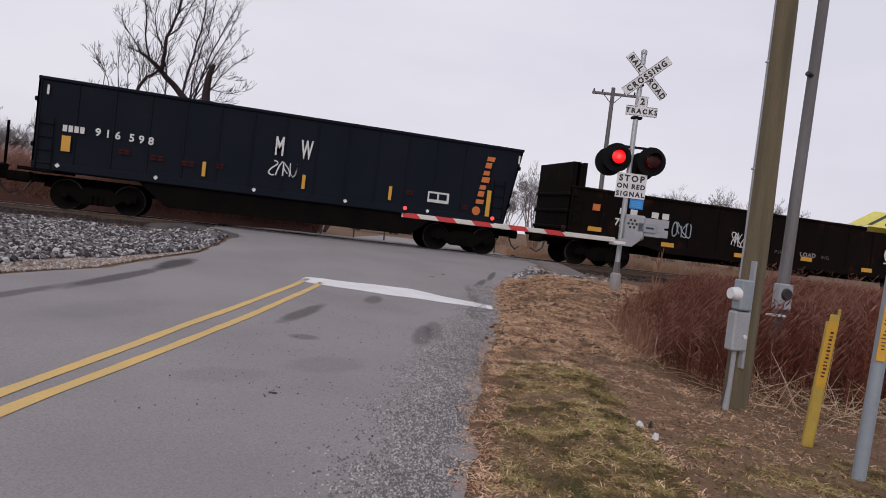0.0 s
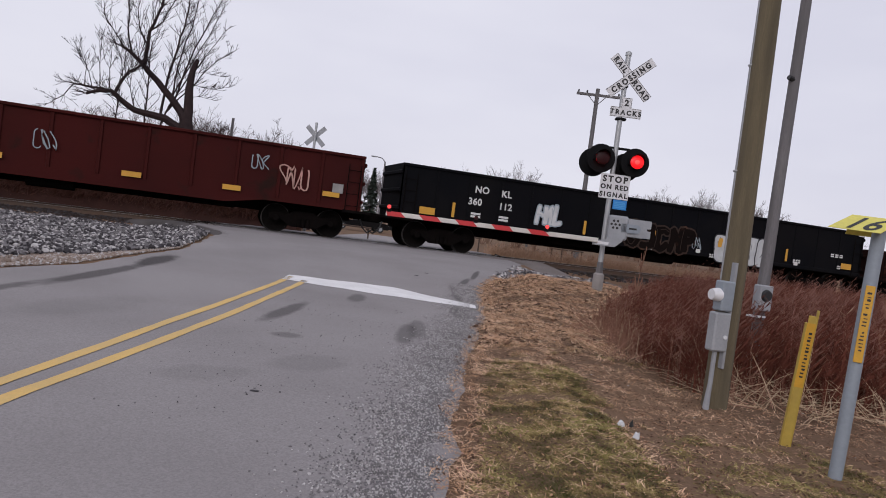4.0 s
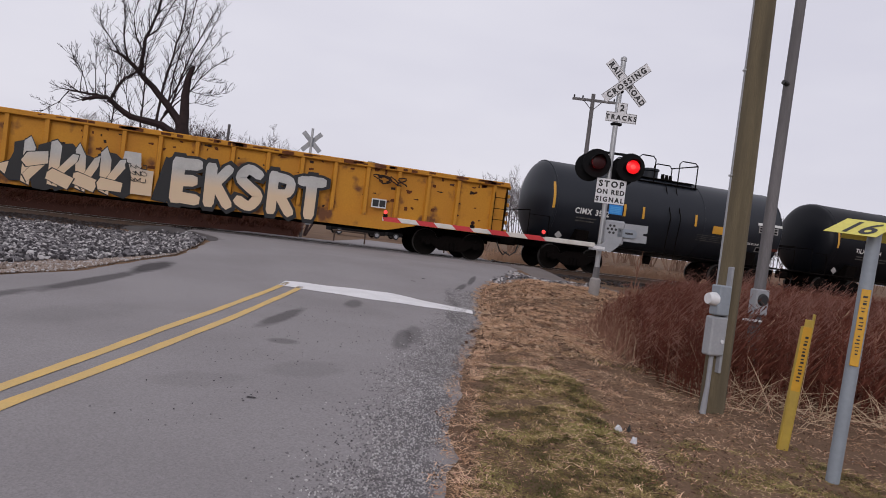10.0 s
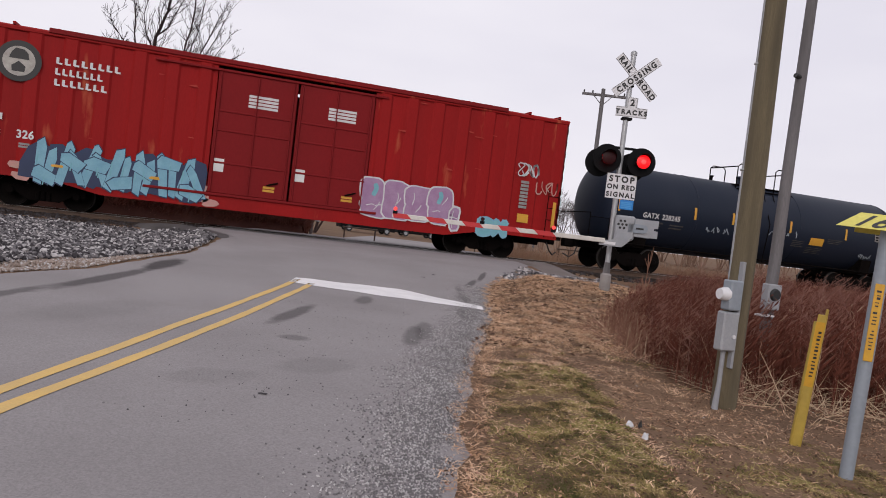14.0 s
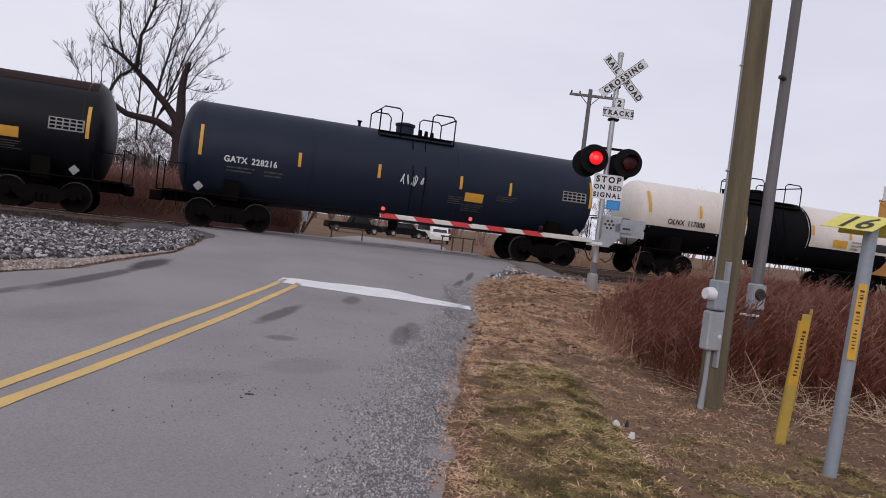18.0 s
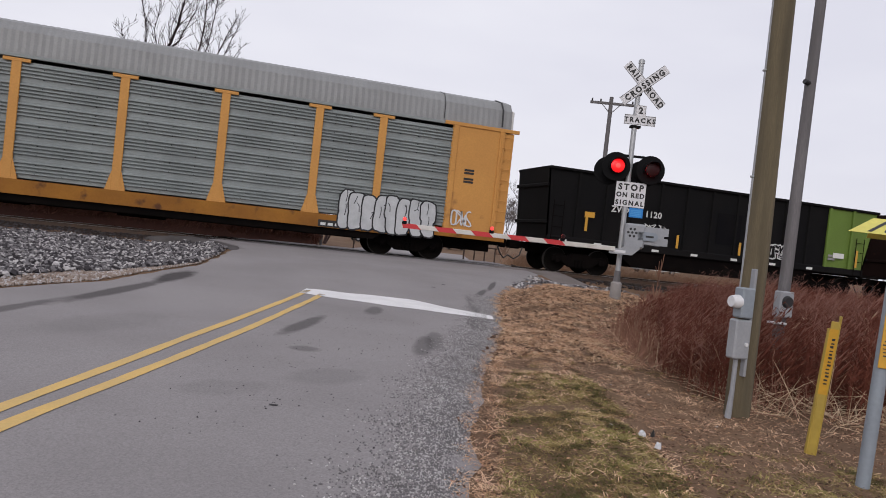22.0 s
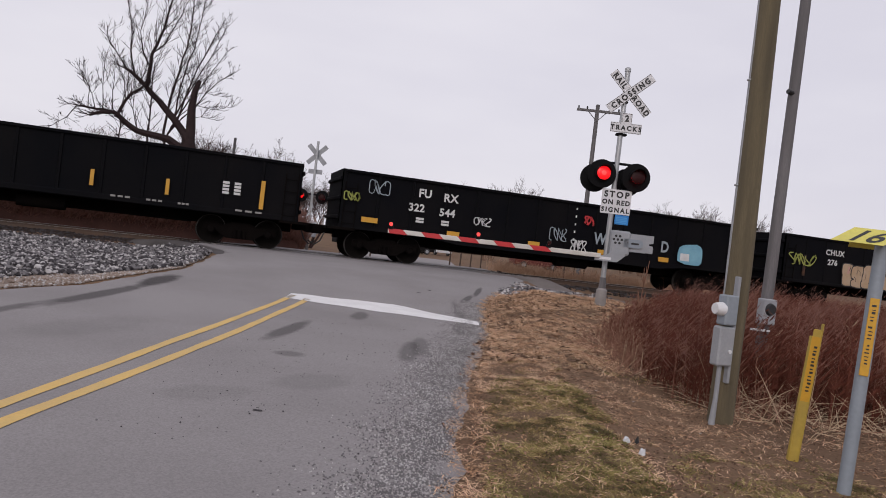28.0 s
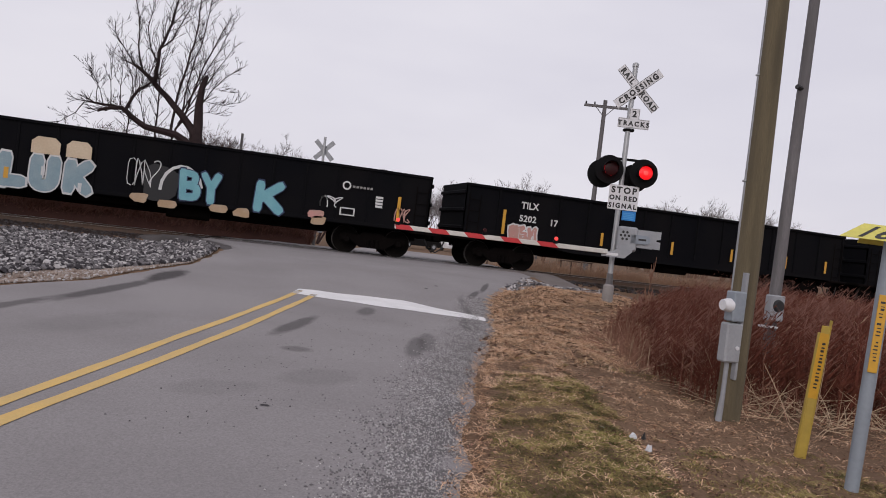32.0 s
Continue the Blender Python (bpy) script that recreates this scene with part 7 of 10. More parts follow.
def car_2():
    car, L = gondola("black gondola with raised bulkhead ends and white lettering", 11.3, 31.6, 2.85, BROWN_BLACK, 16, 1.0, bulkhead=0.85, post=0.04, post_w=0.1, taper=0.2)
    for i, x in enumerate((2.0, 2.45, 3.35, 3.8)):
        bars(car, x, 2.05, 0.32, 0.3, LETTER, SIDE, 1, 1, 0.9)
    letters(car, "720", 1.85, 1.6, 0.3, LETTER, SIDE, 1.1)
    letters(car, "237", 3.1, 1.6, 0.3, LETTER, SIDE, 1.1)
    for x, z in ((0.8, 1.3), (3.9, 1.05), (7.17, 0.98), (10.32, 1.15), (13.42, 1.0), (16.72, 1.15), (18.97, 1.2)):
        plate(car, "reflector", x, z, 0.55, 0.16, STRIPE, SIDE)
    for x in (0.9, 19.12):
        plate(car, "orange_panel", x, 2.05, 0.3, 0.24, ORANGE, SIDE)
    for i, x in enumerate((14.82, 15.87, 16.92)):
        ring = M()
        pts = [(x + 0.26 * math.cos(t), 1.83 + 0.28 * math.sin(t)) for t in np.linspace(0.7, 5.6, 10)]
        ribbon(ring, pts, 0.13, SIDE - 0.004)
        part("emblem_shape", ring, LETTER if i < 2 else LETTER_DULL, car, "pale painted emblem stroke")
        plate(car, "emblem_bar", x - 0.3, 1.42, 0.55, 0.06, LETTER, SIDE)
    scrawl(car, 4.3, 1.45, 0.8, 0.6, PAINT_GREY, 32, SIDE, 4, 0.04)
    scrawl(car, 6.97, 1.35, 0.75, 0.6, PAINT_WHITE, 33, SIDE, 5, 0.04)
    letters(car, "FOR", 8.07, 1.3, 0.15, STAIN_LETTER, SIDE, 1.4, gap=1.3)
    letters(car, "PIPE", 9.02, 1.3, 0.15, STAIN_LETTER, SIDE, 1.4, gap=1.3)
    letters(car, "LOAD", 10.25, 1.31, 0.19, LETTER_DULL, SIDE, 1.3, gap=1.1)
    letters(car, "ING", 11.29, 1.3, 0.16, STAIN_LETTER, SIDE, 1.3, gap=1.1)
    scrawl(car, 17.92, 1.7, 0.6, 0.4, PAINT_WHITE, 34, SIDE, 4, 0.03)
    plate(car, "stencil_panel", 17.97, 1.4, 0.38, 0.22, LETTER, SIDE)
    plate(car, "stencil_gap", 18.02, 1.44, 0.28, 0.13, BLACK, SIDE - 0.006)


def car_3():
    car, L = gondola("dark oxide-red gondola with white numbers", 32.85, 52.75, 2.82, OXIDE_RED, 15, 1.0, post=0.05, post_w=0.12, taper=0.22, ribs=3)
    bars(car, 1.9, 1.78, 0.55, 0.3, LETTER, SIDE, 2, 1, 0.8)
    letters(car, "5988", 1.6, 1.2, 0.32, LETTER, SIDE, 1.1)
    letters(car, "12", 3.12, 1.2, 0.32, LETTER, SIDE, 1.1)
    for x, z in ((0.35, 1.45), (3.3, 1.25), (6.4, 1.2), (8.9, 1.2), (12.6, 1.15), (15.5, 1.15), (18.6, 1.35)):
        plate(car, "reflector", x, z, 0.55, 0.16, STRIPE, SIDE)
    scrawl(car, 10.2, 1.6, 0.6, 0.6, PAINT_GREY, 41, SIDE, 3, 0.03)
    scrawl(car, 17.2, 1.4, 0.9, 0.8, PAINT_PINK, 42, SIDE, 4, 0.05)
    scrawl(car, 16.3, 1.9, 0.5, 0.5, PAINT_GREY, 43, SIDE, 3, 0.04)
    plate(car, "stencil_panel", 18.9, 1.5, 0.35, 0.3, LETTER_DULL, SIDE)


def car_4():
    car, L = gondola("black gondola with yellow reflectors and pale graffiti", 54.05, 74.28, 2.83, BLACK, 17, 1.0, post=0.03, post_w=0.08, sill=0.12)
    letters(car, "NO", 2.6, 2.15, 0.27, LETTER, SIDE, 1.1)
    letters(car, "KL", 3.6, 2.12, 0.27, LETTER, SIDE, 1.1)
    letters(car, "360", 2.4, 1.72, 0.27, LETTER, SIDE, 1.1)
    letters(car, "112", 3.55, 1.68, 0.27, LETTER, SIDE, 1.1)
    for x in (2.55, 3.6):
        bars(car, x, 1.3, 0.4, 0.2, LETTER, SIDE, 1, 2, 0.9)
    stripes(car, (1.85, 6.95, 9.92, 12.88, 16.18), 1.22, 0.13, 0.5, SIDE)
    for x in (0.7, 19.1):
        plate(car, "reflector", x, 1.2, 0.55, 0.24, STRIPE, SIDE)
    graffiti(car, 5.0, 1.35, 1.0, 0.75, 3, PAINT_WHITE, PAINT_GREY, 44, SIDE)
    bubble_piece(car, 12.75, 0.86, 2.5, 1.12, 5, PAINT_SILVER, PAINT_BLACK, 45, SIDE, PAINT_WHITE)
    part("paint_dab", M().add(*fan(blob(12.95, 1.6, 0.22, 0.36, random.Random(2), 10), SIDE - 0.04)), STRIPE, car)
    graffiti(car, 8.75, 1.0, 3.1, 0.95, 5, BROWN_BLACK, RUST_BROWN, 46, SIDE)
    scrawl(car, 11.7, 1.2, 0.4, 0.5, PAINT_GREY, 47, SIDE, 3, 0.03)
    bars(car, 9.6, 0.98, 0.6, 0.06, LETTER, SIDE, 1)
    for x, z, w in ((12.55, 0.98, 0.3), (18.5, 1.64, 0.7), (16.6, 1.2, 0.4), (18.9, 1.18, 0.2)):
        bars(car, x, z, w, 0.16, LETTER, SIDE, 3, 2, 0.7)
    for x in (7.85, 11.9, 16.65):
        plate(car, "small_notice", x, 1.1, 0.2, 0.14, PLACARD, SIDE)
    plate(car, "corner_mark", L - 0.4, 2.65, 0.3, 0.06, LETTER, SIDE)


def car_5():
    car, L = gondola("low rusty brown gondola covered with pale tags", 75.4, 92.0, 2.2, RED_BLACK, 14, 0.95, post=0.03, post_w=0.1, taper=0.3, ribs=2)
    body = set(car.children)
    bars(car, 2.25, 1.62, 0.65, 0.2, LETTER, SIDE, 3, 1, 0.75)
    letters(car, "132679", 2.04, 1.3, 0.22, LETTER, SIDE, 1.1)
    for x, z in ((0.6, 1.18), (3.7, 1.1), (6.8, 1.02), (9.95, 1.02), (13.05, 1.05), (15.4, 1.1)):
        plate(car, "reflector", x, z, 0.52, 0.16, STRIPE, SIDE)
    letters(car, "ACET", 5.6, 0.7, 0.42, PAINT_WHITE, SIDE + 0.01, 0.75, "graffiti_letter")
    letters(car, "B", 8.1, 0.72, 0.3, PAINT_WHITE, SIDE + 0.01, 0.9, "graffiti_letter")
    for i, (x, z, w, h, m) in enumerate(((3.6, 0.75, 0.7, 0.26, PAINT_WHITE), (1.05, 1.5, 0.55, 0.4, END_RED), (4.65, 1.1, 0.65, 0.4, PAINT_TAN), (4.7, 1.55, 0.6, 0.3, END_RED), (5.7, 1.86, 0.75, 0.2, PAINT_WHITE), (6.75, 1.86, 0.55, 0.16, PAINT_GREY),
                                            (6.7, 0.75, 0.75, 0.36, PAINT_TAN), (7.8, 1.4, 0.6, 0.4, PAINT_TAN), (7.9, 1.45, 0.4, 0.3, END_RED), (8.75, 0.75, 0.65, 0.25, PAINT_WHITE), (8.8, 1.02, 0.6, 0.3, PAINT_TAN), (9.0, 1.5, 0.4, 0.25, END_RED),
                                            (9.85, 1.5, 0.65, 0.4, PAINT_TAN), (9.95, 0.72, 0.75, 0.36, PAINT_WHITE), (10.9, 1.65, 0.6, 0.3, PAINT_GREY), (12.0, 1.5, 0.7, 0.45, PAINT_GREY), (12.8, 1.45, 1.1, 0.4, PAINT_GREY), (14.2, 1.5, 0.6, 0.25, END_RED), (15.5, 1.88, 0.5, 0.1, PAINT_WHITE), (15.45, 1.2, 0.45, 0.32, PAINT_TAN))):
        scrawl(car, x, z, w, h, m, 50 + i, SIDE, 5, 0.03)
    for ob in car.children:
        if ob not in body:
            ob.location.x -= 0.3


def car_6():
    car, L = gondola("low brown-black gondola with white numbers", 93.0, 109.12, 2.22, BROWN_BLACK, 14, 0.98, post=0.03, post_w=0.1, taper=0.3, ribs=2)
    bars(car, 1.84, 1.73, 0.9, 0.2, LETTER, SIDE, 4, 1, 0.8)
    letters(car, "47", 1.05, 1.37, 0.22, LETTER, SIDE, 1.15)
    letters(car, "8093", 1.84, 1.38, 0.22, LETTER, SIDE, 1.15)
    for x, z in ((0.25, 1.06), (3.45, 1.05), (6.9, 1.0), (10.4, 1.0), (13.0, 1.0), (15.0, 1.1)):
        plate(car, "reflector", x, z, 0.52, 0.17, STRIPE, SIDE)
    scrawl(car, 3.3, 1.45, 0.6, 0.3, STAIN_LETTER, 77, SIDE, 3, 0.03)
    plate(car, "rusty_panel", 13.6, 1.3, 0.5, 0.32, RUST_BROWN, SIDE)


def car_7():
    car, L = gondola("weathered yellow gondola with rust and big white graffiti", 110.55, 130.93, 2.86, YELLOW, 14, 1.0, post=0.12, post_w=0.17, taper=0.3, ribs=6, lip=0.16,
                     posts=[0.0, 1.3, 2.82, 3.69, 4.72, 5.76, 6.78, 7.82, 8.84, 9.9, 10.97, 12.05, 13.13, 14.21, 15.3, 16.38, 17.43, 18.5, 19.85])
    bars(car, 2.16, 1.9, 0.42, 0.24, RUST_BROWN, SIDE - 0.02, 2, 1, 0.8)
    letters(car, "555", 1.85, 1.5, 0.26, RUST_BROWN, SIDE - 0.02, 1.1)
    letters(car, "10", 3.05, 1.45, 0.26, RUST_BROWN, SIDE - 0.02, 1.1)
    y = SIDE - 0.03
    part("graffiti_outline", M().add(*fan(grown([(4.55, 1.2), (5.5, 1.62), (5.42, 1.42), (6.0, 1.5), (5.9, 0.95), (5.0, 0.85)], 0.06), y - 0.001)), PAINT_BLACK, car)
    part("graffiti_fill", M().add(*fan([(4.55, 1.2), (5.5, 1.62), (5.42, 1.42), (6.0, 1.5), (5.9, 0.95), (5.0, 0.85)], y - 0.002)), PAINT_FADE, car)
    wild_piece(car, 5.2, 0.75, 2.7, 1.45, 4, PAINT_FADE, PAINT_BLACK, 81, y - 0.003, None, None, 0.04)
    part("graffiti_fill", M().add(*fan([(7.75, 0.85), (8.75, 0.85), (8.75, 1.6), (8.4, 1.62), (8.35, 2.1), (7.9, 2.1)], y - 0.0015)), PAINT_FADE, car)
    for r in range(3):
        scrawl(car, 7.95, 1.62 - 0.2 * r, 0.6, 0.14, PAINT_BLACK, 83 + r, y - 0.012, 4, 0.022)
    part("graffiti_outline", M().add(*fan([(8.75, 0.75), (9.2, 0.7), (9.35, 2.05), (9.05, 2.1)], y - 0.002)), PAINT_BLACK, car)
    block_letters(car, "EKSRT", 9.2, 0.74, 4.75, 1.46, PAINT_FADE, PAINT_BLACK, y - 0.004, 0.34, 0.085, -0.005, 82)
    for i in range(70):
        r = random.Random(1200 + i)
        px = r.uniform(0.1, 20.2)
        part("rust_patch", M().box((px, -1.536, 2.72 + r.uniform(0, 0.1)), (px + r.uniform(0.06, 0.5), -1.528, 2.8 + r.uniform(0, 0.05))), RUST_RED, car)
    plate(car, "stencil_panel", 15.5, 1.4, 0.5, 0.3, LETTER, SIDE - 0.02)
    for i in range(2):
        plate(car, "stencil_gap", 15.54 + 0.23 * i, 1.44, 0.2, 0.22, SIGN_BLACK, SIDE - 0.026)
    for x in (2.2, 17.3):
        scrawl(car, x - 1.8, 2.2, 1.1, 0.3, PAINT_WHITE if x < 3 else RUST_BROWN, int(84 + x), SIDE - 0.02, 4, 0.05)
    for i in range(120):
        r = random.Random(900 + i)
        x, z = r.uniform(0.3, 19.5), 2.68 - 1.7 * r.random() ** 1.6
        m = M().add(*fan(blob(x, z, r.uniform(0.04, 0.22), r.uniform(0.03, 0.12), r, 9, 0.3), SIDE + 0.12 + 0.035))
        part("rust_patch", m, RUST_RED if i % 4 else RUST_BROWN, car)


car_0(), car_1(), car_2(), car_3(), car_4(), car_5(), car_6(), car_7()
t8, L8 = tank("black tank car with white numbers and a railed platform", 132.3, 143.4, TANK_GREY, platform=0.49)
tank_marks(t8, L8, "CIMX 3522", 1.25, 2.14, 0.24, (0.32, 3.25, 4.06, 6.42, 8.45), (7.3, 2.1))
tank_plate(t8, "white_patch", 9.42, 2.68, 1.2, 0.1, PLACARD, lift=0.004)
tank_plate(t8, "white_patch", 9.8, 2.77, 0.42, 0.12, PLACARD, lift=0.004)
tank_letters(t8, "MOLTEN SULFUR", 8.8, 1.86, 0.09, LETTER)
tank_plate(t8, "stencil_panel", 9.55, 1.62, 0.42, 0.2, LETTER_DULL)
tank_plate(t8, "stencil_gap", 9.59, 1.65, 0.34, 0.13, BLACK, lift=0.004)
tank_plate(t8, "red_mark", 10.35, 1.72, 0.3, 0.1, END_RED)
t9, L9 = tank("long glossy black tank car with white numbers", 145.2, 160.5, TANK_BLACK, platform=0.535)
tank_marks(t9, L9, "TILX 270414", 1.7, 2.12, 0.21, (0.65, 3.9, 7.23, 9.67, 12.47, 14.55), (11.5, 1.75))
tank_scrawl(t9, 6.05, 1.65, 1.0, 0.3, PAINT_WHITE, 1)
tank_scrawl(t9, 12.45, 1.8, 0.85, 0.22, PAINT_WHITE, 2)
boxcar("bright red high-cube box car with graffiti and ribbed sides", 162.35, 181.5)
t11, L11 = tank("blue-black tank car with white numbers", 183.3, 197.7, BLUE_BLACK, platform=0.52)
tank_marks(t11, L11, "GATX 228245", 1.63, 2.1, 0.22, (0.55, 3.85, 5.6, 8.37, 11.2, 13.8), (9.5, 1.9))
tank_scrawl(t11, 4.5, 1.85, 1.1, 0.28, PAINT_GREY, 3)
tank_scrawl(t11, 7.4, 2.05, 1.4, 0.32, PAINT_GREY, 4)
tank_scrawl(t11, 12.2, 1.6, 0.65, 0.22, PAINT_GREY, 5)
t12, L12 = tank("black tank car with a rust-stained crown and white numbers", 199.42, 216.05, TANK_BLACK, platform=0.52, crown=CROWN_BROWN)
tank_marks(t12, L12, "CTCX 725326", 2.0, 2.12, 0.265, (0.53, 4.6, 7.1, 9.8, 13.45, 16.0), (13.6, 2.0))
tank_plate(t12, "faded_strip", 4.1, 2.2, 0.14, 0.5, STAIN_LETTER)
t13, L13 = tank("blue-black tank car with white numbers and a railed platform", 217.92, 232.7, BLUE_BLACK, platform=0.52)
tank_marks(t13, L13, "GATX 228216", 1.42, 2.12, 0.22, (0.65, 3.68, 6.3, 9.2, 11.05, 14.25), (9.45, 1.9))
tank_scrawl(t13, 7.1, 2.15, 0.8, 0.42, PAINT_WHITE, 6)
R14, C14 = 1.3, 2.4
t14, L14 = tank("white tank car with a black centre band and black flanks", 234.5, 247.8, WHITE_TANK, R14, C14, [(5.08, 8.37, BLACK)], 0.5, BLACK)
tank_letters(t14, "OLNX 117008", 1.33, 2.08, 0.23, SIGN_BLACK, radius=R14 + 0.015, centre=C14)
for x, h in ((0.42, 0.8), (2.76, 0.5), (4.93, 0.4), (8.42, 0.4), (10.45, 0.45), (12.95, 0.8)):
    tank_plate(t14, "reflector", x, 2.45, 0.12, h, STRIPE, radius=R14 + 0.01, centre=C14)
tank_plate(t14, "warning_panel", 9.6, 2.05, 0.76, 0.32, STRIPE, "yellow warning panel", 0.012, R14, C14)
for k, body in enumerate(("CHLORINE", "INHALATION", "HAZARD")):
    tank_letters(t14, body, 10.55, 2.3 - 0.14 * k, 0.09, SIGN_BLACK, radius=R14 + 0.015, centre=C14)
tank_plate(t14, "stencil_panel", 11.7, 2.08, 1.0, 0.34, SIGN_BLACK, radius=R14 + 0.01, centre=C14)
autorack("grey autorack car with yellow posts and graffiti", 249.55, 277.3)


def hopper_16():
    car, L = gondola("charcoal coal gondola with a bright green end bay", 278.8, 293.75, 3.78, CHAR, 13, 1.1, (0.15, 0.55), 0.45, post=0.08, post_w=0.12, ribs=2, posts=[0.08 + 14.79 * i / 13 for i in range(11)])
    e = 0.55
    part("green_bay", M().prism([(L - 2.55, 1.3), (L - e - 0.05, 1.3), (L - 0.06, 3.7), (L - 2.55, 3.7)], "y", -1.436, -1.43), GREEN, car, "bright green repainted end bay")
    for x in (L - 2.5, L - 1.3):
        part("side_post", M().box((x - 0.06, -1.52, 1.3), (x + 0.06, -1.43, 3.7), 0.01), GREEN, car)
    letters(car, "ZVBX", 2.55, 2.4, 0.26, LETTER, SIDE, 1.1)
    letters(car, "1120", 3.95, 2.36, 0.26, LETTER, SIDE, 1.2)
    scrawl(car, 3.8, 1.75, 1.1, 0.4, PAINT_WHITE, 91, SIDE, 5, 0.04)
    graffiti(car, 9.6, 1.4, 1.0, 0.5, 4, CHAR, PAINT_WHITE, 92, SIDE)
    stripes(car, (5.4, 8.2, 10.7), 1.35, 0.13, 0.5, SIDE)
    plate(car, "reflector", 1.55, 1.6, 0.1, 0.7, STRIPE, SIDE)
    plate(car, "reflector", L - 1.05, 1.4, 0.1, 0.7, STRIPE, SIDE)
    plate(car, "reflector", 1.5, 2.1, 0.4, 0.2, STRIPE, SIDE - 0.006)
    for x in (3.0, 12.5):
        bars(car, x, 1.6, 0.5, 0.25, LETTER_DULL, SIDE, 1, 2)
    plate(car, "small_notice", L - 2.2, 1.7, 0.55, 0.2, PLACARD, SIDE)
    for x in (0.6, 2.0, 4.4, 6.1, 7.9, 9.7, 11.5):
        plate(car, "small_notice", x, 1.12, 0.3, 0.09, PLACARD, SIDE)
    part("dark_panel", M().box((7.2, -1.437, 1.7), (8.3, -1.431, 2.9)), BLACK, car)


def hopper_17():
    car, L = gondola("rusty brown coal gondola with red notices and a red end bay", 295.4, 310.15, 3.86, DARK_RUST, 14, 1.15, (0.0, 0.75), 0.48, post=0.07, post_w=0.11, ribs=2)
    part("red_bay", M().prism([(L - 1.55, 1.4), (L - 0.8, 1.4), (L - 0.12, 3.76), (L - 0.9, 3.76)], "y", -1.438, -1.432), END_RED, car, "dull red end bay")
    for x, w in ((1.95, 0.75), (3.1, 0.5)):
        plate(car, "dark_panel", x - 0.1, 1.7, w + 0.2, 1.1, BLACK, -1.436)
    letters(car, "AI", 2.25, 2.5, 0.3, LETTER, SIDE, 1.2)
    letters(car, "PX", 3.15, 2.45, 0.3, LETTER, SIDE, 1.2)
    letters(car, "337", 2.0, 2.1, 0.3, LETTER, SIDE, 1.2)
    for x in (2.05, 3.2):
        bars(car, x, 1.7, 0.4, 0.2, LETTER, SIDE, 1, 2)
    for x in (5.45, 9.2):
        p = plate(car, "red_notice", x, 2.48, 0.65, 0.42, PAINT_RED, SIDE, "red notice with white letters")
        letters(p, "DO NOT", x + 0.06, 2.715, 0.105, LETTER, SIDE - 0.006, 0.8)
        letters(p, "TAMP", x + 0.11, 2.535, 0.115, LETTER, SIDE - 0.006, 0.85)
    plate(car, "blue_notice", 7.38, 2.3, 0.55, 0.45, PAINT_BLUE, SIDE, "pale blue notice")
    plate(car, "dark_panel", 7.33, 1.95, 0.65, 0.3, BLACK, SIDE)
    plate(car, "reflector", 0.85, 1.9, 0.1, 0.75, STRIPE, SIDE)
    stripes(car, (4.37, 9.8), 1.55, 0.12, 0.5, SIDE)
    plate(car, "stencil_panel", 3.88, 2.55, 0.3, 0.25, LETTER_DULL, SIDE)
    for i, x in enumerate((4.5, 5.44, 6.5, 8.18)):
        scrawl(car, x, 1.75, 0.6, 0.45, PAINT_WHITE if i % 2 == 0 else PAINT_TAN, 110 + i, SIDE, 4, 0.035)
    plate(car, "stencil_panel", 13.0, 1.55, 0.4, 0.5, LETTER_DULL, SIDE)
    plate(car, "dark_panel", 13.04, 1.6, 0.32, 0.4, RUST_BROWN, SIDE - 0.006)


def hopper_18():
    car, L = gondola("rusty brown-black coal gondola with a rust-streaked white end", 311.5, 326.32, 3.9, BROWN_BLACK, 13, 1.1, (0.0, 0.2), 0.5, post=0.08, post_w=0.12, end_paint=RUST_BROWN, ribs=5)
    part("white_bay", M().box((0.12, -1.44, 1.5), (1.1, -1.432, 3.7)), RUSTY_WHITE, car, "rust-streaked white end bay")
    letters(car, "RM", 3.1, 2.75, 0.3, LETTER, SIDE, 1.15)
    letters(car, "GX", 4.5, 2.7, 0.3, LETTER, SIDE, 1.15)
    letters(car, "94", 3.1, 2.3, 0.3, LETTER, SIDE, 1.15)
    letters(car, "46", 4.5, 2.28, 0.3, LETTER, SIDE, 1.15)
    scrawl(car, 1.7, 1.65, 0.8, 0.55, PAINT_WHITE, 121, SIDE, 4, 0.04)
    scrawl(car, 9.0, 1.4, 0.8, 0.55, PAINT_WHITE, 122, SIDE, 4, 0.04)
    stripes(car, (5.3, 7.7, 10.0, 11.9), 1.4, 0.13, 0.5, SIDE)
    for x in (3.2, 4.5):
        bars(car, x, 1.75, 0.5, 0.25, LETTER_DULL, SIDE, 1, 2)
    plate(car, "stencil_panel", 12.2, 1.5, 0.4, 0.3, LETTER_DULL, SIDE)


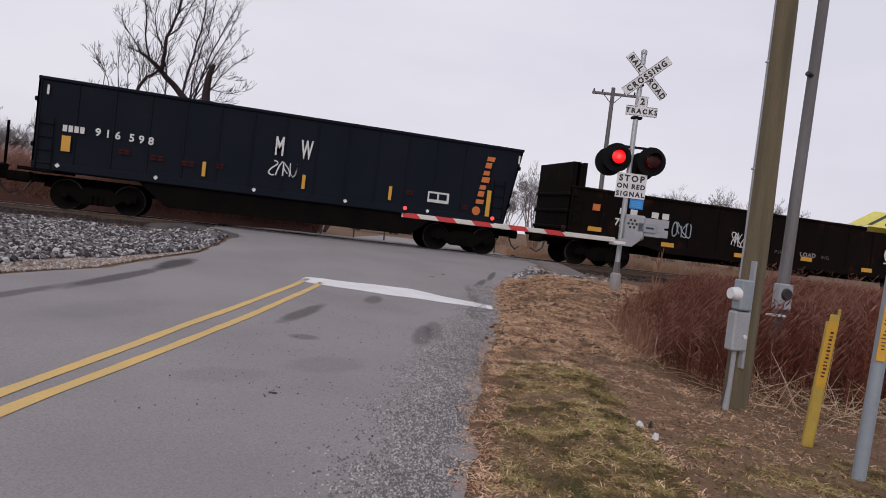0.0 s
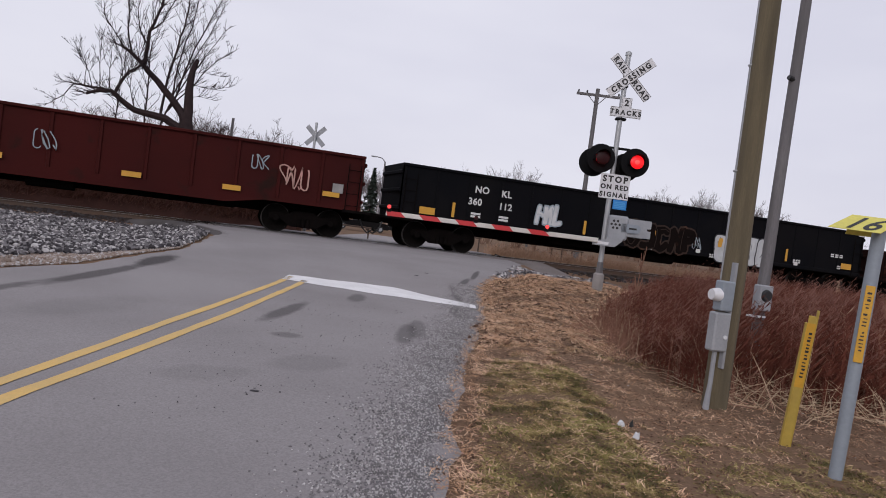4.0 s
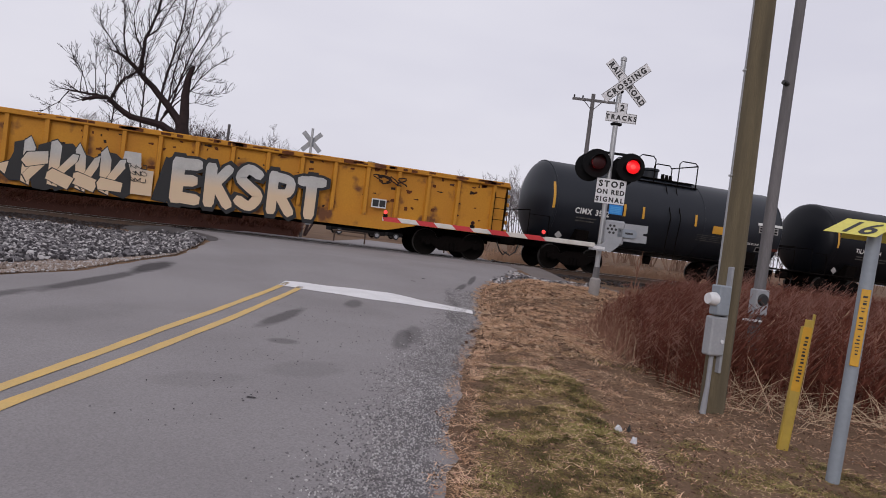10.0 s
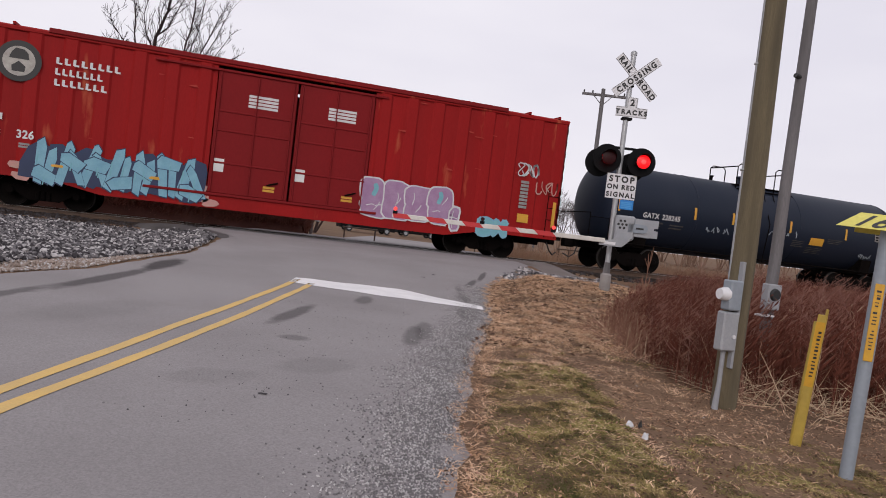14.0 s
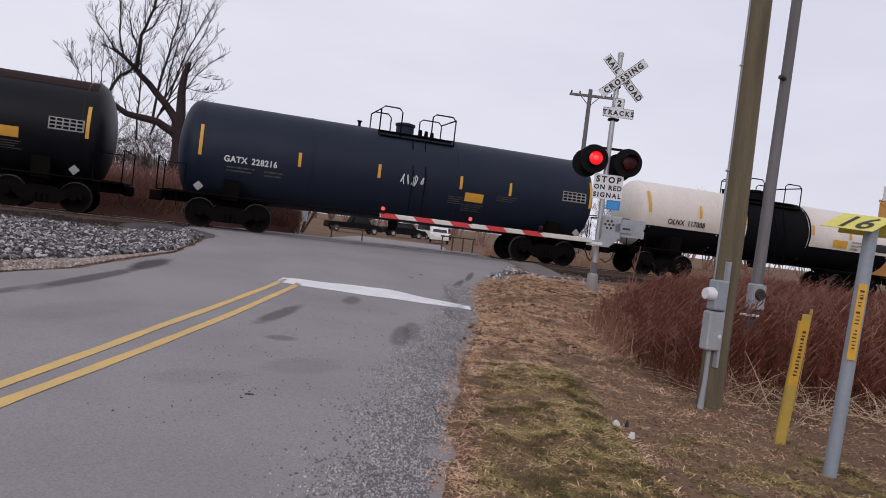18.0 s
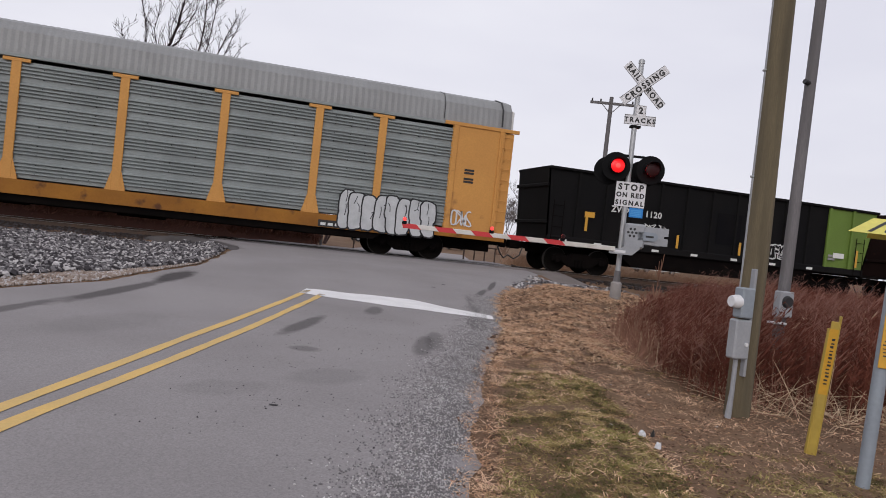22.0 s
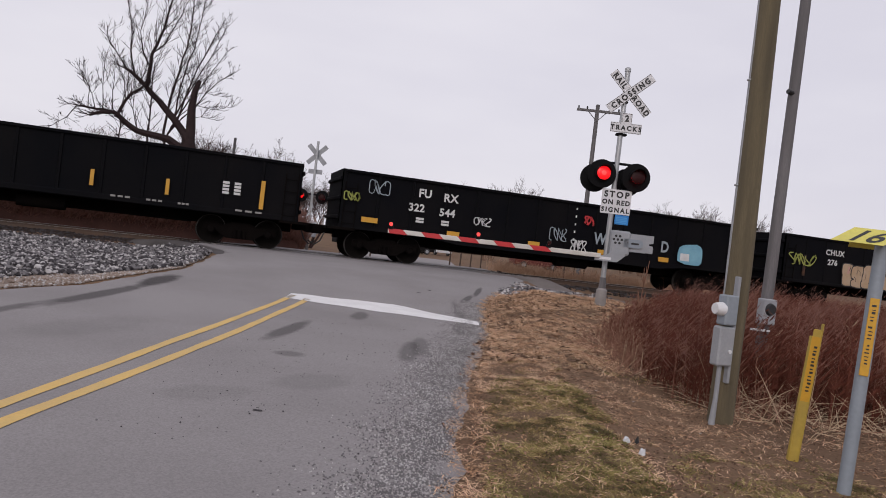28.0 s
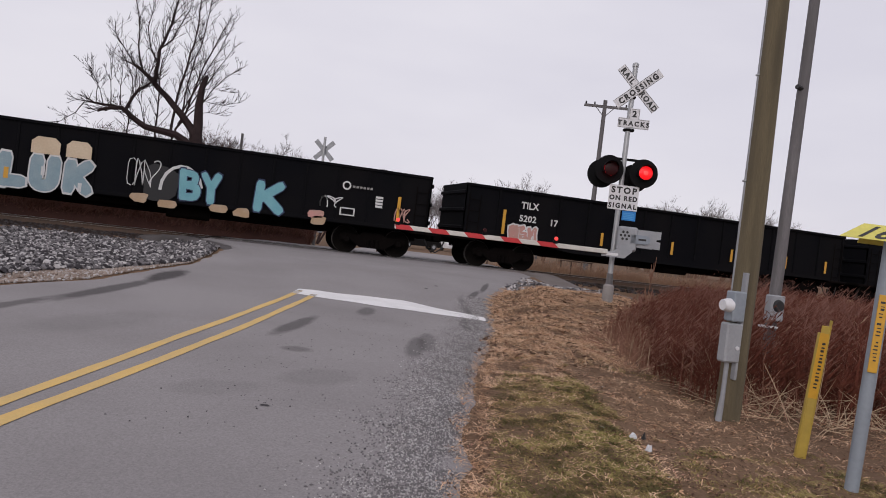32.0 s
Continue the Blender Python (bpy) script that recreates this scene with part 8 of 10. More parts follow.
def car_19():
    car, L = gondola("plain black gondola with yellow reflectors", 328.25, 344.62, 2.87, BLACK, 14, 1.0, post=0.04, post_w=0.1, sill=0.15)
    plate(car, "number_board", 2.35, 2.15, 0.75, 0.25, LETTER_DULL, SIDE)
    letters(car, "ITFX", 2.42, 2.19, 0.18, SIGN_BLACK, SIDE - 0.006, 1.2)
    letters(car, "526378", 2.1, 1.65, 0.27, LETTER, SIDE, 1.1)
    stripes(car, (1.4, 4.7, 7.1, 10.2, 12.3), 1.35, 0.12, 0.48, SIDE)
    plate(car, "reflector", 15.1, 1.25, 0.13, 0.9, STRIPE, SIDE)
    for x in (13.95, 14.3):
        bars(car, x, 1.6, 0.22, 0.42, LETTER, SIDE, 1, 4, 0.9)
    for x, w in ((10.8, 0.6), (11.8, 0.5), (12.7, 0.35), (14.4, 0.9)):
        bars(car, x, 1.1, w, 0.08, LETTER_DULL, SIDE, 3)
    plate(car, "stencil_panel", 3.9, 1.95, 0.3, 0.25, LETTER_DULL, SIDE)
    bars(car, 2.2, 1.2, 0.9, 0.2, LETTER_DULL, SIDE, 2, 2)


def car_20():
    car, L = gondola("black gondola with white numbers and a row of painted letters", 345.9, 362.5, 2.92, BLACK, 14, 1.0, post=0.05, post_w=0.11, taper=0.15)
    letters(car, "FU", 2.6, 2.3, 0.32, LETTER, SIDE, 1.1)
    letters(car, "RX", 3.5, 2.25, 0.32, LETTER, SIDE, 1.1)
    letters(car, "322", 2.3, 1.8, 0.3, LETTER, SIDE, 1.1)
    letters(car, "544", 3.4, 1.75, 0.3, LETTER, SIDE, 1.1)
    for x in (2.6, 3.5):
        bars(car, x, 1.45, 0.4, 0.2, LETTER, SIDE, 1, 2)
    for x, w in ((0.75, 0.55), (3.75, 0.45), (6.8, 0.45), (9.6, 0.45), (12.2, 0.45), (15.4, 0.55)):
        plate(car, "reflector", x, 1.12 if w < 0.5 else 1.25, w, 0.17, STRIPE, SIDE)
    scrawl(car, 0.9, 2.2, 0.7, 0.5, PAINT_GREY, 131, SIDE, 4, 0.03)
    scrawl(car, 0.1, 1.9, 0.5, 0.3, PAINT_LIME, 132, SIDE, 4, 0.04)
    scrawl(car, 4.7, 1.6, 0.6, 0.3, PAINT_WHITE, 133, SIDE, 4, 0.035)
    scrawl(car, 7.6, 1.4, 0.65, 0.5, PAINT_GREY, 134, SIDE, 4, 0.03)
    scrawl(car, 8.5, 1.1, 0.6, 0.45, PAINT_WHITE, 135, SIDE, 4, 0.05)
    for i, c in enumerate("WARD"):
        letters(car, c, 9.4 + 0.95 * i, 1.45, 0.48, PAINT_GREY, SIDE, 0.9, "graffiti_letter")
    part("painted_dome", M().add(*fan(blob(13.6, 1.5, 1.1, 0.8, random.Random(5), 14, 0.05), SIDE - 0.004)), PAINT_BLUE, car, "pale blue painted dome shape")
    plate(car, "stencil_panel", 13.15, 1.25, 0.4, 0.28, LETTER, SIDE - 0.008)
    for i in range(5):
        plate(car, "rivet_mark", 8.55, 1.5 + 0.28 * i, 0.05, 0.08, PLACARD, SIDE)
    scrawl(car, 8.95, 2.1, 0.35, 0.35, PAINT_RED, 136, SIDE, 3, 0.06)


def car_21():
    car, L = gondola("black gondola with white numbers and tan graffiti", 363.95, 380.45, 2.88, BLACK, 16, 0.98, post=0.025, post_w=0.07, sill=0.1)
    letters(car, "CHUX", 2.05, 2.2, 0.26, LETTER, SIDE, 1.15)
    letters(car, "276", 2.2, 1.8, 0.26, LETTER, SIDE, 1.15)
    scrawl(car, 0.25, 1.65, 1.3, 0.5, PAINT_LIME, 141, SIDE, 5, 0.05)
    plate(car, "reflector", 0.95, 1.25, 0.14, 0.85, RUST_BROWN, SIDE)
    bubble_piece(car, 3.05, 1.05, 2.7, 0.95, 5, PAINT_TAN, PAINT_BLACK, 142, SIDE, PAINT_PINK)
    scrawl(car, 5.8, 1.1, 0.7, 0.7, PAINT_WHITE, 143, SIDE, 4, 0.03)
    scrawl(car, 6.8, 1.3, 0.6, 0.5, PAINT_GREY, 144, SIDE, 4, 0.05)
    for lines in ([[(9.0, 1.95), (9.42, 2.0)], [(9.05, 1.95), (9.08, 1.3)], [(9.06, 1.65), (9.33, 1.68)]], [[(9.95, 1.95), (10.4, 2.0)], [(10.16, 1.96), (10.18, 1.42)]],
                  [[(10.88, 1.97), (11.32, 1.96)], [(10.95, 1.96), (10.98, 1.36)], [(10.96, 1.68), (11.26, 1.7)], [(10.97, 1.37), (11.4, 1.4)]]):
        m = M()
        for k, (p, q) in enumerate(lines):
            ribbon(m, [p, ((p[0] + q[0]) / 2 + 0.02, (p[1] + q[1]) / 2 + 0.015), q], 0.06, SIDE - 0.004 - 0.0005 * k)
        part("graffiti_stroke", m, PAINT_WHITE, car)
    scrawl(car, 8.9, 1.02, 0.6, 0.25, PAINT_WHITE, 147, SIDE, 4, 0.028)
    scrawl(car, 10.88, 1.05, 0.6, 0.28, PAINT_WHITE, 148, SIDE - 0.004, 4, 0.028)
    scrawl(car, 11.75, 1.7, 0.6, 0.22, END_RED, 149, SIDE, 4, 0.05)
    scrawl(car, 11.82, 0.98, 0.5, 0.5, STRIPE, 150, SIDE - 0.004, 3, 0.04)
    scrawl(car, 11.8, 1.45, 0.5, 0.12, PAINT_WHITE, 145, SIDE - 0.008, 3, 0.035)
    scrawl(car, 12.72, 1.05, 0.4, 0.85, PAINT_WHITE, 146, SIDE, 2, 0.03)
    plate(car, "reflector", 15.6, 1.2, 0.11, 0.85, STRIPE, SIDE)
    ring = M()
    ribbon(ring, [(13.8 + 0.12 * math.cos(t), 2.2 + 0.12 * math.sin(t)) for t in np.linspace(0, 6.28, 13)], 0.05, SIDE - 0.004)
    part("emblem_shape", ring, LETTER, car, "small white ring emblem")
    bars(car, 14.0, 2.15, 0.65, 0.1, LETTER_DULL, SIDE, 6)
    bars(car, 14.95, 1.6, 0.4, 0.4, LETTER, SIDE, 1, 4)
    plate(car, "stencil_panel", 13.7, 1.25, 0.5, 0.26, LETTER, SIDE)
    plate(car, "stencil_gap", 13.75, 1.29, 0.4, 0.18, BLACK, SIDE - 0.006)


def car_22():
    car, L = gondola("black gondola with tall pale-blue graffiti letters", 381.5, 398.2, 2.87, BLACK, 16, 0.98, post=0.025, post_w=0.07, sill=0.1)
    letters(car, "CHUX", 2.0, 2.2, 0.3, LETTER, SIDE, 0.9)
    letters(car, "100", 2.17, 1.78, 0.3, LETTER, SIDE, 0.92)
    scrawl(car, 1.85, 1.38, 0.85, 0.35, PAINT_WHITE, 151, SIDE, 4, 0.04)
    for x in (2.05,):
        bars(car, x, 1.1, 0.6, 0.2, LETTER, SIDE, 1, 2)
    plate(car, "reflector", 0.65, 1.2, 0.11, 0.85, STRIPE, SIDE)
    scrawl(car, 0.6, 1.95, 0.9, 0.3, PAINT_GREY, 152, SIDE, 3, 0.03)
    block_letters(car, "BLUK", 2.82, 0.84, 3.45, 1.06, PAINT_SLATE, PAINT_WHITE, SIDE, 0.36, 0.04, 0.0, 153)
    for px, w_ in ((4.58, 0.76), (5.5, 0.68)):
        ring = [(px, 1.93), (px + w_, 1.93), (px + w_, 2.28), (px + 0.8 * w_, 2.42), (px + 0.2 * w_, 2.42), (px, 2.28)]
        part("graffiti_cap", M().add(*fan(ring, SIDE - 0.009)), PAINT_CREAM, car, "cream painted block over a letter")
    for px, pz in ((3.12, 1.6), (3.12, 1.1), (4.9, 1.3), (5.9, 0.95)):
        plate(car, "paint_dab", px, pz, 0.1, 0.26, PAINT_WHITE, SIDE - 0.01)
    plate(car, "paint_dab", 3.95, 1.1, 0.12, 0.32, STRIPE, SIDE - 0.01)
    scrawl(car, 7.2, 1.3, 0.9, 0.9, PAINT_WHITE, 156, SIDE, 4, 0.03)
    ring = M()
    ribbon(ring, [(8.75 + 0.6 * math.cos(t), 1.35 + 0.75 * math.sin(t)) for t in np.linspace(0.2, 3.2, 9)], 0.09, SIDE - 0.004)
    part("graffiti_stroke", ring, PAINT_WHITE, car)
    part("painted_dome", M().add(*fan(blob(8.15, 1.5, 1.0, 1.1, random.Random(8), 14, 0.06), SIDE - 0.003)), PAINT_BLACK, car, "black painted dome shape")
    block_letters(car, "BY", 8.65, 1.05, 1.3, 1.0, PAINT_CYAN, PAINT_NAVY, SIDE - 0.006, 0.32, 0.03, 0.0, 157)
    block_letters(car, "K", 10.8, 0.95, 1.05, 1.1, PAINT_CYAN, PAINT_NAVY, SIDE - 0.006, 0.32, 0.03, 0.0, 158)
    for i, (x, z, q) in enumerate(((7.6, 1.0, PAINT_TAN), (12.9, 1.15, PAINT_PINK), (13.0, 0.95, PAINT_TAN), (9.9, 0.95, PAINT_TAN), (8.4, 0.9, PAINT_TAN), (10.6, 0.9, PAINT_TAN))):
        part("paint_dab", M().add(*fan(blob(x, z, 0.5, 0.28, random.Random(i), 10), SIDE - 0.012)), q, car)
    ring = M()
    ribbon(ring, [(13.8 + 0.12 * math.cos(t), 2.2 + 0.12 * math.sin(t)) for t in np.linspace(0, 6.28, 13)], 0.05, SIDE - 0.004)
    part("emblem_shape", ring, LETTER, car, "small white ring emblem")
    bars(car, 14.0, 2.15, 0.7, 0.1, LETTER_DULL, SIDE, 6)
    scrawl(car, 13.0, 1.4, 0.7, 0.4, PAINT_WHITE, 159, SIDE, 3, 0.035)
    plate(car, "reflector", 15.55, 1.2, 0.11, 0.85, STRIPE, SIDE)
    scrawl(car, 15.5, 1.2, 0.5, 0.5, PAINT_PINK, 160, SIDE, 3, 0.04)
    plate(car, "stencil_panel", 13.65, 1.22, 0.5, 0.26, LETTER, SIDE)
    plate(car, "stencil_gap", 13.7, 1.26, 0.4, 0.18, BLACK, SIDE - 0.006)
    bars(car, 14.8, 1.6, 0.35, 0.4, LETTER, SIDE, 1, 4)


def car_23():
    car, L = gondola("black gondola with ribbed sides and a pink tag", 399.45, 416.0, 2.87, BLACK, 14, 1.0, post=0.06, post_w=0.1, taper=0.15)
    letters(car, "TILX", 2.05, 2.2, 0.28, LETTER, SIDE, 1.0)
    letters(car, "5202", 2.02, 1.75, 0.26, LETTER, SIDE, 1.1)
    letters(car, "17", 3.2, 1.72, 0.26, LETTER, SIDE, 1.1)
    plate(car, "reflector", 1.4, 1.25, 0.11, 0.85, STRIPE, SIDE)
    stripes(car, (5.3, 8.3, 11.0, 13.6, 15.6), 1.25, 0.12, 0.48, SIDE)
    graffiti(car, 1.7, 1.05, 1.05, 0.55, 3, PAINT_PINK, PAINT_WHITE, 161, SIDE)
    scrawl(car, 6.0, 1.2, 0.6, 0.5, PAINT_WHITE, 162, SIDE, 4, 0.035)
    scrawl(car, 11.9, 1.5, 0.4, 0.4, PAINT_WHITE, 163, SIDE, 3, 0.05)


def car_24():
    gondola("plain black gondola at the tail of the view", 417.3, 433.8, 2.87, BLACK, 14, 1.0, post=0.06, post_w=0.1, taper=0.15)


hopper_16(), hopper_17(), hopper_18(), car_19(), car_20(), car_21(), car_22(), car_23(), car_24()


# ---- plants ----
def blades(name, label, spots, height, width, material, seed, lean=(0.2, 0.9), category="grass", press=1.0):
    """Many thin curved blades or stems as one object. spots: rows of x, y, z; press: how far up they stand."""
    rng = np.random.default_rng(seed)
    p = np.array(spots, float)
    n = len(p)
    if not n:
        return
    h = rng.uniform(*height, n)[:, None]
    w = rng.uniform(*width, n)[:, None]
    k = rng.uniform(*lean, n)[:, None]
    a = rng.uniform(0, 2 * np.pi, n)
    d = np.stack([np.cos(a), np.sin(a), 0 * a], 1)
    b = rng.uniform(0, 2 * np.pi, n)
    q = np.stack([np.cos(b), np.sin(b), 0 * b], 1) * w / 2
    up = np.array([[0, 0, 1.0]])
    mid = p + up * h * 0.62 * press + d * h * k * 0.4
    tip = p + up * h * press * np.maximum(0.1, 1 - 0.45 * k) + d * h * k
    v = np.stack([p - q, p + q, mid - q * 0.75, mid + q * 0.75, tip], 1).reshape(-1, 3)
    i = np.arange(n)[:, None] * 5
    quads = (i + np.array([[0, 1, 3, 2]])).tolist()
    tris = (i + np.array([[2, 3, 4]])).tolist()
    solid(name, raw_mesh(name, v.tolist(), quads + tris, material), material, label, category, kind="stuff")


def verge_spots(n, seed, test, u_range, v_range, near=1.0):
    rng = random.Random(seed)
    out = []
    for _ in range(n):
        u = u_range[0] + (u_range[1] - u_range[0]) * rng.random() ** near
        v = rng.uniform(*v_range)
        x, y = at_road(u, v)
        if v < edge_right(y) - 0.1 + 0.12 * noise.noise((x * 2.5, y * 2.5, 3)) + 0.05 * noise.noise((x * 9, y * 9, 5)):
            continue
        if not test(u, v, x, y, rng):
            continue
        out.append((x, y, verge_z(x, y) - 0.005))
    return out


def brush_edge(u):
    """How far to the right of the road the weeds begin."""
    return float(np.interp(u, (6.9, 7.3, 8.5, 11.3, 15, 20, 24), (9.0, 3.0, 2.75, 2.9, 4.6, 7.0, 9.0)))


def greenness(x, y):
    return noise.noise((x * 0.7, y * 0.7, 11)) + 0.5 * noise.noise((x * 2.6, y * 2.6, 4))


def green_share(u, v, x, y):
    """How much of the cover is green turf: a strip along the road, and thin patches on the bare ground by the posts."""
    strip = float(np.interp(u, (2, 3.2, 6.6, 8.2, 10), (0.7, 0.95, 0.8, 0.35, 0.0))) * float(np.interp(v - edge_right(y), (0.08, 0.32, 1.1, 1.45), (0, 1, 1, 0)))
    low = float(np.interp(u, (2, 4.4, 5.4, 6.2), (0.85, 0.8, 0.45, 0))) * float(np.interp(v, (1.5, 1.9, 3.6, 5), (0, 0.7, 0.8, 0.3)))
    return max(strip, low) + 0.38 * greenness(x, y)


def tan_share(u, v, x, y):
    """How much of the cover is dead grass: thick on the mound, thin on the bare ground behind it."""
    return float(np.interp(u, (2, 7, 9.5, 12, 18), (0.55, 0.7, 0.95, 1, 0.9))) * float(np.interp(v - edge_right(y), (0, 0.2, 1.1, 1.5, 2.2), (1, 0.85, 0.7, 0.4, 0.28))) + (0.4 if u > 10 else 0.0)


def is_green(u, v, x, y, rng):
    return green_share(u, v, x, y) + 0.3 * noise.noise((x * 4, y * 4, 21)) + rng.uniform(-0.25, 0.25) > 0.52


def is_tan(u, v, x, y, rng):
    return v < brush_edge(u) + 0.6 and (rng.random() < 0.7 or green_share(u, v, x, y) < 0.6) and rng.random() < tan_share(u, v, x, y) * (0.8 + 0.9 * noise.noise((x * 3, y * 3, 17)))


def tuft_shade(x, y):
    return (1.0 if y < 8 else 1.45) * 0.9 * noise.noise((x * 12, y * 9, 1)) + 0.9 * noise.noise((x * 5, y * 3.5, 8)) + 0.45 * noise.noise((x * 1.9, y * 1.9, 2))


tan_spots = verge_spots(280000, 2, is_tan, (2.2, 18.5), (0.1, 5.0), 1.3)
# The darkest blades hold the shade of gaps between tufts in their colour.
for k, (lo, hi, material, tall) in enumerate(((-9, -0.6, LEAF_DARK, (0.015, 0.05)), (-0.6, -0.3, DARK_GRASS, (0.02, 0.06)), (-0.3, 0.1, TAN_GRASS, (0.03, 0.075)), (0.1, 9, PALE_GRASS, (0.03, 0.095)))):
    blades("verge_grass", ("dark thatch coloured for the shade in gaps of the verge", "brown thatch on the verge", "matted tan dead grass on the verge", "pale bleached grass tufts on the verge")[k],
           [p for p in tan_spots if lo <= tuft_shade(p[0], p[1]) < hi], tall, (0.004, 0.011), material, 20 + k, (0.8, 1.9), press=0.35)
green_spots = verge_spots(230000, 1, is_green, (2.2, 9.5), (0.1, 4.2), 1.25)
for k, (lo, hi, material) in enumerate(((-9, -0.3, MOSS_GRASS), (-0.3, 0.15, GREEN_GRASS), (0.15, 9, LIME_GRASS))):
    blades("verge_grass", ("dark green turf low on the verge", "short dull green turf on the verge", "pale green turf tufts on the verge")[k],
           [p for p in green_spots if lo <= tuft_shade(p[0], p[1]) < hi], (0.02, 0.06), (0.004, 0.010), material, 1 + k, (0.5, 1.6), press=0.5)
blades("verge_grass", "pale straw lying on the verge", verge_spots(9000, 3, is_tan, (2.5, 18), (0.4, 6.0), 1.2), (0.05, 0.16), (0.003, 0.006), STRAW, 3, (0.9, 1.7), press=0.22)
# clumps of dead grass on the mound below the signal
clump_rng = random.Random(44)
clump = [(x + clump_rng.gauss(0, 0.06), y + clump_rng.gauss(0, 0.06), z) for x, y, z in verge_spots(620, 45, lambda u, v, x, y, rng: v < brush_edge(u) + 0.2, (8.5, 18), (0.9, 5.0), 1.0) for _ in range(26)]
blades("verge_grass", "tan dead grass clumps on the mound", clump[::2], (0.08, 0.2), (0.003, 0.008), TAN_GRASS, 51, (0.5, 1.6), press=0.5)
blades("verge_grass", "bleached dead grass clumps on the mound", clump[1::2], (0.08, 0.18), (0.003, 0.008), PALE_GRASS, 52, (0.6, 1.7), press=0.45)


def leaf_litter(count, seed, test, material, label, size=(0.006, 0.015)):
    rng = random.Random(seed)
    v, f = [], []
    for x, y, z in verge_spots(count, seed + 1, test, (2.2, 18), (0.1, 5.5), 1.3):
        s = rng.uniform(*size)
        m = Euler((rng.uniform(-0.5, 0.5), rng.uniform(-0.5, 0.5), rng.uniform(0, 6.28))).to_matrix()
        n = len(v)
        lift = rng.uniform(0.006, 0.025)
        for q in ((-1.3, 0, 0), (-0.4, -0.5, 0.25), (0.6, -0.45, 0.3), (1.3, 0, 0.1), (0.5, 0.5, 0.3), (-0.5, 0.45, 0.2)):
            w = m @ Vector(q) * s
            v.append((x + w.x, y + w.y, z + lift + w.z))
        f += [(n, n + 1, n + 4, n + 5), (n + 1, n + 2, n + 3, n + 4)]
    solid("leaf_litter", raw_mesh("leaf_litter", v, f, material), material, label, "leaf litter", kind="stuff")


def by_the_road(u, v, x, y, rng):
    return rng.random() < 0.16 + 0.84 * math.exp(-max(0.0, v - edge_right(y)) / 0.28) and tuft_shade(x, y) > -0.3


def on_bare_ground(u, v, x, y, rng):
    """Leaves caught behind the turf strip, in drifts that run along the road."""
    return v < brush_edge(u) + 0.3 and rng.random() < float(np.interp(v, (1.2, 1.6, 2.0, 3.2), (0.1, 1.0, 0.55, 0.3))) and noise.noise((u * 1.3, v * 5, 3)) + 0.4 * noise.noise((u * 4, v * 9, 3)) > -0.08


leaf_litter(20000, 8, by_the_road, LEAF_PINK, "pinkish dead leaves along the road's edge")
leaf_litter(14000, 18, by_the_road, TAN_GRASS, "tan dead leaves scattered over the verge")
leaf_litter(14000, 28, lambda u, v, x, y, rng: tuft_shade(x, y) < 0.2, LEAF_DARK, "dark brown dead leaves scattered over the verge")
leaf_litter(16000, 38, on_bare_ground, DARK_GRASS, "brown dead leaves drifted on bare ground")
leaf_litter(5000, 48, on_bare_ground, TAN_GRASS, "tan dead leaves drifted on bare ground")
leaf_litter(9000, 58, on_bare_ground, LEAF_DARK, "dark rotten leaves drifted on bare ground")
leaf_litter(2600, 78, lambda u, v, x, y, rng: u > 8.5 and v < brush_edge(u) + 0.3, LEAF_DARK, "dark dead leaf clumps on the mound", (0.018, 0.045))
leaf_litter(1800, 88, lambda u, v, x, y, rng: u > 8.5 and v < brush_edge(u) + 0.3, STRAW, "bleached dead leaf clumps on the mound", (0.014, 0.036))
leaf_litter(1500, 98, lambda u, v, x, y, rng: u > 8.5 and v < brush_edge(u) + 0.5, DARK_GRASS, "brown dead leaf clumps on the mound", (0.018, 0.045))
leaf_litter(420, 68, on_bare_ground, STONE_PALE, "pale chips and scraps on the bare ground", (0.006, 0.015))


def weed_bed(name, label, spots, height, material, seed, twigs=7, bold=1.0, size=None):
    """Upright dry stems with thin side twigs."""
    rng = random.Random(seed)
    v, f = [], []
    for x, y, z in spots:
        h = rng.uniform(*height) * (size(x, y) if size else 1.0)
        a = rng.uniform(0, 6.28)
        lx, ly = 0.22 * h * math.cos(a) * rng.random(), 0.22 * h * math.sin(a) * rng.random()
        w = rng.uniform(0.0015, 0.0035) * bold
        b = rng.uniform(0, 3.14)
        wx, wy = w * math.cos(b), w * math.sin(b)
        n = len(v)
        v += [(x - wx, y - wy, z), (x + wx, y + wy, z), (x + lx * 0.5 - wx, y + ly * 0.5 - wy, z + h * 0.6), (x + lx * 0.5 + wx, y + ly * 0.5 + wy, z + h * 0.6), (x + lx, y + ly, z + h)]
        f += [(n, n + 1, n + 3, n + 2), (n + 2, n + 3, n + 4)]
        for i in range(twigs):
            q = rng.uniform(0.25, 0.98)
            c = rng.uniform(0, 6.28)
            l = h * rng.uniform(0.10, 0.30) * (1.25 - q)
            px, py, pz = x + lx * q, y + ly * q, z + h * q
            n = len(v)
            up = rng.uniform(0.5, 1.3)
            tw = rng.uniform(0.0015, 0.0045) * bold
            v += [(px, py, pz), (px + math.cos(c) * l * 0.6 + tw, py + math.sin(c) * l * 0.6, pz + l * up * 0.5 - tw), (px + math.cos(c) * l, py + math.sin(c) * l, pz + l * up), (px + math.cos(c) * l * 0.57 - tw, py + math.sin(c) * l * 0.57, pz + l * up * 0.53 + tw)]
            f += [(n, n + 1, n + 2, n + 3)]
    solid(name, raw_mesh(name, v, f, material), material, label, "weeds", kind="stuff")


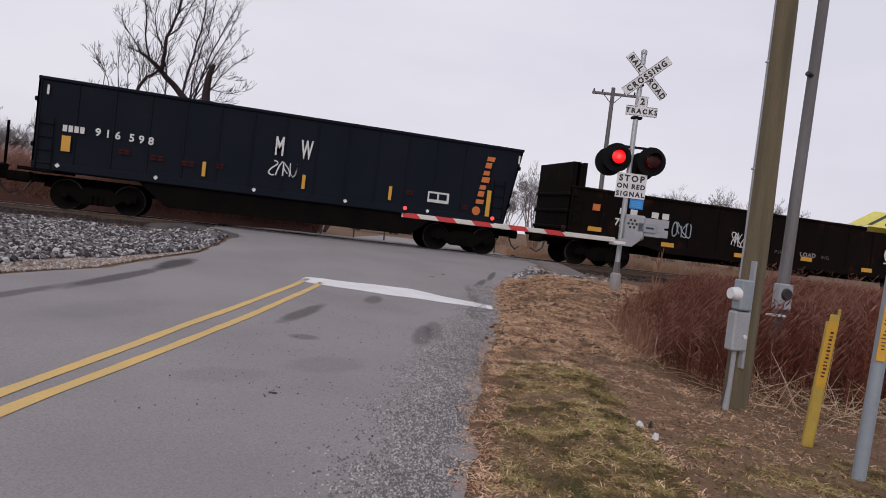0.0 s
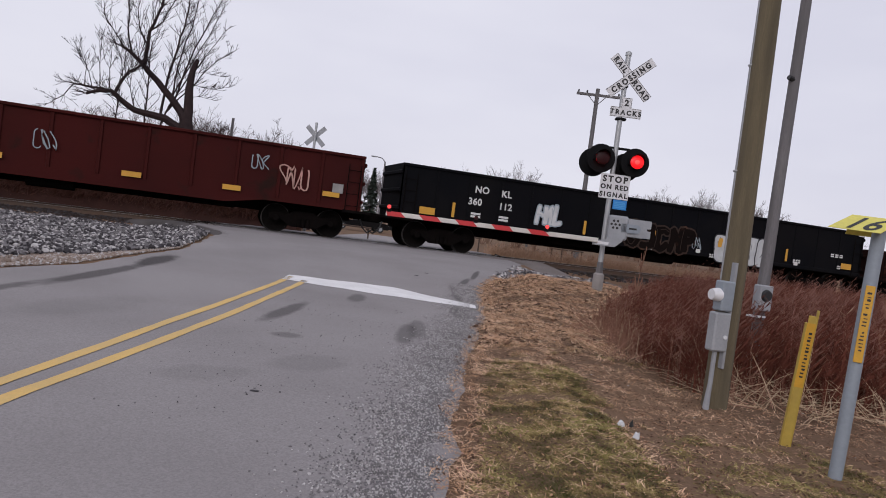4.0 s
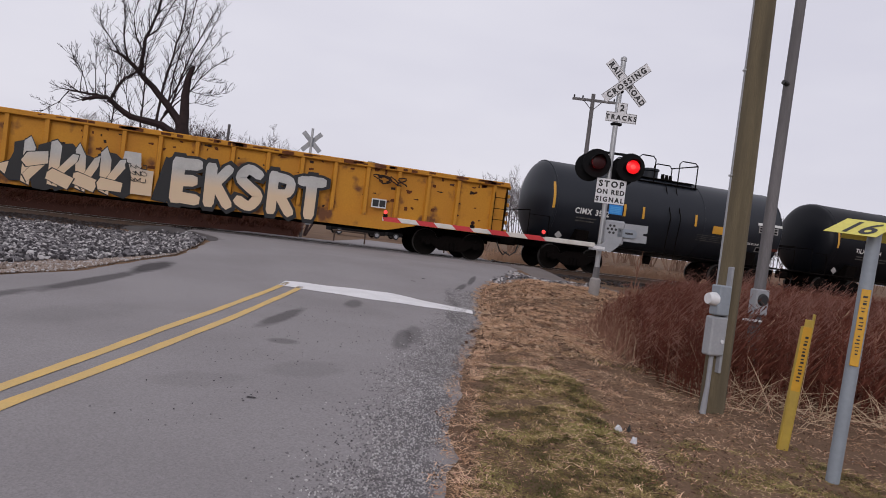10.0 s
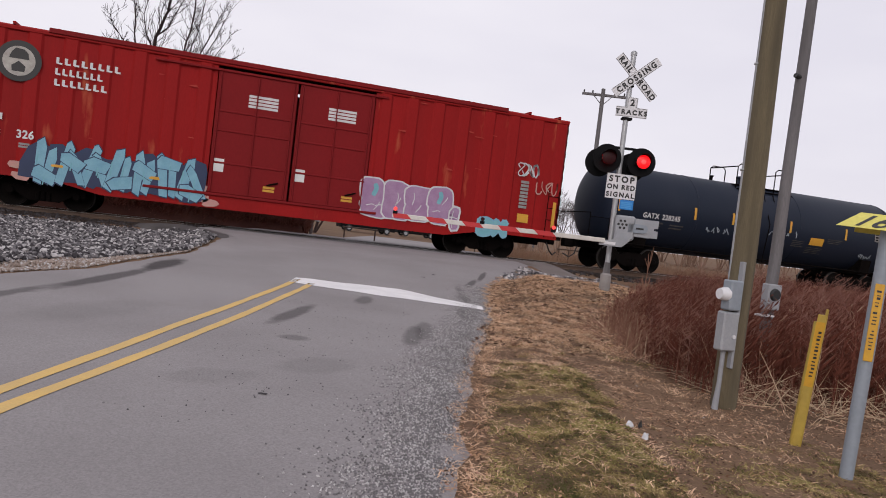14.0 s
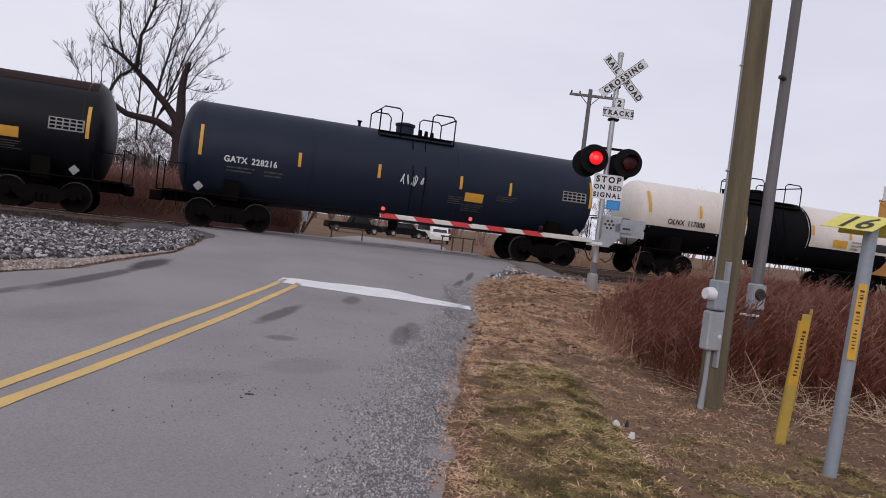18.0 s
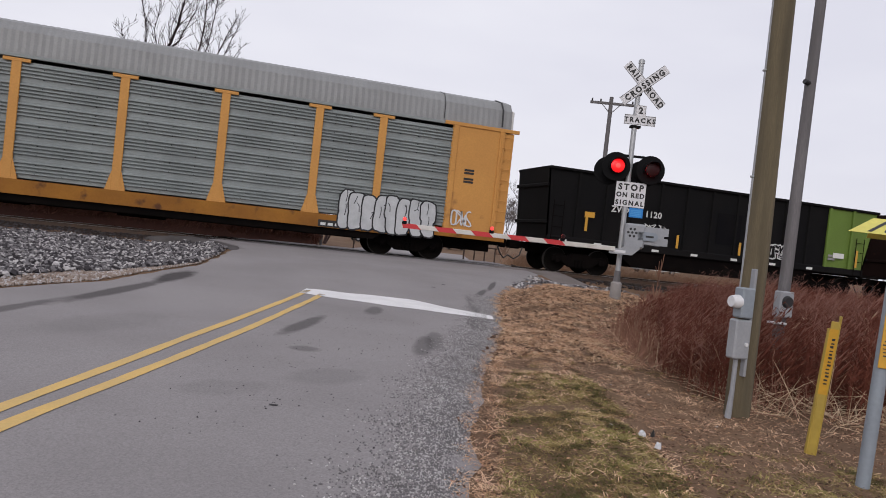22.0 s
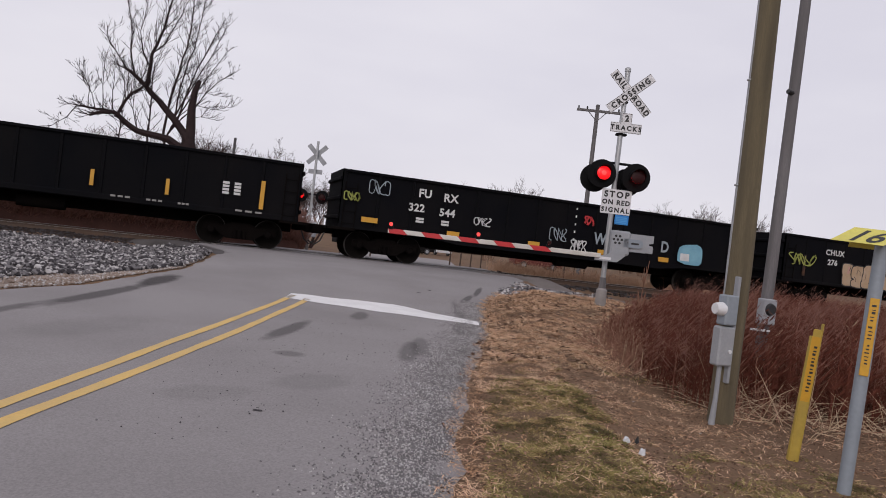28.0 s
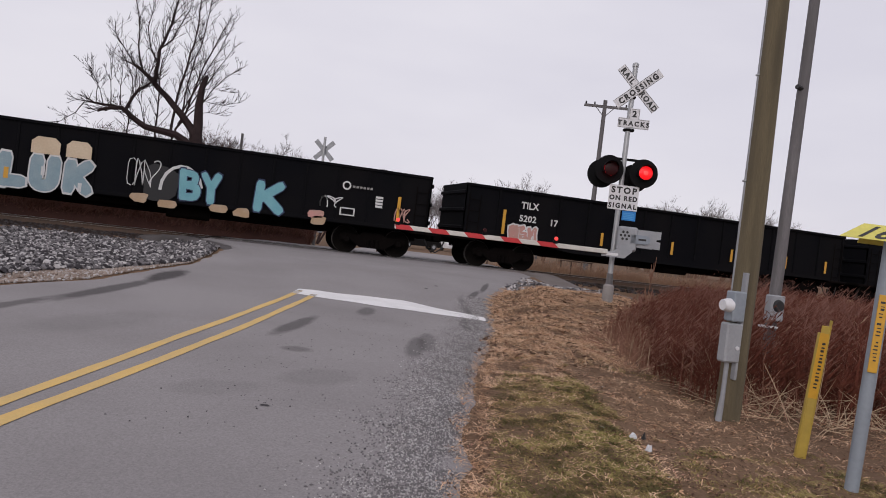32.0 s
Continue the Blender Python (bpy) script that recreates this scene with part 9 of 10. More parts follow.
def weed_size(x, y):
    """The weeds grow lower towards the mound and the signal."""
    u, v = along(x, y)
    return float(np.interp(v - brush_edge(u), (0, 0.5, 2.2), (0.5, 0.72, 1.0))) if u > 8.3 else 1.0


def brush_spots(n, seed, u_range, v_max):
    rng = random.Random(seed)
    out = []
    while len(out) < n:
        u = rng.uniform(*u_range)
        e = brush_edge(u)
        v = e + (v_max - e) * rng.random() ** 1.3
        x, y = at_road(u, v)
        if y > 22.3 or rng.random() > 0.55 + 0.6 * noise.noise((x * 0.5, y * 0.5, 2)) + (0.25 if v - e > 0.5 else -0.2):
            continue
        out.append((x, y, ground_z(x, y) - 0.02))
    return out


weed_bed("dry_weeds", "dense red-brown dry weeds beside the track", brush_spots(28000, 21, (7.2, 24), 22), (0.4, 1.08), BRUSH, 21, 14, 1.25, weed_size)


def tall_twigs():
    """Bare saplings that stand above the weeds."""
    rng = random.Random(71)
    for x, y, z in brush_spots(14, 72, (8.0, 14), 11):
        t = thing("sapling", "thin bare brown sapling standing in the weeds", "sapling", "bare saplings in the weeds", (x, y, z))
        m = M()
        branch(m, (0, 0, 0), (rng.uniform(-0.3, 0.3), rng.uniform(-0.3, 0.3), 1), rng.uniform(0.55, 0.85), 0.006, 2, rng, 0.25, 0.4, (3, 5), 0.5)
        part("crown", raw_mesh("crown", m.v, m.f, STRAW_BROWN), STRAW_BROWN, t)


weed_bed("dry_weeds", "pale stalks among the red-brown weeds", brush_spots(160, 22, (7.2, 20), 16), (0.5, 1.15), STRAW, 22, 2, 1.0, weed_size)
weed_bed("dry_weeds", "tan-brown stems among the red-brown weeds", brush_spots(3600, 29, (7.2, 22), 18), (0.4, 1.05), STRAW_BROWN, 29, 8, 1.0, weed_size)
weed_bed("dry_weeds", "sparse tall twiggy stems above the weeds", brush_spots(1500, 36, (7.6, 17), 13), (0.8, 1.4), HEDGE, 36, 12, 0.8, weed_size)
weed_bed("dry_weeds", "low red-brown undergrowth at the weeds' edge", brush_spots(13000, 26, (7.1, 22), 16), (0.15, 0.55), BRUSH, 26, 10, 1.25, weed_size)


def foot_spots(n, seed):
    """Places along the near edge of the weeds."""
    rng = random.Random(seed)
    out = []
    while len(out) < n:
        u = rng.uniform(7.1, 14.5)
        v = brush_edge(u) + rng.uniform(-0.15, 0.45) if u > 8.3 else rng.uniform(2.9, 6.0)
        x, y = at_road(u, v)
        if noise.noise((x * 1.7, y * 1.7, 6)) > -0.05:
            out.append((x, y, ground_z(x, y) - 0.02))
    return out


weed_bed("dry_weeds", "pale broken stalks at the foot of the weeds", foot_spots(200, 33), (0.12, 0.5), STRAW, 33, 1, 1.2)
weed_bed("dry_weeds", "reddish-tan tangled stems at the weeds' edge", foot_spots(1500, 34), (0.1, 0.45), STRAW_BROWN, 34, 6, 1.2)


def far_brush(n, seed, x0, x1, y0, y1):
    rng = random.Random(seed)
    out = []
    for _ in range(n):
        x, y = rng.uniform(x0, x1), rng.uniform(y0, y1)
        u, v = along(x, y)
        if edge_left(y) - 0.5 < v < edge_right(y) + 0.5:
            continue
        out.append((x, y, ground_z(x, y)))
    return out


def hedge_spots(n, seed):
    rng = random.Random(seed)
    return [(x, y, max(ground_z(x, y), bank_z(x, y) - 0.6)) for x, y in ((rng.uniform(-16, 0.108 * 30), rng.uniform(28.3, 31.5)) for _ in range(n)) if x < 0.108 * y]


weed_bed("dry_hedge", "dense brown leafless scrub hedge behind the track", hedge_spots(15000, 23), (0.5, 1.75), HEDGE, 23, 12, 2.2)
weed_bed("dry_weeds", "red-brown weeds at the foot of the scrub hedge", hedge_spots(6000, 27), (0.5, 1.2), BRUSH, 27, 7)
hp = thing("wooden_post", "short pale post at the end of the scrub hedge", "post", at=(3.32, 29.6, -0.55))
part("shaft", M().box((-0.06, -0.06, 0), (0.06, 0.06, 1.35), 0.015), CONCRETE, hp)
weed_bed("dry_weeds", "tan and brown weeds behind the track", far_brush(9000, 24, 9, 45, 28, 33), (0.5, 0.95), FIELD_STRAW, 24, 6, 1.6)


def straw_arcs(count, seed, at_posts, length, material, label):
    """Long stems that have fallen over at the foot of the weeds; at_posts: the share that lies behind the posts."""
    rng = random.Random(seed)
    m = M()
    for _ in range(count):
        u = rng.uniform(6.6, 8.4) if rng.random() < at_posts else rng.uniform(8.4, 13)
        v = (rng.uniform(3.0, 5.6) if u < 8.4 else brush_edge(u) + rng.uniform(-0.4, 0.7))
        x, y = at_road(u, v)
        z = ground_z(x, y)
        a, l = rng.uniform(0, 6.28), rng.uniform(*length)
        e = rng.uniform(0.03, 0.55) if rng.random() < 0.75 else rng.uniform(0.6, 1.25)
        bend = rng.uniform(-0.25, 0.05) * l
        pts = [(x + math.cos(a) * l * q * math.cos(e), y + math.sin(a) * l * q * math.cos(e), z + 0.03 + max(-0.02, l * q * math.sin(e) + bend * q * q)) for q in (0, 0.25, 0.5, 0.75, 1)]
        r = rng.uniform(0.002, 0.0045)
        m.tube(pts, [r, r, r * 0.9, r * 0.7, r * 0.4], 3, False)
    solid("fallen_straw", raw_mesh("fallen_straw", m.v, m.f, material), material, label, "straw", kind="stuff")


straw_arcs(400, 31, 0.93, (0.2, 0.75), STRAW, "pale broken stalks lying at the foot of the weeds")
straw_arcs(420, 32, 0.25, (0.2, 0.65), STRAW_BROWN, "reddish-tan fallen stems tangled at the weeds' edge")
straw_arcs(90, 35, 0.1, (0.25, 0.6), LEAF_PINK, "pinkish fallen stems at the weeds' edge")


def branch(m, p, d, length, r, depth, rng, up=0.25, spread=0.7, kids=(2, 4), shrink=0.68, least=0.009):
    """A tapering limb that forks again and again."""
    pts, rs = [p], [r]
    q, dd = Vector(p), Vector(d).normalized()
    n = 3 if depth > 1 else 2
    for i in range(n):
        dd = (dd + Vector((rng.uniform(-1, 1), rng.uniform(-1, 1), rng.uniform(-1, 1))) * 0.16 + Vector((0, 0, up * 0.25))).normalized()
        q = q + dd * (length / n)
        pts.append(tuple(q))
        rs.append(r * (1 - 0.45 * (i + 1) / n))
    m.tube(pts, rs, 5 if r > 0.05 else 3, False)
    if depth <= 0:
        return
    for i in range(rng.randint(*kids)):
        k = rng.uniform(0.35, 1.0)
        j = min(n - 1, int(k * n))
        base = Vector(pts[j]).lerp(Vector(pts[j + 1]), k * n - j)
        side = Vector((rng.uniform(-1, 1), rng.uniform(-1, 1), rng.uniform(-0.4, 0.9)))
        nd = (dd * (1 - spread * 0.5) + side * spread + Vector((0, 0, up))).normalized()
        branch(m, tuple(base), nd, length * rng.uniform(shrink - 0.15, shrink + 0.1), max(least, rs[j] * 0.55), depth - 1, rng, up, spread, kids, shrink, least)


tall_twigs()


def big_tree():
    """The old bare tree behind the track: a broken stem, a limb that rises and a limb that sags, with slim shoots from both."""
    rng = random.Random(17)
    t = thing("bare_tree", "old bare deciduous tree with a broken stem and long low limbs", "tree", at=(-2.3, 41.0, 0))
    kx, kz = 0.0288, 0.0309
    c, s = math.cos(radians(7.3)), math.sin(radians(7.3))
    fork_z = 4.5

    def local(px, py, depth=0.0):
        dx, dy = px - 318, py - 219
        return (kx * (dx * c + dy * s), depth, fork_z + kz * (dx * s - dy * c))

    trunk = M().tube([(0.05, 0, -1.2), (0.0, 0, 1.5), local(318, 250), local(316, 214)], [0.5, 0.42, 0.4, 0.36], 12)
    trunk.tube([local(317, 216), local(321, 190), local(323, 156), local(329, 126), local(335, 112), local(339, 105)], [0.3, 0.25, 0.21, 0.16, 0.14, 0.1], 10)
    part("trunk", trunk, BARK, t, "dark trunk with a broken-off stem", True)
    limbs = M()
    lines = [([(314, 214), (310, 200), (291, 173), (267, 144), (245, 120), (226, 101), (209, 89)], 0.25, 0.07, 0.0),
             ([(316, 238), (306, 226), (281, 209), (252, 202), (228, 196), (204, 178), (190, 165), (170, 166), (150, 172)], 0.25, 0.07, -0.5),
             ([(190, 165), (175, 161), (146, 158), (124, 155)], 0.09, 0.03, -0.6), ([(127, 156), (113, 175), (91, 190)], 0.03, 0.014, -0.7),
             ([(195, 168), (209, 144), (219, 132), (240, 121)], 0.09, 0.06, -0.3),
             ([(247, 117), (252, 86), (255, 62), (271, 29), (281, 0), (291, -32), (296, -62)], 0.11, 0.025, 0.3),
             ([(271, 207), (279, 168), (295, 110), (308, 66), (320, 29), (326, -10), (330, -50)], 0.075, 0.02, 0.6),
             ([(267, 231), (300, 168), (322, 110), (348, 58), (368, 19), (382, -4)], 0.06, 0.014, 1.0),
             ([(291, 173), (298, 140), (310, 96), (329, 48), (343, -8), (350, -40)], 0.05, 0.014, 0.8),
             ([(243, 240), (245, 202), (252, 159), (256, 118), (262, 84)], 0.055, 0.02, -0.8), ([(192, 245), (197, 207), (204, 181)], 0.04, 0.03, -0.8),
             ([(226, 101), (219, 58), (221, 10), (216, -28)], 0.05, 0.015, 0.2), ([(214, 93), (200, 70), (185, 50), (180, 30)], 0.035, 0.012, 0.0),
             ([(252, 86), (240, 60), (236, 24), (246, -14)], 0.04, 0.013, 0.2), ([(255, 62), (278, 44), (300, 4), (316, -30)], 0.04, 0.013, 0.5),
             ([(146, 158), (151, 125), (140, 104)], 0.025, 0.01, -0.6), ([(170, 163), (172, 120), (178, 78)], 0.03, 0.01, -0.5), ([(209, 144), (208, 112), (198, 84)], 0.03, 0.01, -0.3),
             ([(326, 146), (345, 152), (368, 155), (396, 149)], 0.02, 0.008, 0.2), ([(328, 130), (350, 126), (378, 131)], 0.018, 0.008, 0.2), ([(322, 172), (340, 168), (362, 172)], 0.018, 0.008, 0.3),
             ([(285, 190), (318, 140), (352, 96), (389, 47)], 0.045, 0.012, 0.9), ([(290, 175), (325, 115), (360, 60), (386, 10)], 0.045, 0.012, 0.7), ([(280, 200), (330, 150), (370, 105), (396, 88)], 0.04, 0.01, 1.0),
             ([(158, 160), (154, 135), (146, 112)], 0.025, 0.01, -0.6), ([(185, 163), (188, 128), (193, 92)], 0.028, 0.01, -0.4), ([(202, 152), (212, 124), (216, 100)], 0.025, 0.01, -0.3), ([(228, 196), (222, 160), (214, 130)], 0.03, 0.01, -0.5)]
    ends = []
    for pts, r, r1, dep in lines:
        n = len(pts)
        q = [local(a, b, dep * i / n) for i, (a, b) in enumerate(pts)]
        rs = [r + (r1 - r) * i / (n - 1) for i in range(n)]
        fine, fr = [q[0]], [rs[0]]
        for i in range(n - 1):
            a, b = Vector(q[i]), Vector(q[i + 1])
            wob = 0.04 * (b - a).length
            fine += [tuple(a.lerp(b, 0.5) + Vector((rng.uniform(-wob, wob), rng.uniform(-wob, wob), rng.uniform(-wob, wob)))), q[i + 1]]
            fr += [(rs[i] + rs[i + 1]) / 2, rs[i + 1]]
        limbs.tube(fine, fr, 7, False)
        for i in range(2, len(fine)):
            if fr[i] < 0.17:
                ends.append((fine[i], fr[i], (Vector(fine[i]) - Vector(fine[i - 1])).normalized(), (Vector(fine[i]) - Vector(fine[i - 1])).length))
    part("limb", limbs, BARK, t, "", True)
    crown = M()
    for p, r, d, step in ends:
        for _ in range(3 if r > 0.09 else 4):
            d2 = d * 0.75 + Vector((rng.uniform(-0.9, 0.9), rng.uniform(-0.7, 0.7), rng.uniform(-0.15, 0.75)))
            branch(crown, p, d2, rng.uniform(0.55, 1.45) * float(np.interp(p[0], (-5.5, -3.5, -2.5, 0.2, 0.6), (0.55, 0.7, 1.0, 1.0, 0.5))), max(0.011, min(0.022, r * 0.45)), 1 if rng.random() < 0.5 else 2, rng, 0.08, 0.5, (2, 3), 0.55, 0.009)
    part("crown", raw_mesh("crown", crown.v, crown.f, TWIG), TWIG, t, "fine bare twigs")


big_tree()


def bush_tree(at, height, seed, material=TWIG, label="leafless scrubby tree behind the track", stems=6, depth=4, spread=0.85, group="bare scrub trees", thick=0.045, least=0.010, bark=None):
    rng = random.Random(seed)
    t = thing("bare_tree", label, "tree", group, at)
    trunk, crown = M(), M()
    for i in range(stems):
        a = rng.uniform(0, 6.28)
        lean = rng.uniform(0.15, 0.75)
        d = Vector((lean * math.cos(a), lean * math.sin(a), 1)).normalized()
        top = d * height * rng.uniform(0.25, 0.42)
        trunk.tube([(0.15 * math.cos(a), 0.15 * math.sin(a), -0.3), tuple(top)], [thick * 1.6, thick], 5, False)
        branch(crown, tuple(top), d, height * rng.uniform(0.26, 0.4), thick, depth, rng, 0.12, spread, (3, 4), 0.64, least)
    part("trunk", raw_mesh("trunk", trunk.v, trunk.f, bark or material), bark or material, t)
    part("crown", raw_mesh("crown", crown.v, crown.f, material), material, t)
    return t


for i, (x, y, h) in enumerate(((0.9, 50, 7.4), (2.6, 53, 7.0), (4.4, 56, 6.2), (-1.0, 48, 6.8), (-3.4, 50, 6.6), (-5.5, 50, 7.0), (-8.5, 47, 6.4), (-12, 50, 6), (5.9, 52, 5.0), (1.8, 45, 4.6), (3.2, 44, 3.8), (-0.2, 44, 4.4), (-6.8, 44, 4.8), (-4.4, 44, 4.2))):
    bush_tree((x, y, -0.6), h, 40 + i, SCRUB, stems=3 if x < -5 else 6 if i % 2 else 8)
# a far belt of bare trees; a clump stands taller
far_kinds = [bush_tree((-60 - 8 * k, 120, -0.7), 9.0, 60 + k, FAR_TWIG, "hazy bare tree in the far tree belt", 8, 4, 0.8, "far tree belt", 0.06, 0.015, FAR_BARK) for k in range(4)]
rng_far = random.Random(5)
for i in range(110):
    az = radians(-24 + 80 * (i + rng_far.random()) / 110)
    dist = rng_far.uniform(150, 210)
    tall = (1.5 if math.degrees(az) < 20 else 0.9) * rng_far.uniform(0.8, 1.05)
    deg = math.degrees(az)
    if 19.5 < deg < 27.5:
        if i % 3 == 0:
            continue
        dist, tall = rng_far.uniform(80, 100), float(np.interp(deg, (19.5, 23.3, 27.5), (0.7, 1.0, 0.75))) * rng_far.uniform(0.85, 1.05)
    elif 31 < deg < 42:
        dist, tall = rng_far.uniform(105, 130), 1.12 * rng_far.uniform(0.8, 1.1)
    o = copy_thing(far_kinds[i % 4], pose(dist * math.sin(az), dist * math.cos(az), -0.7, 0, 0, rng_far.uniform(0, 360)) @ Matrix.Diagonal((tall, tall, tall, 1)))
con = thing("conifer", "small dark conifer far behind the track", "tree", at=(17.3, 86, -0.7))
con.scale = (1.35, 1.35, 1.35)
part("trunk", M().tube([(0, 0, 0), (0, 0, 5.5)], [0.14, 0.02], 6), BARK, con)
cm = M()
rc = random.Random(3)
for i in range(420):
    z = 0.6 + 5.0 * (i / 420) ** 0.9
    a, r = rc.uniform(0, 6.28), (5.8 - z) * 0.26 * rc.uniform(0.5, 1.0)
    b = (r * math.cos(a), r * math.sin(a), z - 0.25 * r)
    w = 0.16
    cm.add([(0, 0, z), (b[0] - w * math.sin(a), b[1] + w * math.cos(a), b[2]), (b[0] * 1.2, b[1] * 1.2, b[2] - 0.1), (b[0] + w * math.sin(a), b[1] - w * math.cos(a), b[2])], [(0, 1, 2, 3)])
part("crown", raw_mesh("crown", cm.v, cm.f, CONIFER), CONIFER, con)

# ---- far poles, fences and litter ----
fp = thing("utility_pole", "tall wooden utility pole with a crossarm beyond the track", "utility pole", "utility poles", (20.15, 37.5, -0.6), -20)
part("shaft", M().tube([(0, 0, 0), (0, 0, 10.6)], [0.16, 0.12], 10), POLE_GREY, fp, "", True)
part("crossarm", M().box((-1.2, -0.06, 10.15), (1.35, 0.06, 10.3), 0.01), POLE_GREY, fp)
for sx in (-1, 1):
    part("brace", M().tube([(sx * 0.55, -0.07, 10.18), (0, -0.1, 9.6)], 0.025, 5), POLE_GREY, fp)
for x in (-1.1, -0.6, 0.7, 1.25):
    part("insulator", M().turned([(10.3, 0.03), (10.36, 0.055), (10.46, 0.04)], (x, 0, 0), "z", 8), SIGN_BLACK, fp)
fp2 = thing("utility_pole", "far wooden utility pole with crossarms", "utility pole", "utility poles", (40.6, 90.0, -0.6), -20)
part("shaft", M().tube([(0, 0, 0), (0, 0, 8.6)], [0.17, 0.13], 8), POLE_GREY, fp2)
for z in (7.4, 8.2):
    part("crossarm", M().box((-1.3, -0.07, z), (1.3, 0.07, z + 0.15)), POLE_GREY, fp2)
sl = thing("street_lamp", "far street lamp on a slim pole", "street lamp", at=(17.6, 82.0, -0.6))
part("shaft", M().tube([(0, 0, 0), (0, 0, 8.0), (-0.4, 0, 8.4), (-1.2, 0, 8.5)], [0.12, 0.09, 0.06, 0.05], 8), POLE_GREY, sl, "", True)
part("lamp_head", M().box((-1.7, -0.15, 8.4), (-1.1, 0.15, 8.55), 0.05), BOX_GREY, sl)
stub = thing("wooden_post", "slim dark post among the scrub", "post", at=(0.0, 45.0, -0.6))
part("shaft", M().tube([(0, 0, 0), (0.05, 0, 6.3)], [0.1, 0.08], 8), POLE_GREY, stub)


def railing(at, turn, n, gap, h):
    r = thing("pipe_railing", "short rusty pipe railing beside the road behind the track", "railing", "railings behind the track", at, turn)
    pm = M().tube([(0, 0, -0.5), (0, 0, h)], 0.035, 6).mesh("post", RAIL)
    for i in range(n):
        part("post", pm, RAIL, r, at=pose(i * gap, 0, 0))
    part("top_rail", M().tube([(-0.1, 0, h), ((n - 1) * gap + 0.1, 0, h)], 0.035, 6), RAIL, r)


railing((10.2, 31.5, -0.25), 8, 4, 0.55, 0.75)
railing((15.6, 31.5, -0.3), 8, 4, 0.6, 0.75)
railing((5.0, 31.5, -0.25), 8, 2, 1.45, 0.6)
solid("far_lot", M().box((9.0, 36, -0.75), (46, 44, -0.60)), DIRT, "pale gravel lane beyond the crossing", "gravel lane", kind="structure")
lit = thing("litter", "crumpled white plastic litter lying in the grass", "litter", "litter on the verge", (2.99, 4.52, ground_z(2.99, 4.52)))


def crumple(parent, cx, cy, s, seed, material=PLASTIC):
    r = random.Random(seed)
    m = M()
    n = 9
    v = [(cx + s * math.cos(6.28 * i / n) * r.uniform(0.6, 1.1), cy + 0.7 * s * math.sin(6.28 * i / n) * r.uniform(0.6, 1.1), r.uniform(0.005, 0.03)) for i in range(n)]
    w = [(cx + 0.5 * s * math.cos(6.28 * i / n + 0.3), cy + 0.4 * s * math.sin(6.28 * i / n + 0.3), r.uniform(0.03, 0.07)) for i in range(n)]
    m.add(v + w + [(cx, cy, 0.05)], [(i, (i + 1) % n, n + (i + 1) % n, n + i) for i in range(n)] + [(n + i, n + (i + 1) % n, 2 * n) for i in range(n)])
    part("crumpled_sheet", m, material, parent)


crumple(lit, 0, 0, 0.045, 1)
crumple(lit, 0.075, -0.02, 0.022, 2, SIGN_BLACK)
lit2 = thing("litter", "crumpled white plastic scrap lying in the grass", "litter", "litter on the verge", (2.93, 4.22, ground_z(2.93, 4.22)))
crumple(lit2, 0, 0, 0.032, 3)


# ---- vehicles beyond the crossing ----
def far_car(name, label, category, at, turn, paint, length, height, cab, bed=None, group=""):
    """A parked road vehicle. cab: where the cabin begins and ends along it."""
    t = thing(name, label, category, group, at, turn)
    h = length / 2
    part("body", M().prism([(-h, 0.32), (h, 0.32), (h + 0.03, 0.62), (h - 0.08, 0.9), (cab[1] + 0.15, 0.98), (cab[0] - 0.15, 0.98), (-h + 0.02, 0.92), (-h - 0.03, 0.6)], "y", -0.9, 0.9), paint, t)
    cabin = part("cabin", M().prism([(cab[0] - 0.12, 0.97), (cab[1] + 0.12, 0.97), (cab[1] - 0.45, height), (cab[0] + 0.3, height)], "y", -0.78, 0.78), paint, t)
    for y in (-0.785, 0.775):
        part("side_window", M().prism([(cab[0] + 0.12, 1.02), (cab[1] - 0.12, 1.02), (cab[1] - 0.5, height - 0.08), (cab[0] + 0.36, height - 0.08)], "y", y, y + 0.01), GLASS_DARK, cabin)
    part("windscreen", M().add([(cab[1] + 0.1, -0.7, 1.02), (cab[1] + 0.1, 0.7, 1.02), (cab[1] - 0.4, 0.62, height - 0.06), (cab[1] - 0.4, -0.62, height - 0.06)], [(0, 1, 2, 3)]), GLASS_DARK, cabin)
    for x in (-h + 0.85, h - 0.85):
        for y in (-0.82, 0.82):
            w = part("wheel", M().turned([(-0.1, 0.33), (0.1, 0.33)], (x, y, 0.33), "y", 14), SIGN_BLACK, t)
            part("rim", M().turned([(-0.105, 0.19), (0.105, 0.19)], (x, y, 0.33), "y", 10), BOX_GREY, w)
    for y in (-0.65, 0.65):
        part("headlight", M().box((h - 0.02, y - 0.14, 0.66), (h + 0.05, y + 0.14, 0.8), 0.02), PLACARD, t)
    return t


far_car("pickup_truck", "dark pickup truck parked beyond the crossing", "pickup truck", (13.2, 70.0, -0.68), 6, CHAR, 5.6, 1.75, (-0.4, 1.5), group="parked vehicles")
far_car("parked_car", "dark grey car parked beyond the crossing", "car", (19.5, 74.0, -0.68), 4, CHAR, 4.6, 1.5, (-1.3, 1.1), group="parked vehicles")
far_car("parked_car", "white van parked beyond the crossing", "van", (24.0, 80.0, -0.68), 100, SIGN_WHITE, 4.9, 1.95, (-2.2, 1.5), group="parked vehicles")
silver_car = far_car("passing_car", "silver car driving down the far road to the crossing", "car", (0, 0, 0), 0, PLACARD, 4.6, 1.5, (-1.4, 1.1), group="cars on the far road")
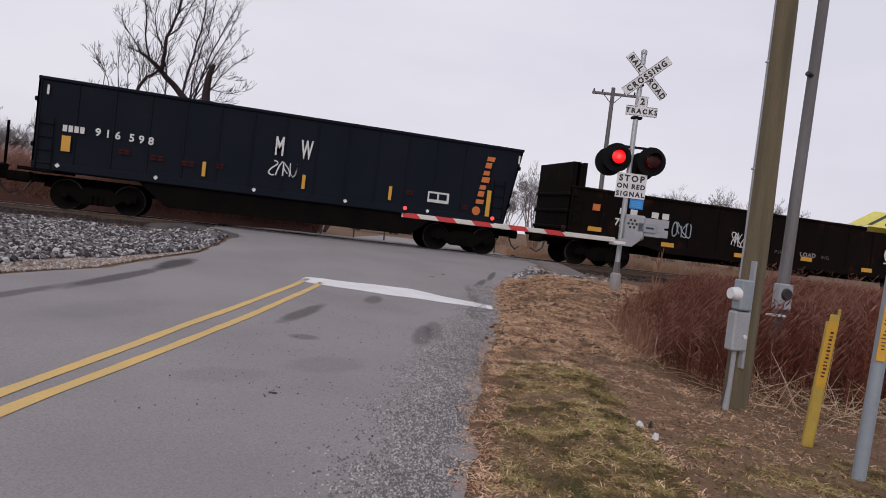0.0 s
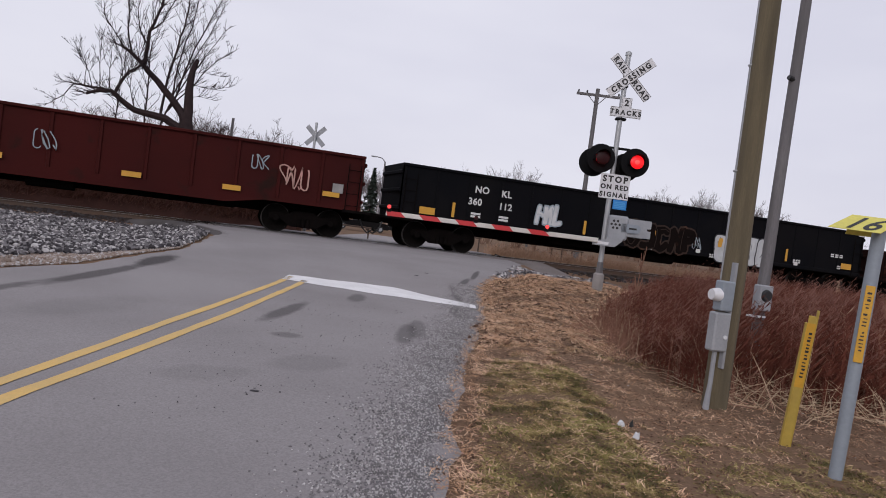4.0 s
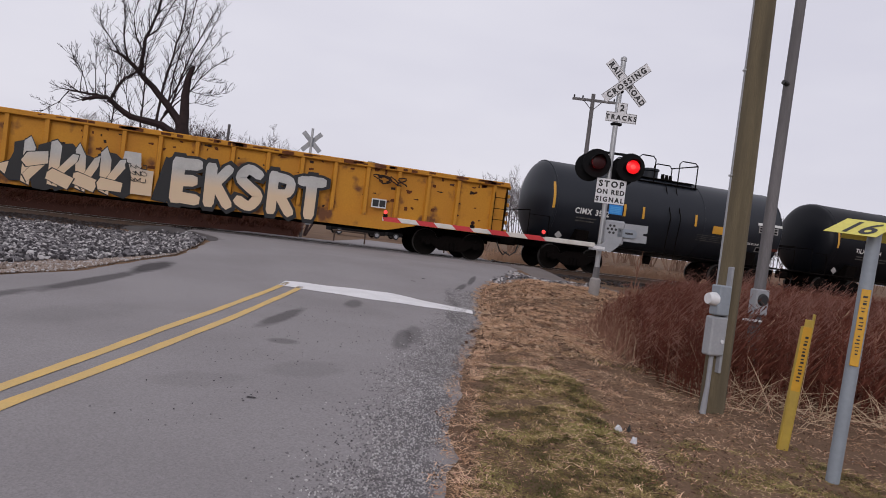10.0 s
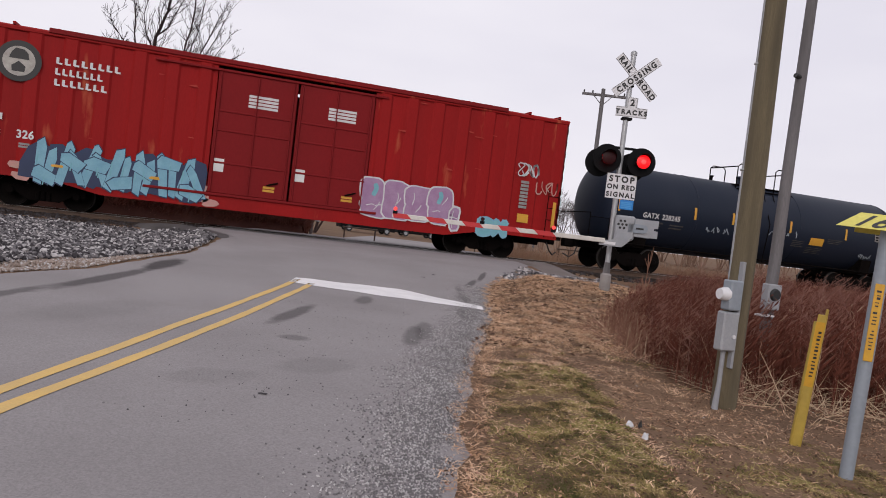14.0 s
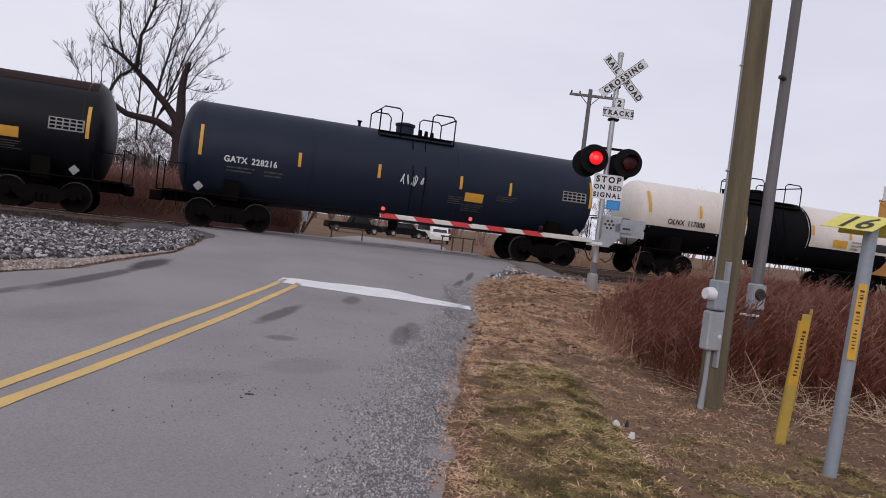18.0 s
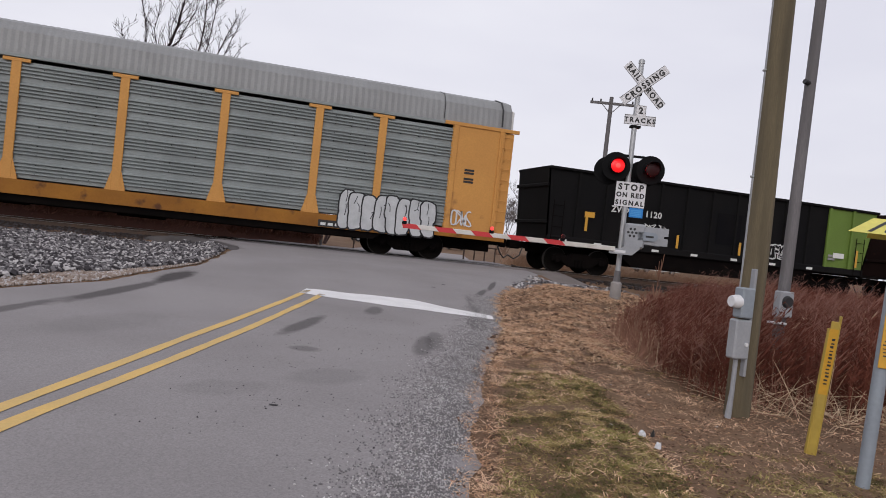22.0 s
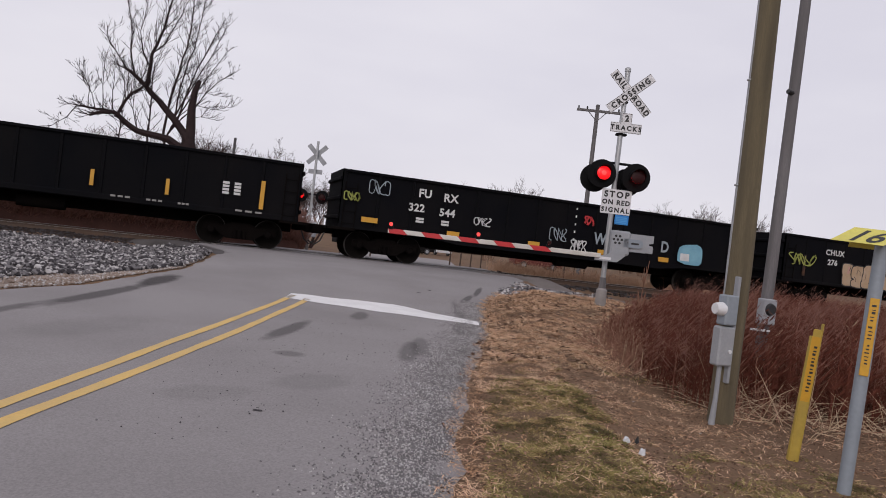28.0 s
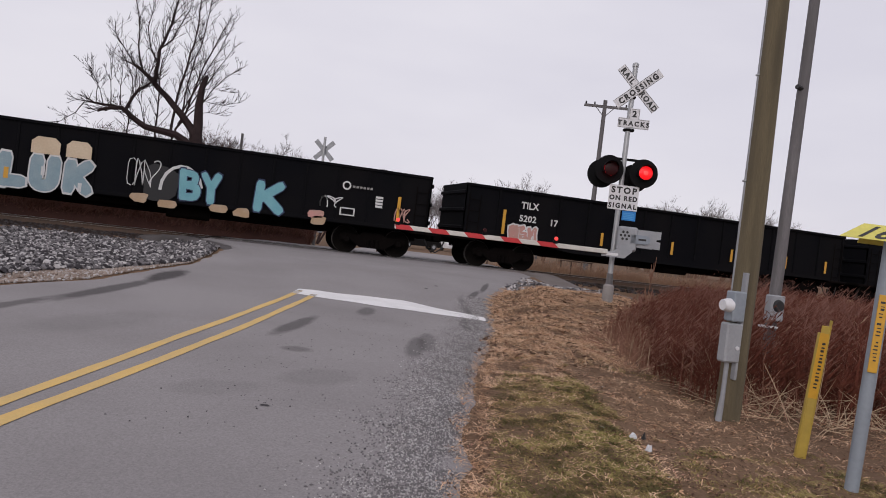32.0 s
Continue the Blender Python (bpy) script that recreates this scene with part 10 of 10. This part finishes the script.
red_car = far_car("passing_car", "dark red car driving down the far road to the crossing", "car", (0, 0, 0), 0, END_RED, 4.6, 1.5, (-1.4, 1.1), group="cars on the far road")


def motions():
    """The train goes by, its wheels roll, and the red lamps flash in turn."""
    for car, s0 in cars:
        walk(car, [(t, pose(s0 - travelled(t), TRACK_Y, 0)) for t in [float(k) for k in range(33)]])
    start = dict(cars)
    for w, dx, car in wheelsets:
        s = start[car] + w.parent.matrix_basis.translation.x + dx
        times = [i / 30 for i in range(961) if -13 < s - travelled(i / 30) < 32]
        if not times:
            continue
        rows = [(t, pose(dx, 0, 0.457, 0, -math.degrees(travelled(t) / 0.457), 0)) for t in times]
        first, last = rows[0], rows[-1]
        if times[0] > 0:
            rows.insert(0, (0.0, first[1]))
        if times[-1] < 32:
            rows.append((32.0, last[1]))
        walk(w, rows)
    # two cars come down the far road one after the other and turn off beside the track
    way = [(0.0, 30.0, 92.0, -107), (1.2, 24.3, 74.5, -107), (2.2, 21.0, 66.0, -107), (3.2, 20.0, 62.5, -95), (4.2, 21.5, 61.0, -45), (5.2, 28.0, 60.5, -5), (6.4, 42.0, 61.0, 2), (7.6, 62.0, 62.0, 2), (8.6, 82.0, 63.0, 2)]
    for car, start in ((silver_car, 15.8), (red_car, 22.8)):
        rows = [(start + t, pose(x, y, -0.64, 0, 0, a)) for t, x, y, a in way if start + t < 32]
        walk(car, [(0.0, rows[0][1])] + rows + [(32.0, rows[-1][1])])
    half = 0.6126
    for drum, place, phase in lamp_drums:
        rows = []
        t0 = 0.06 - (2 * half if phase == 0.0 else half)
        angle = 180
        # each turn shows the lit face and then the dark one
        while t0 < 32:
            nxt = t0 + half
            for t, a in ((t0 - 0.03, angle), (t0, angle), (t0 + 0.008, angle + 60), (t0 + 0.016, angle + 120), (t0 + 0.024, angle + 180), (t0 + 0.054, angle + 180)):
                if 0 < t < 32:
                    rows.append((t, a))
            angle += 180
            t0 = nxt
        full = [(0.0, rows[0][1] if rows[0][1] % 180 == 0 else (rows[0][1] // 180) * 180)] + rows
        full.append((32.0, full[-1][1] if full[-1][1] % 180 == 0 else (full[-1][1] // 180) * 180))
        walk(drum, [(t, pose(*place, 0, 0, a)) for t, a in full])


motions()
